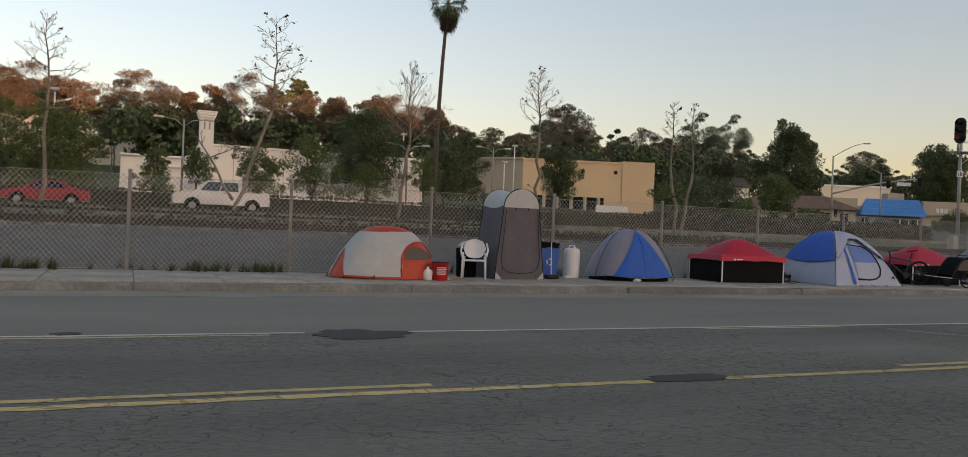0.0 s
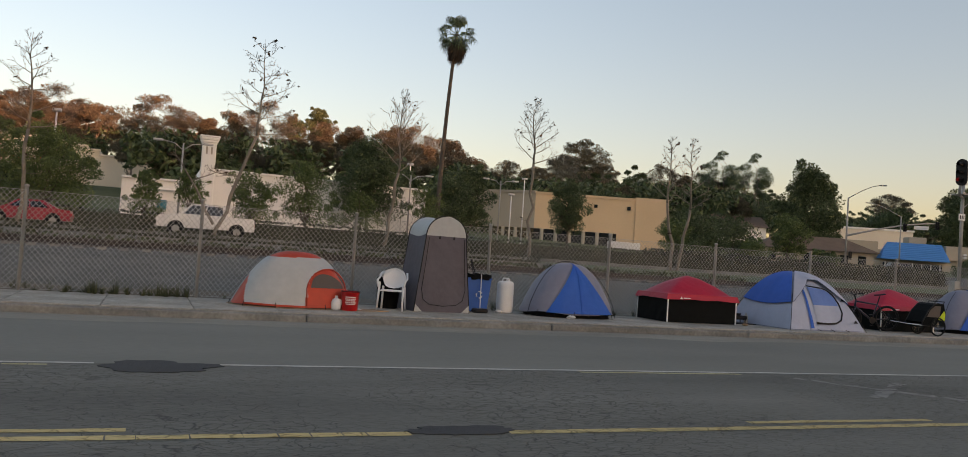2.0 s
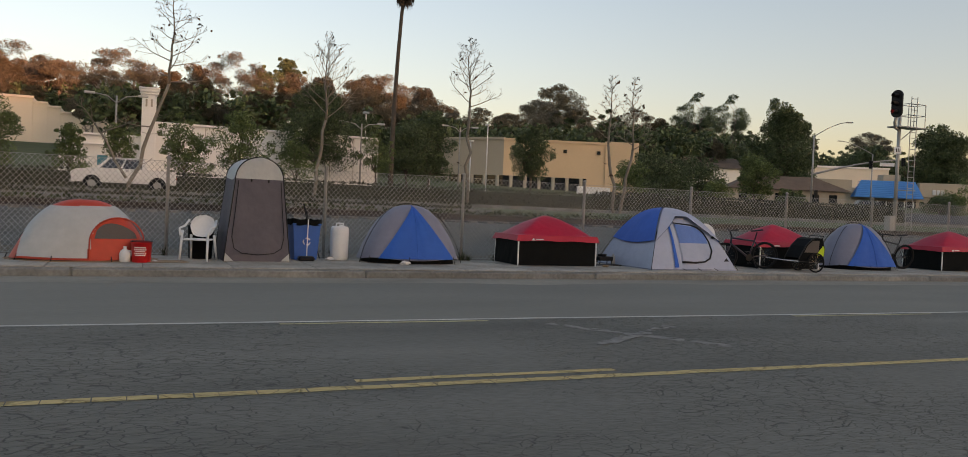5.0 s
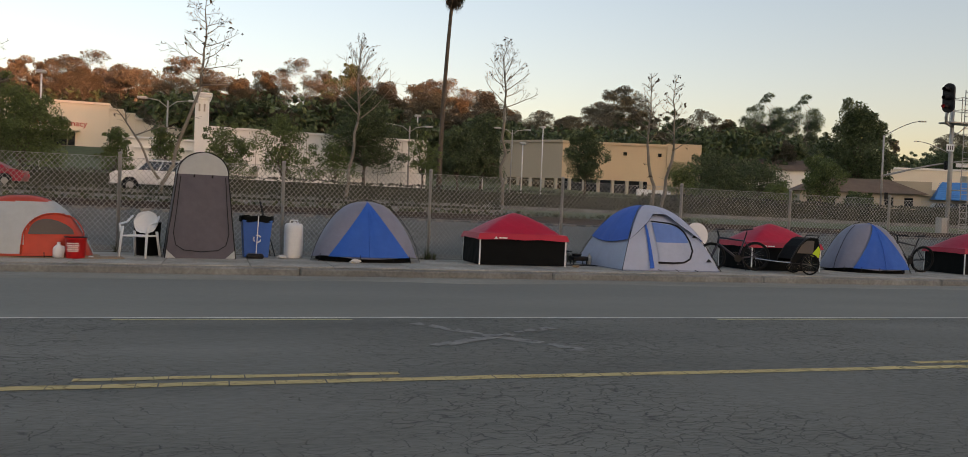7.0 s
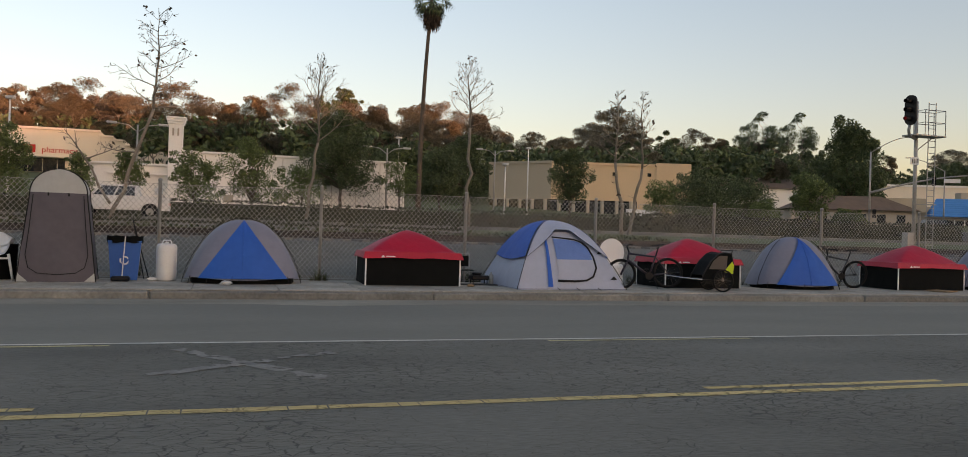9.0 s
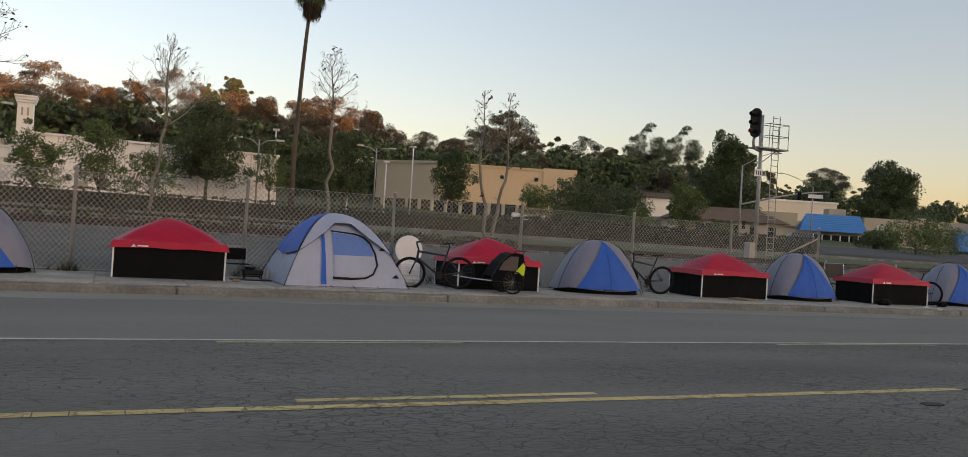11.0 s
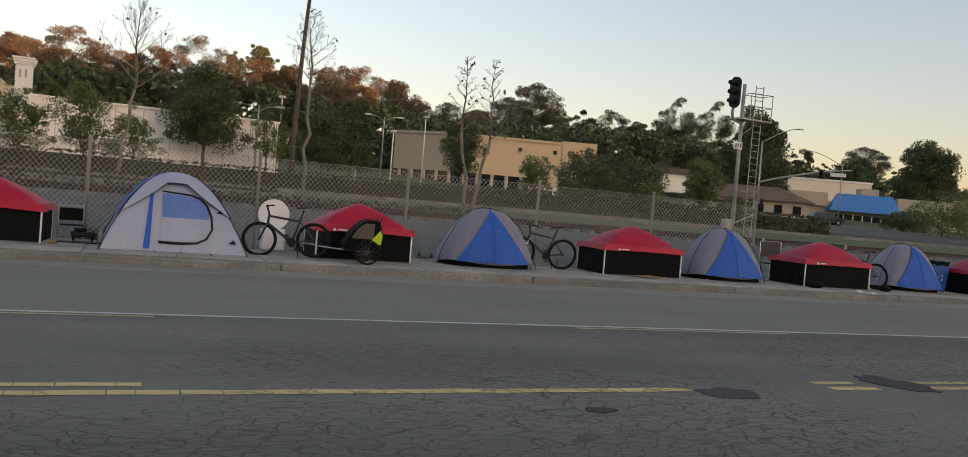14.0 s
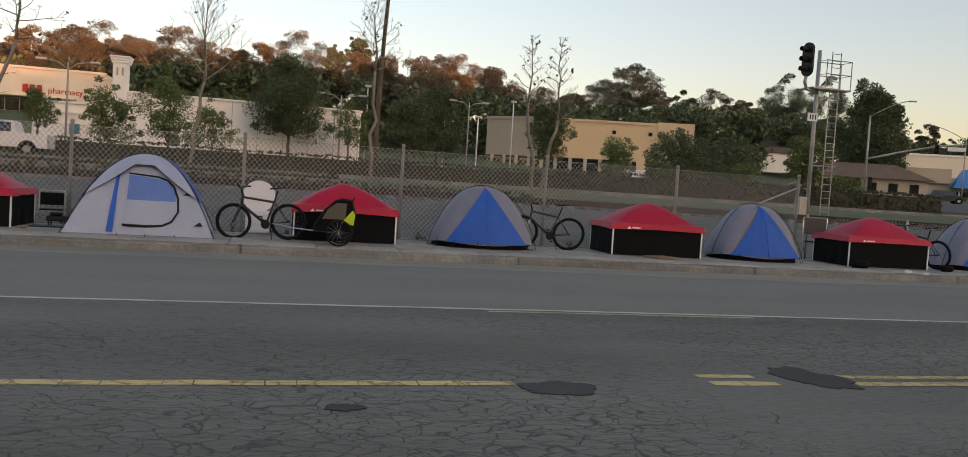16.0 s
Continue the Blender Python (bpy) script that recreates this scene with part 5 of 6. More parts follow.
def tan_building():
    b = thing("tan_building", pose(0, 0, 0), "tan two-storey stucco commercial building with dark ground floor", "building")
    A, B, C = Vector((55.3, 145.3)), Vector((63.6, 135.7)), Vector((86.7, 128.3))
    def side(p, q, z0, z1, thick=0.5, out=0.0):
        d = (q - p).normalized()
        n = Vector((-d.y, d.x)) * -1
        if n.y > 0:
            n = -n
        return M().slab([tuple(p + n * out), tuple(q + n * out), tuple(q - n * thick), tuple(p - n * thick)], z0, z1)
    # the left side's shade is put into its greyer wall and cornice colour
    part("wall", side(A, B, 7.6, 14.0), TAN_GREY_SHADE, b, "tan upper wall, greyed in colour as the shaded side")
    part("wall", side(B, C, 7.6, 13.9), TAN, b, "warm tan upper wall")
    part("wall", side(C - (C - B).normalized() * 6, C, 4.0, 14.4, 0.5, 0.3), TAN, b, "tan end block")
    part("wall", M().slab([(A.x + 0.4, A.y + 0.3), (B.x + 0.1, B.y + 0.4), (C.x - 0.1, C.y + 0.4), (98, 150), (66, 164)], 4.0, 13.4), TAN_GREY_SHADE, b)
    part("cornice", side(A, B, 13.9, 14.35, 0.6, 0.25), TAN_GREY_SHADE, b)
    part("cornice", side(B, C, 13.8, 14.2, 0.6, 0.25), TAN, b)
    part("glazing", side(A, B, 4.2, 7.6, 0.3, 0.05), DARK_GLASS, b, "dark ground-floor glazing")
    part("glazing", side(B, B + (C - B) * 0.62, 4.2, 7.6, 0.3, 0.05), DARK_GLASS, b, "dark ground-floor glazing")
    for p, q, n in ((A, B, 5), (B, B + (C - B) * 0.62, 6)):
        for i in range(n):
            c = p + (q - p) * ((i + 0.5) / n)
            part("column", M().box((c.x, c.y - 0.5, 5.6), (0.5, 0.5, 4.0), 0.05), GREY_WALL, b)
    part("base_wall", side(B + (C - B) * 0.62, C, 3.8, 7.7, 0.4, 0.02), TAN, b)
    for k in (0.25, 0.5):
        c = B + (C - B) * (0.2 + k)
        part("vent", M().box((c.x, c.y - 0.15, 12.3), (0.6, 0.3, 0.6), 0.02), DARK_GLASS, b)
    part("sign_board", M().box((76.5, 126, 5.4), (6.5, 0.3, 1.3), 0.05), WHITE, b, "pale low sign panel")


tan_building()


def diner():
    b = thing("diner_building", pose(152.5, 141, 3.4, 0, 0, -25.3), "low grey diner with bright blue tiled roof", "building")
    part("wall", M().box((14, 8, 3.2), (52, 14, 6.4), 0.05), GREY_WALL, b, "grey stucco wall")
    part("parapet", M().box((-6.6, 0.6, 6.6), (12, 1.2, 3.0), 0.05), GREY_WALL, b)
    part("parapet", M().box((26.2, 0.6, 6.4), (24, 1.2, 3.2), 0.05), TAN_GREY_SHADE, b)
    roof = M().add([(-0.6, -1.6, 4.3), (14.6, -1.6, 4.3), (13.8, 1.2, 8.2), (1.8, 1.2, 8.2), (-0.6, 1.2, 4.3), (14.6, 1.2, 4.3)], [(0, 1, 2, 3), (0, 3, 4), (1, 5, 2), (3, 2, 5, 4), (0, 4, 5, 1)])
    part("roof", roof, BLUE_ROOF, b, "bright blue tiled roof")
    for i in range(9):
        z = 4.5 + i * 0.42
        y = -1.62 + (z - 4.3) / 3.9 * 2.8
        part("tile_course", M().box((6.7 + 0.05 * i, y, z), (14.6 - 0.32 * i, 0.12, 0.08), 0.02), BLUE_ROOF, b)
    part("window_band", M().box((7, -0.06, 2.4), (13, 0.2, 2.4), 0.02), DARK_GLASS, b, "dark windows")
    for i in range(7):
        part("mullion", M().box((1 + i * 2, -0.2, 2.4), (0.22, 0.16, 2.5), 0.02), WHITE, b)
    for k in range(3):
        part("sign_shape", M().box((17.4 + 0.95 * k, -0.1, 5.9), (0.7, 0.2, 1.1), 0.12), WHITE, b, "plain white sign shape")
    part("roof_unit", M().box((10, 6, 8.3), (4, 3, 3), 0.1), GREY_WALL, b)
    part("satellite_dish", M().lathe([(0.05, 0), (0.6, 0.15), (1.0, 0.4), (0.98, 0.42), (0.5, 0.2), (0.02, 0.06)], (28, 2, 8.2), 16), WHITE, b, "white satellite dish", True)
    part("awning", M().box((38, -1, 3.6), (8, 2.2, 4.4), 0.3), BLUE_ROOF, b, "blue awning block")
    s = thing("roadside_sign", pose(188, 120, 4.0, 0, 0, -25.3), "blue roadside sign board on posts", "sign")
    part("sign_board", M().box((0, 0, 7.0), (7, 0.5, 2.6), 0.1), BLUE_ROOF, s, "bright blue sign board")
    part("post", M().box((0, 0, 2.6), (0.6, 0.4, 6.4), 0.05), GREY_WALL, s)
    for k in range(4):
        part("sign_shape", M().box((-2 + 1.3 * k, -0.3, 7.1), (0.8, 0.12, 1.2), 0.1), WHITE, s, "plain white sign shape")
    w = thing("warehouse", pose(164, 169, 5.0, 0, 0, -25.3), "pale yellow flat-roofed warehouse behind diner", "building")
    part("wall", M().box((10, 10, 5.6), (24, 20, 11.2), 0.1), CREAM, w, "pale cream wall")
    part("parapet", M().box((10, 0, 11.2), (24.4, 0.5, 0.5), 0.05), OFFWHITE, w)
    h = thing("low_building", pose(112, 118, 4.0, 0, 0, -25), "low cream building with brown hipped roof", "building")
    part("wall", M().box((0, 4, 1.7), (20, 8, 3.4), 0.05), GREY_WALL, h)
    part("roof", M().add([(-11, -1, 3.2), (11, -1, 3.2), (11, 9, 3.2), (-11, 9, 3.2), (-6, 4, 5.8), (6, 4, 5.8)], [(0, 1, 5, 4), (1, 2, 5), (2, 3, 4, 5), (3, 0, 4), (0, 3, 2, 1)]), BROWN_ROOF, h, "brown hipped roof")
    for i in range(6):
        part("window", M().box((-8 + 3.2 * i, -0.05, 1.8), (1.4, 0.15, 1.5), 0.02), DARK_GLASS, h)


diner()
for x, y, z, wx, wz, mt in ((118, 150, 12.5, 16, 4.0, OFFWHITE), (128, 160, 15.0, 12, 3.5, CREAM), (100, 158, 9.5, 14, 4, BROWN_ROOF)):
    h = thing("hillside_house", pose(x, y, z - 4, 0, 0, -20), "small pale house among the trees on the slope", "house")
    part("wall", M().box((0, 3, wz / 2), (wx, 6, wz), 0.05), mt, h)
    part("roof", M().add([(-wx / 2 - .5, -.6, wz), (wx / 2 + .5, -.6, wz), (wx / 2 + .5, 6.6, wz), (-wx / 2 - .5, 6.6, wz), (-wx / 2 - .5, 3, wz + 1.4), (wx / 2 + .5, 3, wz + 1.4)], [(0, 1, 5, 4), (2, 3, 4, 5), (1, 2, 5), (3, 0, 4), (3, 2, 1, 0)]), BROWN_ROOF, h)


# ---------------------------------------------------------------- signals, lamps
def rail_signal():
    s = thing("railway_signal", pose(41.6, 34.2, 0.75), "grey railway signal mast with ladder and cage", "railway signal")
    part("mast", M().tube([(0, 0, 0), (0, 0, 7.65)], [0.1, 0.085], n=10), GALV, s, "", True)
    part("base_box", M().box((-0.35, 0, 0.75), (0.4, 0.4, 0.9), 0.03), GALV, s, "grey relay box")
    out = []
    for i in range(32):
        a = 2 * math.pi * i / 32
        out.append((0.3 * math.cos(a), (0.42 if math.sin(a) > 0 else -0.42) + 0.3 * math.sin(a)))
    m = M().slab(out, -0.05, 0.05)
    turn = Matrix.Translation((-1.1, -0.75, 7.05)) @ Euler((radians(90), 0, radians(-80))).to_matrix().to_4x4()
    head = part("signal_head", m, BLACK, s, "black oval signal board", at=turn)
    for k, z in enumerate((0.42, 0.0, -0.42)):
        hood = M().tube([(0, z, 0.04), (0, z, 0.42)], [0.12, 0.1], n=12, caps=False)
        part("hood", hood, BLACK, head)
        part("lens", M().lathe([(0.1, 0.055), (0.09, 0.075), (0.02, 0.085)], (0, 0, 0), 12), glow("red_lens", (0.9, 0.05, 0.06), 0.7) if k == 2 else DARK_GLASS, head, "red lamp" if k == 2 else "", at=Matrix.Translation((0, z, 0)))
    part("bracket", M().tube([(-1.1, -0.7, 6.35), (-1.1, -0.65, 6.1), (-0.9, -0.5, 5.85), (0, 0, 5.8)], 0.07, n=8), GALV, s, "", True)
    lad = M()
    lx, ly = 0.62, -0.35
    for o in (-0.22, 0.22):
        lad.tube([(lx + o, ly, 0.02), (lx + o, ly, 7.6)], 0.024, n=5)
    for i in range(25):
        lad.tube([(lx - 0.22, ly, 0.3 + i * 0.3), (lx + 0.22, ly, 0.3 + i * 0.3)], 0.016, n=4)
    part("ladder", lad, GALV, s, "grey steel ladder")
    part("platform", M().box((0.4, -0.1, 5.95), (2.0, 0.75, 0.07), 0.01), GALV, s)
    cage = M()
    for x, y in ((0.1, -0.45), (1.35, -0.45), (1.35, 0.25), (0.1, 0.25)):
        cage.tube([(x, y, 5.98), (x, y, 7.2)], 0.022, n=5)
    for z in (6.6, 7.2):
        cage.tube([(0.1, -0.45, z), (1.35, -0.45, z), (1.35, 0.25, z), (0.1, 0.25, z)], 0.022, n=5, closed=True)
    part("cage_rail", cage, GALV, s)
    part("strut", M().tube([(0, 0, 5.2), (0.9, -0.1, 5.9)], 0.025, n=5), GALV, s)
    part("strut", M().tube([(0, 0, 2.6), (1.0, -0.35, 2.6)], 0.03, n=5), GALV, s)
    part("number_plate", M().box((-0.25, -0.2, 4.7), (0.5, 0.03, 0.36), 0.01), WHITE, s, "white plate with dark bars")
    for k in range(3):
        part("bar", M().box((-0.38 + 0.13 * k, -0.222, 4.7), (0.05, 0.01, 0.2)), BLACK, s)


rail_signal()


def mast_lamp(at, H, reach, label, arm=0.0, side=1):
    t = thing("street_lamp", at, label, "street lamp")
    part("pole", M().tube([(0, 0, 0), (0, 0, H * 0.84)], [0.16, 0.1], n=8), GALV, t, "", True)
    part("lamp_arm", M().tube([(side * reach * k, 0, H * (0.83 + 0.17 * math.sin(k * 1.35) / math.sin(1.35))) for k in (0, .2, .4, .6, .8, 1)], 0.06, n=6), GALV, t, "", True)
    part("lamp_head", M().box((side * (reach + 0.3), 0, H - 0.03), (0.9, 0.32, 0.16), 0.04), GALV, t)
    if arm:
        part("signal_arm", M().tube([(arm * k, -0.1, 5.0 + 2.5 * math.sin(k * 1.4)) for k in (0, .15, .3, .45, .6, .75, .9, 1)], [0.14, .13, .12, .11, .1, .09, .08, .07], n=8), GALV, t, "long traffic signal arm", True)
        for k in (0.62, 0.97):
            x, z = arm * k, 5.0 + 2.5 * math.sin(k * 1.4)
            h = part("traffic_light", M().box((x, -0.3, z - 0.3), (0.4, 0.3, 1.1), 0.04), BLACK, t, "black traffic light")
            for j in range(3):
                part("hood", M().tube([(x, -0.44, z + 0.05 - 0.34 * j), (x, -0.7, z + 0.03 - 0.34 * j)], 0.13, n=10, caps=False), BLACK, h)
        part("street_sign", M().box((arm * 0.8, -0.25, 6.7), (2.0, 0.08, 0.5), 0.02), WHITE, t, "pale street sign board")
        h = part("traffic_light", M().box((0.5, -0.3, 2.3), (0.4, 0.3, 1.1), 0.04), BLACK, t, "black traffic light")
    return t


mast_lamp(pose(88.2, 88.0, 3.0, 0, 0, -22), 12.2, 4.4, "tall grey street lamp with traffic signal arm", 12.5)
mast_lamp(pose(131, 117, 3.5, 0, 0, -22), 13.5, 6.0, "tall grey street lamp across the junction", 0, -1)


def traffic_post(at):
    t = thing("traffic_light_post", at, "black traffic light on a short grey post", "traffic light")
    part("post", M().tube([(0, 0, 0), (0, 0, 4.1)], 0.07, n=8), GALV, t)
    for x in (-0.25, 0.3):
        h = part("traffic_light", M().box((x, -0.15, 3.5), (0.38, 0.28, 1.1), 0.04), BLACK, t, "black signal box")
        for j in range(3):
            part("hood", M().tube([(x, -0.29, 3.85 - 0.34 * j), (x, -0.5, 3.83 - 0.34 * j)], 0.13, n=10, caps=False), BLACK, h)


traffic_post(pose(78.8, 48.6, 1.45, 0, 0, -40))


def lot_light(at, H, kind=0):
    t = thing("car_park_light", at, "slim pole light in the car park", "lamp post", "car park lights")
    part("pole", M().tube([(0, 0, 0), (0, 0, H)], [0.1, 0.07], n=7), WHITE_PAINT if kind == 0 else GALV, t, "", True)
    if kind == 0:
        part("lamp_head", M().box((0, 0, H + 0.12), (0.7, 0.5, 0.26), 0.05), LAMP_HEAD, t)
    else:
        for s in (-1, 1):
            part("lamp_arm", M().tube([(0, 0, H - 0.6), (s * 0.7, 0, H - 0.05), (s * 1.7, 0, H + 0.1)], 0.05, n=6), GALV, t, "", True)
            part("lamp_head", M().box((s * 2.0, 0, H + 0.1), (0.8, 0.35, 0.18), 0.04), LAMP_HEAD, t)


for x, y, top, k in ((50, 111, 13.4, 0), (39.4, 105, 10.3, 0), (40.8, 98, 11.5, 1), (24.8, 84, 9.6, 1), (28.8, 98, 12.2, 0), (2.3, 76, 9.5, 1), (-7.6, 78, 11.2, 0), (41.5, 96, 9.6, 0)):
    lot_light(pose(x, y, ground_z(y) - 0.05), top - ground_z(y), k)


# ---------------------------------------------------------------- cars
def car(at, label, body, kind="sedan", name="car"):
    t = thing(name, at, label, "car")
    sil = {"sedan": ([(-2.25, .35), (-2.28, .75), (-1.6, .92), (-1.15, .98), (-.45, 1.42), (.75, 1.45), (1.55, 1.02), (2.2, .95), (2.28, .6), (2.2, .35)], (-.95, -.4, .7, 1.35)),
           "suv": ([(-2.3, .42), (-2.32, .95), (-1.9, 1.08), (-1.15, 1.15), (-.6, 1.72), (1.9, 1.74), (2.25, 1.15), (2.3, .8), (2.26, .42)], (-.98, -.52, 1.75, 1.95)),
           "pickup": ([(-2.8, .5), (-2.86, 1.02), (-2.6, 1.2), (-1.55, 1.3), (-.95, 1.9), (-.6, 1.95), (1.0, 1.95), (1.2, 1.3), (2.75, 1.28), (2.8, .75), (2.78, .5)], (-1.45, -.85, .95, 1.15))}[kind]
    prof, (a, b, c, d) = sil
    W = 0.9
    roof = max(z for _, z in prof)
    m = M()
    k = len(prof)
    def w(z):
        return W if z < 1.15 else W - 0.22 * (z - 1.15) / (roof - 1.15 + 1e-6)
    m.add([(x, -w(z), z) for x, z in prof] + [(x, w(z), z) for x, z in prof], [tuple(range(k)), tuple(range(2 * k - 1, k - 1, -1))] + [(i, k + i, k + (i + 1) % k, (i + 1) % k) for i in range(k)])
    part("body", m, body, t)
    half = 1.35 if kind != "pickup" else 1.75
    R = 0.34 if kind == "sedan" else 0.4
    belt = 1.02 if kind == "sedan" else 1.2 if kind == "suv" else 1.32
    for s in (-1, 1):
        y = lambda z: s * (w(z) + 0.006)
        h = roof - 0.09
        for u0, u1 in ((0.0, 0.46), (0.5, 0.96)):
            lo = lambda u: a + .12 + (d - .27 - a) * u
            hi = lambda u: b + (c - b) * u
            part("side_window", M().add([(lo(u0), y(belt), belt), (lo(u1), y(belt), belt), (hi(u1), y(h), h), (hi(u0), y(h), h)], [(0, 1, 2, 3) if s < 0 else (3, 2, 1, 0)]), DARK_GLASS, t, "dark side window")
        for x in (-half, half):
            part("wheel_arch", M().tube([(x, s * (W - 0.3), R + 0.02), (x, s * (W + 0.008), R + 0.02)], R * 1.2, n=16), BLACK, t, "dark wheel arch")
        part("handle", M().box((0.1, s * (W + 0.01), belt - 0.12), (0.16, 0.02, 0.03), 0.004), BLACK, t)
    part("bumper", M().box((prof[0][0] - 0.03, 0, 0.52), (0.14, 1.7, 0.2), 0.04), GALV, t)
    part("windscreen", M().add([(a - .06, -.75, belt), (a - .06, .75, belt), (b - .05, .62, h), (b - .05, -.62, h)], [(0, 3, 2, 1)]), DARK_GLASS, t)
    for x in (-half, half):
        for s in (-1, 1):
            wheel = part("wheel", M().tube([(x, s * (W - 0.2), R), (x, s * (W + 0.02), R)], R, n=18), RUBBER, t, "", True)
            part("rim", M().tube([(x, s * (W - 0.1), R), (x, s * (W + 0.03), R)], [R * 0.6, R * 0.55], n=12), GALV, wheel)
    x0 = prof[1][0]
    for s in (-1, 1):
        part("headlight", M().box((x0 + 0.02, s * 0.66, prof[1][1] - 0.08), (0.08, 0.34, 0.16), 0.02), LAMP_HEAD, t)
        part("tail_light", M().box((prof[-2][0] - 0.02, s * 0.7, prof[-2][1] + 0.12), (0.06, 0.26, 0.16), 0.02), RED_SIGN, t)
    return t


CAR_RED = mat("red_car_paint", (0.35, 0.012, 0.03), rough=0.3, var=0.05, bump=0, spec=0.6)
CAR_WHITE = mat("white_car_paint", (0.75, 0.74, 0.72), rough=0.3, var=0.05, bump=0, spec=0.6)
CAR_GREEN = mat("dark_green_car_paint", (0.012, 0.03, 0.026), rough=0.3, var=0.1, bump=0, spec=0.6)
car(pose(-6.2, 55, 1.57), "red sedan on the far road", CAR_RED)
car(pose(3.4, 55, 1.57), "white pickup truck on the far road", CAR_WHITE, "pickup", "pickup_truck")
car(pose(107.5, 95.6, 3.45, 0, 0, 155), "dark green estate car parked across the junction", CAR_GREEN, "suv")


# ---------------------------------------------------------------- the train, gone down the line
def train(at):
    TB = mat("train_blue_paint", (0.02, 0.035, 0.2), rough=0.25, var=0.06, bump=0, spec=0.6)
    TW = mat("train_white_paint", (0.7, 0.7, 0.68), rough=0.3, var=0.06, bump=0, spec=0.6)
    TT = mat("train_teal_paint", (0.01, 0.24, 0.24), rough=0.3, var=0.06, bump=0, spec=0.6)
    t = thing("train", at, "blue, white and teal diesel railcar on the track", "train")
    W = 1.4
    sec = [(W, 0.55), (W, 1.2), (W + 0.02, 1.45), (W, 2.9), (W - 0.1, 3.3), (W - 0.5, 3.62), (0, 3.72)]
    ring = [(-y, z) for y, z in sec] + [(y, z) for y, z in reversed(sec[:-1])]
    k = len(ring)
    for c, (x0, x1) in enumerate(((0.0, 20.0), (20.6, 41.0))):
        m = M()
        xs = [0.0, 0.35, 0.9, 1.8, 3.0, 4.2, 20.0] if c == 0 else [20.6, 41.0]
        def nose(x):
            return min(1.0, 0.3 + 0.7 * math.sin(min(1.0, x / 4.2) * math.pi / 2)) if c == 0 else 1.0
        verts, faces, slots = [], [], []
        for x in xs:
            q = nose(x)
            for y, z in ring:
                zz = z if z < 1.3 else 1.3 + (z - 1.3) * q
                verts.append((x, y * (0.72 + 0.28 * q), zz))
        for i in range(len(xs) - 1):
            for j in range(k - 1):
                faces.append((i * k + j, i * k + j + 1, (i + 1) * k + j + 1, (i + 1) * k + j))
                z = (ring[j][1] + ring[j + 1][1]) / 2
                slots.append(2 if z < 1.25 else 1 if z < 1.5 else 0)
        faces += [tuple(range(k)), tuple((len(xs) - 1) * k + j for j in range(k - 1, -1, -1))]
        slots += [1, 0]
        m.add(verts, faces)
        m.s = slots
        body = part("carriage", m, [TB, TW, TT], t, "blue upper, white band, teal skirt")
        for s in (-1, 1):
            for i in range(9):
                x = x0 + 4.6 + i * 1.68
                if i in (2, 6):
                    part("door", M().box((x, s * (W + 0.02), 1.9), (1.2, 0.06, 2.2), 0.03), DARK_GLASS, body, "dark glazed double door")
                else:
                    part("window", M().box((x, s * (W + 0.015), 2.3), (1.25, 0.05, 0.95), 0.1), DARK_GLASS, body, "dark side window")
        if c == 0:
            part("windscreen", M().add([(0.95, -0.8, 1.95), (0.95, 0.8, 1.95), (2.7, 0.75, 3.3), (2.7, -0.75, 3.3)], [(0, 3, 2, 1)]), DARK_GLASS, body, "raked dark windscreen")
        for bx in (x0 + 3.4, x1 - 3.2):
            bg = part("bogie", M().box((bx, 0, 0.45), (3.0, 2.0, 0.35), 0.05), BLACK, t)
            for dx in (-1.0, 1.0):
                for s in (-1, 1):
                    part("wheel", M().tube([(bx + dx, s * 0.68, 0.4), (bx + dx, s * 0.8, 0.4)], 0.4, n=16), RUST, bg)
        part("roof_unit", M().box(((x0 + x1) / 2 + 1, 0, 3.78), (8, 1.6, 0.3), 0.06), GALV, t)
    part("gangway", M().box((20.3, 0, 2.0), (0.7, 2.3, 2.7), 0.1), BLACK, t, "black bellows")


train(pose(72, 29.7, 1.19))


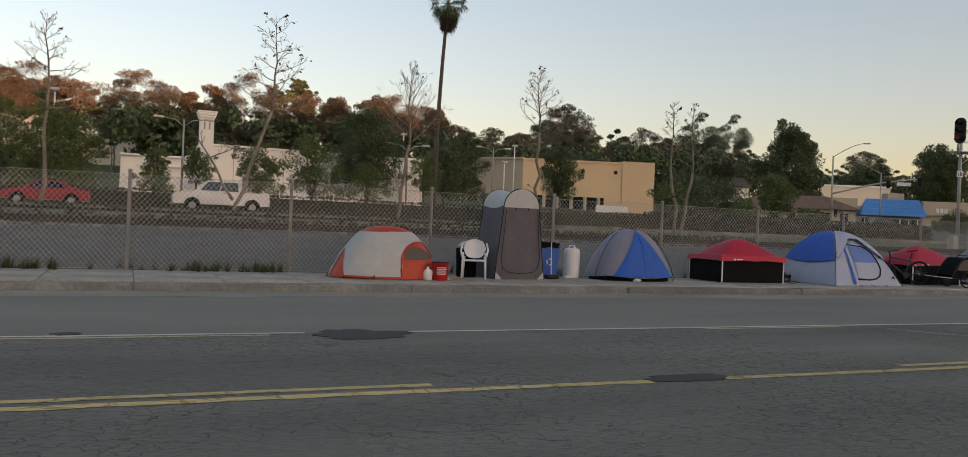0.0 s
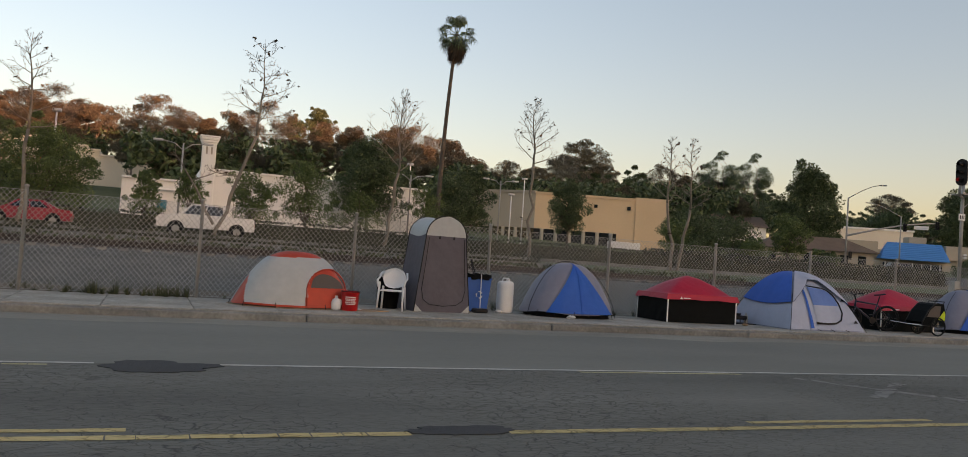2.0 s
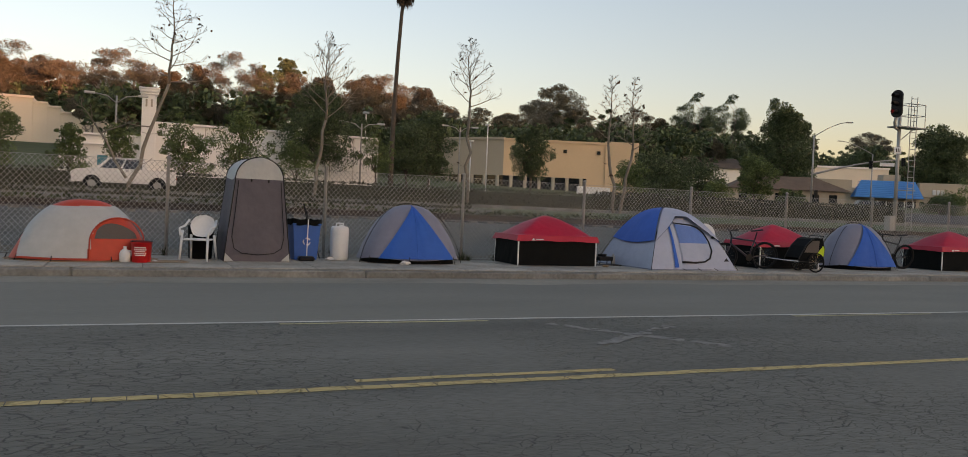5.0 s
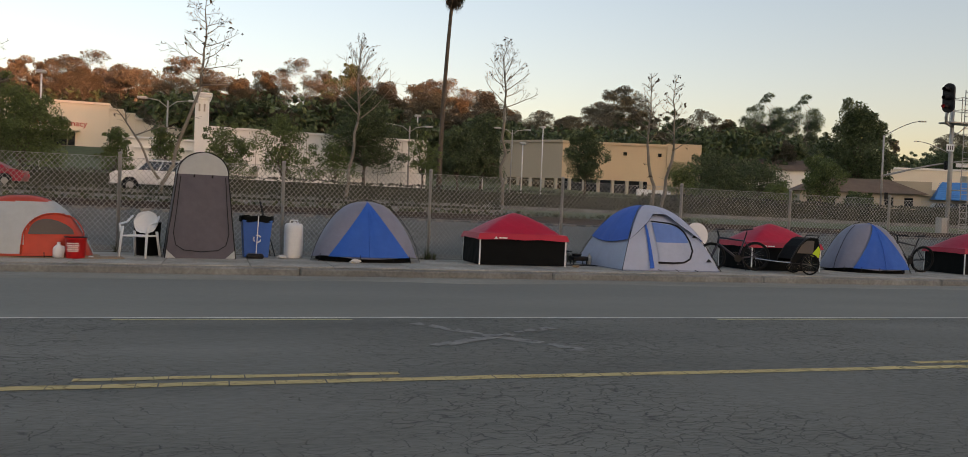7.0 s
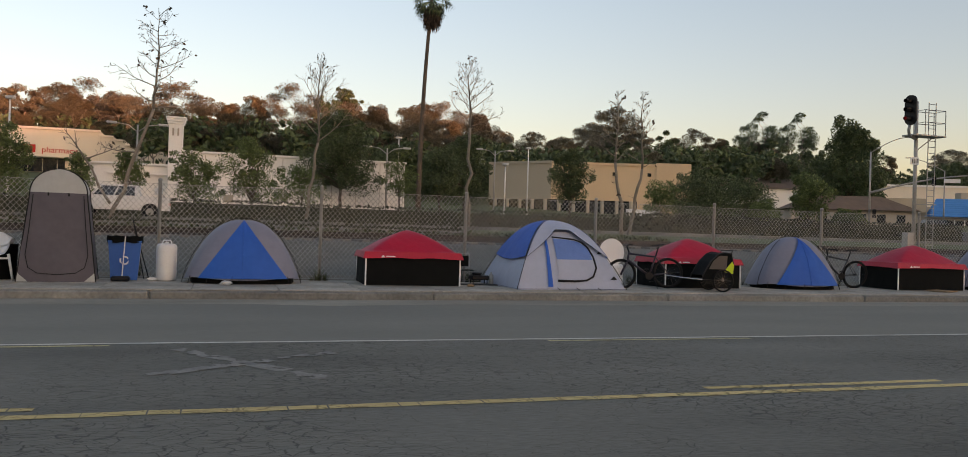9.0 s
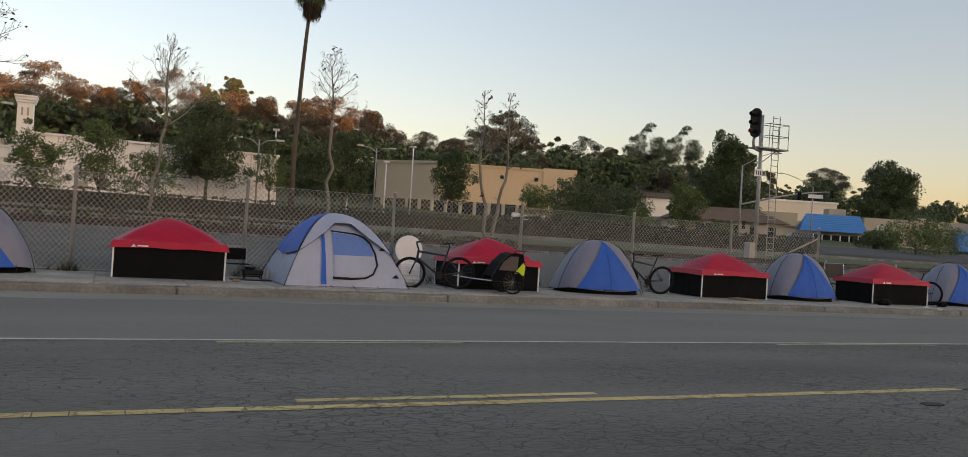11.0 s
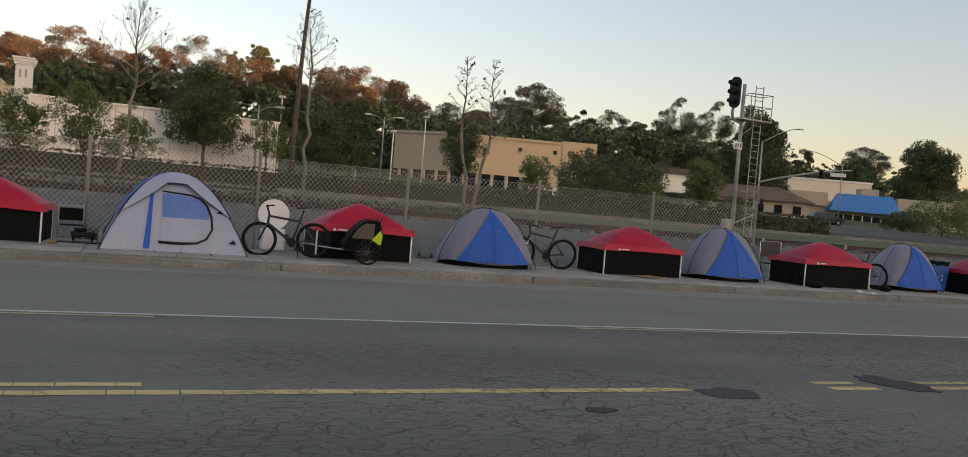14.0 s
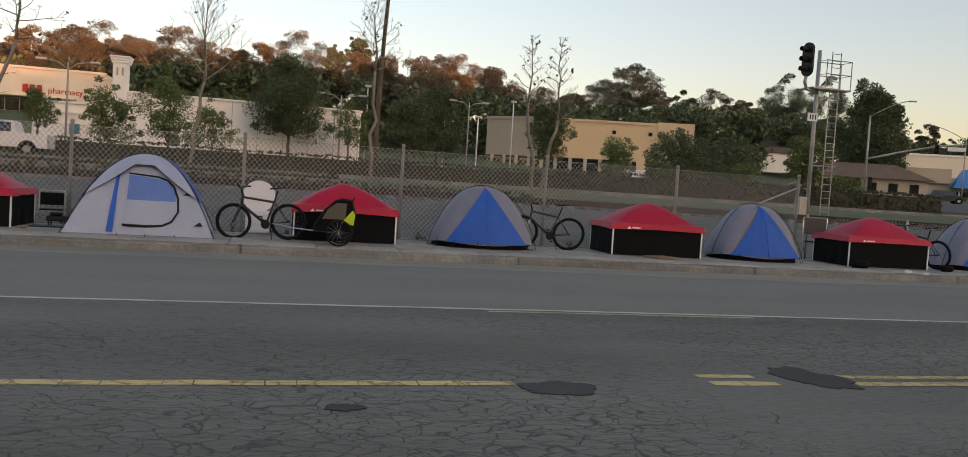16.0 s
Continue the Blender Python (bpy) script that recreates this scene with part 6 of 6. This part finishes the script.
# ---------------------------------------------------------------- things on the pavement
def patio_chair(at):
    t = thing("patio_chair", at, "white moulded plastic patio chair with round back", "chair")
    def back(u, v):
        a = (u - 0.5) * 2
        r = math.sqrt(max(0.0, 1 - (2 * v - 1) ** 2))
        return Vector((a * 0.24 * (0.35 + 0.65 * r), 0.2 + 0.09 * v - 0.05 * a * a, 0.47 + 0.42 * v))
    part("backrest", M().grid(back, 10, 12).grid(lambda u, v: back(u, v) + Vector((0, 0.015, 0)), 10, 12), WHITE, t, "round white back", True)
    part("seat", M().box((0, -0.02, 0.42), (0.46, 0.46, 0.03), 0.012), WHITE, t)
    for s in (-1, 1):
        part("armrest", M().tube([(s * 0.27, 0.2, 0.8), (s * 0.3, 0.05, 0.68), (s * 0.3, -0.22, 0.64), (s * 0.27, -0.26, 0.5)], 0.022, n=6), WHITE, t, "", True)
        part("leg", M().tube([(s * 0.25, -0.2, 0.6), (s * 0.27, -0.28, 0.0)], [0.026, 0.022], n=6), WHITE, t, "", True)
        part("leg", M().tube([(s * 0.23, 0.2, 0.5), (s * 0.26, 0.3, 0.0)], [0.026, 0.022], n=6), WHITE, t, "", True)
    part("back_rim", M().tube([back(0.5 + 0.5 * math.cos(a), 0.5 + 0.5 * math.sin(a)) for a in [i * math.pi / 12 for i in range(24)]], 0.016, n=5, closed=True), WHITE, t)
    return t


patio_chair(pose(5.22, 18.95, Z, 0, 0, -24))


def bike(at, label, frame_mat, R=0.34, rack=False):
    """A bicycle in its own x-z plane, front wheel at -x."""
    t = thing("bicycle", at, label, "bicycle")
    wb = 1.06
    F, B = Vector((-wb / 2, 0, R)), Vector((wb / 2, 0, R))
    for c in (F, B):
        wh = part("wheel", M().tube([c + Vector((math.cos(a), 0, math.sin(a))) * (R - 0.02) for a in [i * math.pi / 14 for i in range(28)]], 0.03, n=6, closed=True), RUBBER, t, "black tyre", True)
        part("rim", M().tube([c + Vector((math.cos(a), 0, math.sin(a))) * (R - 0.05) for a in [i * math.pi / 14 for i in range(28)]], 0.009, n=5, closed=True), BLACK, wh)
        sp = M()
        for i in range(16):
            a = i * math.pi / 8
            sp.tube([c + Vector((math.cos(a + 1.2) * 0.03, 0.03 * (-1) ** i, math.sin(a + 1.2) * 0.03)), c + Vector((math.cos(a), 0, math.sin(a))) * (R - 0.05)], 0.0016, n=3, caps=False)
        part("spokes", sp, CHROME, wh)
        part("hub", M().tube([c - Vector((0, 0.05, 0)), c + Vector((0, 0.05, 0))], 0.022, n=8), BLACK, wh)
    bb, seat, head = Vector((0.1, 0, R - 0.05)), Vector((0.27, 0, R + 0.4)), Vector((-0.33, 0, R + 0.46))
    crown = Vector((-0.37, 0, R + 0.32))
    fr = M()
    for p, q, r in ((bb, seat, .021), (seat - Vector((0.02, 0, 0.03)), head, .023), (bb, crown, .028), (head + Vector((-.01, 0, .03)), crown, .027)):
        fr.tube([p, q], r, n=7)
    for s in (-1, 1):
        fr.tube([bb + Vector((0, s * 0.03, 0)), B + Vector((0, s * 0.065, 0))], 0.011, n=5)
        fr.tube([seat + Vector((0, s * 0.02, -0.05)), B + Vector((0, s * 0.065, 0))], 0.009, n=5)
    part("frame", fr, frame_mat, t, "", True)
    fk = M()
    for s in (-1, 1):
        fk.tube([crown + Vector((0, s * 0.055, 0)), F + Vector((0, s * 0.055, 0))], [0.018, 0.012], n=6)
    part("fork", fk, CHROME if rack else frame_mat, t, "", True)
    part("seat_post", M().tube([seat, seat + Vector((0.06, 0, 0.19))], 0.016, n=6), BLACK, t)
    sd = seat + Vector((0.06, 0, 0.2))
    part("saddle", M().grid(lambda u, v: sd + Vector((-0.15 + 0.28 * u, (v - 0.5) * (0.05 + 0.14 * u * u), 0.045 - 0.14 * (v - 0.5) ** 2 + 0.03 * u * u)), 8, 6).grid(lambda u, v: sd + Vector((-0.15 + 0.28 * u, (v - 0.5) * (0.05 + 0.14 * u * u), -0.015 - 0.02 * u)), 8, 6), BLACK, t, "black saddle", True)
    hb = head + Vector((-0.05, 0, 0.17))
    part("handlebar", M().tube([hb + Vector((0.06, -0.31, 0.04)), hb + Vector((0.0, -0.12, 0.03)), hb, hb + Vector((0.0, 0.12, 0.03)), hb + Vector((0.06, 0.31, 0.04))], 0.016, n=6).tube([head, hb], 0.02, n=6), BLACK, t, "", True)
    for s in (-1, 1):
        part("grip", M().tube([hb + Vector((0.04, s * 0.22, 0.04)), hb + Vector((0.07, s * 0.34, 0.04))], 0.018, n=6), RUBBER, t)
        part("pedal", M().tube([bb, bb + Vector((s * 0.08, s * 0.07, -s * 0.15))], 0.01, n=5).box(bb + Vector((s * 0.08, s * 0.12, -s * 0.15)), (0.09, 0.09, 0.02), 0.005), BLACK, t)
    part("chainring", M().tube([bb + Vector((0, -0.045, 0)), bb + Vector((0, -0.05, 0))], 0.09, n=16), BLACK, t)
    part("kickstand", M().tube([bb + Vector((0.1, -0.03, 0.0)), Vector((0.25, -0.16, 0.005))], 0.009, n=5), BLACK, t)
    return t


FRAME_DARK = mat("dark_purple_frame", (0.03, 0.025, 0.04), rough=0.35, var=0.1, bump=0)
FRAME_GREY = mat("black_white_frame", (0.04, 0.04, 0.045), rough=0.35, var=0.2, bump=0)
bike(pose(18.42, 18.62, Z, 0, -3, -17), "dark mountain bicycle on pavement by the tent", FRAME_DARK)
bike(pose(24.42, 19.5, Z, 7, 0, -4), "black mountain bicycle standing against the fence", FRAME_GREY, 0.36, True)
bike(pose(34.05, 19.25, Z, 5, 0, -80), "dark bicycle standing beside red canopy", FRAME_DARK, 0.35)


def bike_trailer(at):
    t = thing("bicycle_trailer", at, "black child bicycle trailer with lime side panel", "trailer")
    for s in (-1, 1):
        c = Vector((0.12, s * 0.34, 0.25))
        wh = part("wheel", M().tube([c + Vector((math.cos(a), 0, math.sin(a))) * 0.23 for a in [i * math.pi / 12 for i in range(24)]], 0.02, n=6, closed=True), RUBBER, t, "", True)
        sp = M()
        for i in range(14):
            a = i * math.pi / 7
            sp.tube([c, c + Vector((math.cos(a), 0, math.sin(a))) * 0.22], 0.003, n=3, caps=False)
        part("spokes", sp, CHROME, wh)
    out = [(-0.36, 0.26), (-0.34, 0.36), (-0.16, 0.66), (0.02, 0.83), (0.14, 0.87), (0.33, 0.85), (0.4, 0.58), (0.36, 0.26)]
    for s in (-1, 1):
        part("frame_tube", M().tube([(x, s * 0.28, z) for x, z in out], 0.015, n=6, closed=True), BLACK, t)
        k = len(out)
        part("side_panel", M().add([(x * 0.97, s * 0.283, z) for x, z in out], [tuple(range(k)) if s < 0 else tuple(range(k - 1, -1, -1))]), CLOTH_BLACK, t, "dark mesh side")
        part("side_window", M().add([(x, s * 0.288, z) for x, z in ((-0.2, 0.5), (-0.1, 0.68), (0.05, 0.8), (0.24, 0.8), (0.22, 0.5))], [(0, 1, 2, 3, 4) if s < 0 else (4, 3, 2, 1, 0)]), MESH_DARK, t, "grey mesh side window")
        part("rear_panel", M().add([(0.16, s * 0.292, 0.45), (0.38, s * 0.292, 0.4), (0.4, s * 0.292, 0.6), (0.35, s * 0.292, 0.68)], [(0, 1, 2, 3) if s < 0 else (3, 2, 1, 0)]), LIME, t, "bright lime panel")
    m = M()
    for (x0, z0), (x1, z1) in zip(out[1:], out[2:]):
        m.add([(x0, -0.28, z0), (x1, -0.28, z1), (x1, 0.28, z1), (x0, 0.28, z0)], [(0, 1, 2, 3)])
    part("cover", m, CLOTH_BLACK, t, "black cloth cover")
    part("floor", M().box((0.0, 0, 0.26), (0.7, 0.56, 0.05), 0.01), CLOTH_BLACK, t)
    part("tow_bar", M().tube([(-0.34, -0.28, 0.27), (-0.75, -0.26, 0.3), (-1.1, 0.0, 0.34)], 0.013, n=6), CHROME, t)
    part("push_bar", M().tube([(0.3, -0.26, 0.8), (0.38, -0.26, 0.92), (0.38, 0.26, 0.92), (0.3, 0.26, 0.8)], 0.012, n=6), BLACK, t)


bike_trailer(pose(19.72, 17.98, Z, 0, 0, -6))


def recycling_bin(at):
    t = thing("recycling_bin", at, "blue recycling tub with black liner bag", "bin")
    def taper(w0, w1, d0, d1, z0, z1):
        return M().add([(sx * w0, sy * d0, z0) for sx, sy in ((-1, -1), (1, -1), (1, 1), (-1, 1))] + [(sx * w1, sy * d1, z1) for sx, sy in ((-1, -1), (1, -1), (1, 1), (-1, 1))],
                       [(0, 1, 5, 4), (1, 2, 6, 5), (2, 3, 7, 6), (3, 0, 4, 7), (0, 3, 2, 1)])
    part("tub", taper(0.24, 0.3, 0.2, 0.25, 0.01, 0.78), BLUE_PLASTIC, t, "blue plastic tub")
    part("rim", M().tube([(-0.3, -0.25, 0.77), (0.3, -0.25, 0.77), (0.3, 0.25, 0.77), (-0.3, 0.25, 0.77)], 0.02, n=6, closed=True), BLUE_PLASTIC, t)
    part("liner", M().grid(lambda u, v: Vector(((0.32 + 0.02 * math.sin(20 * u)) * math.copysign(min(1, abs(1.25 * math.cos(u))), math.cos(u)), 0.27 * math.copysign(min(1, abs(1.25 * math.sin(u))), math.sin(u)), 0.75 + 0.12 * v + 0.015 * math.sin(7 * u))), 36, 3, u1=2 * math.pi).grid(lambda u, v: Vector(((u - .5) * .55, (v - .5) * .45, 0.85)), 2, 2), CLOTH_BLACK, t, "black bin liner", True)
    for k in range(3):
        a = 2.094 * k + 0.5
        p = [Vector((0.075 * math.cos(a + d), -0.249 - 0.012, 0.4 + 0.075 * math.sin(a + d))) for d in (0, 0.5, 1.0, 1.5)]
        part("recycling_arrow", M().tube(p, [0.016, 0.016, 0.016, 0.004], n=4), WHITE, t, "white recycling arrow")


recycling_bin(pose(7.42, 19.75, Z, 0, 0, 4))
recycling_bin(pose(37.35, 19.6, Z, 0, 0, -6))


def dustpan(at):
    t = thing("dustpan_and_broom", at, "long-handled black dustpan leaning on bin", "dustpan")
    part("pan", M().box((0, 0, 0.05), (0.34, 0.22, 0.1), 0.03), BLACK, t, "black pan")
    part("handle", M().tube([(0.02, 0.05, 0.1), (0.05, 0.15, 0.88)], 0.011, n=6), WHITE_PAINT, t, "white handle")


dustpan(pose(7.4, 19.3, Z))


def drum(at):
    t = thing("water_drum", at, "white plastic drum with moulded handle", "drum")
    part("body", M().lathe([(0.17, 0.0), (0.195, 0.03), (0.2, 0.2), (0.195, 0.24), (0.2, 0.28), (0.2, 0.5), (0.195, 0.54), (0.2, 0.58), (0.195, 0.7), (0.16, 0.74), (0.03, 0.745)], n=24), WHITE, t, "white drum body", True)
    part("handle", M().tube([(-0.09, 0, 0.73), (-0.07, 0, 0.81), (0.07, 0, 0.81), (0.09, 0, 0.73)], 0.016, n=6), WHITE, t)
    part("cap", M().lathe([(0.04, 0.74), (0.04, 0.78), (0.01, 0.785)], (0.0, -0.1, 0), 12), WHITE, t)


drum(pose(8.2, 19.75, Z))


def bucket(at):
    t = thing("bucket", at, "red plastic bucket with black rim and white printing", "bucket")
    part("body", M().lathe([(0.13, 0.0), (0.135, 0.02), (0.152, 0.33), (0.16, 0.335), (0.16, 0.36), (0.15, 0.36), (0.14, 0.3), (0.02, 0.29)], n=24), RED_PLASTIC, t, "", True)
    part("rim", M().tube([(0.16 * math.cos(a), 0.16 * math.sin(a), 0.36) for a in [i * math.pi / 12 for i in range(24)]], 0.009, n=5, closed=True), BLACK, t, "black rim")
    m = M()
    for k, (w, z) in enumerate(((0.17, 0.25), (0.19, 0.215), (0.15, 0.185), (0.19, 0.15), (0.16, 0.12))):
        for i in range(6):
            a0, a1 = (-math.pi / 2 + (i / 6 - 0.5) * w / 0.145, -math.pi / 2 + ((i + 0.8) / 6 - 0.5) * w / 0.145)
            r = 0.139 + 0.062 * z
            m.add([(r * math.cos(a0), r * math.sin(a0), z), (r * math.cos(a1), r * math.sin(a1), z), (r * math.cos(a1), r * math.sin(a1), z + 0.018), (r * math.cos(a0), r * math.sin(a0), z + 0.018)], [(0, 1, 2, 3)])
    part("printing", m, WHITE_PAINT, t, "white printed bars")


bucket(pose(4.18, 18.35, Z, 0, 0, -8) @ Matrix.Diagonal((1.2, 1.2, 1.08, 1)))


def jug(at):
    t = thing("plastic_jug", at, "translucent white gallon jug", "jug")
    part("body", M().lathe([(0.06, 0), (0.075, 0.015), (0.076, 0.16), (0.06, 0.21), (0.022, 0.245), (0.022, 0.27)], n=14), WHITE, t, "", True)
    part("cap", M().lathe([(0.024, 0.265), (0.024, 0.29), (0.004, 0.292)], n=10), WHITE_PAINT, t)
    part("handle", M().tube([(0.05, 0, 0.22), (0.085, 0, 0.19), (0.08, 0, 0.11)], 0.012, n=5), WHITE, t)


jug(pose(3.9, 18.35, Z) @ Matrix.Diagonal((1.3, 1.3, 1.0, 1)))


def black_bin(at):
    t = thing("black_bin", at, "black bin with white bag stuffed on top", "bin")
    part("body", M().lathe([(0.22, 0), (0.24, 0.02), (0.27, 0.75), (0.28, 0.78), (0.02, 0.8)], n=16), CLOTH_BLACK, t, "", True)
    m = M()
    m.grid(lambda u, v: Vector((0.2 * math.cos(u) * math.sin(v) * (1 + 0.3 * wob(u, v, 1.5)), 0.16 * math.sin(u) * math.sin(v), 0.86 + 0.11 * math.cos(v) * (1 + 0.4 * wob(v, u, 2)))), 14, 8, u1=2 * math.pi, v0=0.05, v1=3.1)
    part("bag", m, PAPER, t, "crumpled white bag")


black_bin(pose(5.3, 19.6, Z) @ Matrix.Diagonal((0.95, 0.95, 0.86, 1)))


def round_top(at):
    t = thing("round_table_top", at, "round white plastic table top leaning on fence", "table top")
    part("disc", M().tube([(0, -0.015, 0.78), (0, 0.015, 0.78)], 0.33, n=32), WHITE, t, "white disc")
    part("box", M().box((0, 0.02, 0.24), (0.5, 0.3, 0.48), 0.03), WHITE, t, "white slatted crate")
    for k in range(4):
        part("slat", M().box((0, -0.135, 0.1 + 0.1 * k), (0.46, 0.02, 0.04), 0.006), WHITE, t)


round_top(pose(18.33, 20.1, Z, -4, 0, 0))


def camp_chair(at):
    t = thing("folding_chair", at, "folding camp chair with dark cloth and chrome frame", "chair")
    for s in (-1, 1):
        part("frame_tube", M().tube([(s * 0.27, 0.1, 1.05), (s * 0.27, 0.05, 0.5), (s * 0.24, -0.25, 0.01)], 0.015, n=6), CHROME, t)
        part("frame_tube", M().tube([(s * 0.27, -0.3, 0.45), (s * 0.25, 0.3, 0.01)], 0.015, n=6), CHROME, t)
    part("back_cloth", M().box((0, 0.09, 0.83), (0.52, 0.025, 0.4), 0.01), MESH_DARK, t, "dark cloth back")
    part("seat_cloth", M().box((0, -0.1, 0.46), (0.5, 0.42, 0.025), 0.01), CLOTH_BLACK, t)
    part("top_bar", M().tube([(-0.27, 0.1, 1.05), (0.27, 0.1, 1.05)], 0.015, n=6), CHROME, t)


camp_chair(pose(31.62, 20.0, Z, 0, 0, -30))


def camp_stove(at):
    t = thing("camp_stove", at, "small black camp stove and pans on pavement", "stove")
    part("body", M().box((0, 0, 0.16), (0.4, 0.28, 0.1), 0.02), BLACK, t)
    for x in (-0.16, 0.16):
        for y in (-0.1, 0.1):
            part("leg", M().tube([(x, y, 0.12), (x, y, 0.0)], 0.012, n=5), BLACK, t)
    part("pan", M().lathe([(0.1, 0.21), (0.12, 0.27), (0.115, 0.27), (0.02, 0.22)], (-0.05, 0, 0), 16), BLACK, t, "", True)
    part("gas_bottle", M().lathe([(0.05, 0), (0.055, 0.02), (0.055, 0.2), (0.02, 0.25), (0.02, 0.28)], (0.3, 0.05, 0), 12), GALV, t, "", True)
    part("tray", M().box((-0.05, -0.1, 0.012), (0.8, 0.4, 0.02), 0.006), BLACK, t)


camp_stove(pose(14.72, 19.4, Z))
w = thing("small_folding_chair", pose(14.45, 20.0, Z, 0, 0, 10), "low folding chair with grey cloth against fence", "chair")
part("back_cloth", M().box((0, 0, 0.5), (0.42, 0.02, 0.24), 0.01), CLOTH_BLACK, w)
part("seat_cloth", M().box((0, -0.16, 0.3), (0.42, 0.3, 0.02), 0.008), CLOTH_BLACK, w)
part("top_bar", M().tube([(-0.22, 0, 0.66), (0.22, 0, 0.66)], 0.012, n=5), GALV, w)
for s in (-1, 1):
    part("frame_tube", M().tube([(s * 0.22, 0, 0.66), (s * 0.22, -0.05, 0.02)], 0.012, n=5), GALV, w)


def litter(name, at, label, material, s, seed):
    solo(name, M().grid(lambda u, v: Vector((s * math.cos(u) * math.sin(v) * (1 + 0.5 * wob(u, v, 1.7, seed)), s * 0.7 * math.sin(u) * math.sin(v) * (1 + 0.5 * wob(v, u, 1.3, seed)), s * 0.35 + s * 0.4 * math.cos(v) * (1 + 0.6 * wob(u, v, 2.1, seed)))), 12, 7, u1=2 * math.pi, v0=0.1, v1=3.0), material, label, "litter", at=at)


litter("crumpled_paper", pose(9.35, 18.55, Z), "crumpled white paper on pavement", PAPER, 0.11, 1)
litter("crumpled_bag", pose(7.95, 19.5, Z), "small white bag beside drum", PAPER, 0.1, 2)
litter("crumpled_paper", pose(31.9, 17.15, 0.15), "torn white paper on kerb", PAPER, 0.1, 3)
litter("crumpled_paper", pose(32.25, 17.02, 0.14), "torn white paper on kerb", PAPER, 0.08, 4)
litter("crumpled_paper", pose(4.42, 18.5, Z), "small white litter on pavement", PAPER, 0.05, 5)
litter("crumpled_cloth", pose(31.5, 18.15, Z), "dark crumpled clothes on pavement", CLOTH_BLACK, 0.24, 6)
litter("crumpled_cloth", pose(14.3, 18.6, Z), "small brown rag on pavement", CARDBOARD, 0.08, 7)
litter("crumpled_cloth", pose(33.9, 18.2, Z), "dark crumpled clothes on pavement", CLOTH_BLACK, 0.2, 8)
solo("board", M().box((0, 0, 0.02), (0.62, 0.5, 0.03), 0.006), CARDBOARD, "flat grey board lying on pavement", "board", at=pose(26.7, 18.35, Z + 0.006, 0, 0, 20))
solo("cardboard_sheet", M().box((0, 0, 0.006), (0.75, 0.5, 0.012), 0.003), CARDBOARD, "flattened cardboard on pavement", "cardboard", at=pose(4.6, 18.55, Z + 0.003, 0, 0, 12))
solo("cardboard_sheet", M().box((0, 0, 0.006), (0.9, 0.4, 0.012), 0.003), CARDBOARD, "flattened cardboard on pavement", "cardboard", at=pose(36.6, 18.2, Z + 0.003, 0, 0, -8))
for x, y, dx in ((7.75, 20.15, -0.25), (7.85, 20.1, -0.35)):
    solo("stick", M().tube([(0, 0, 0.0), (dx, 0.18, 1.2)], 0.012, n=6), BLACK, "thin dark rod leaning on fence", "rod", at=pose(x, y, Z))


pavement()
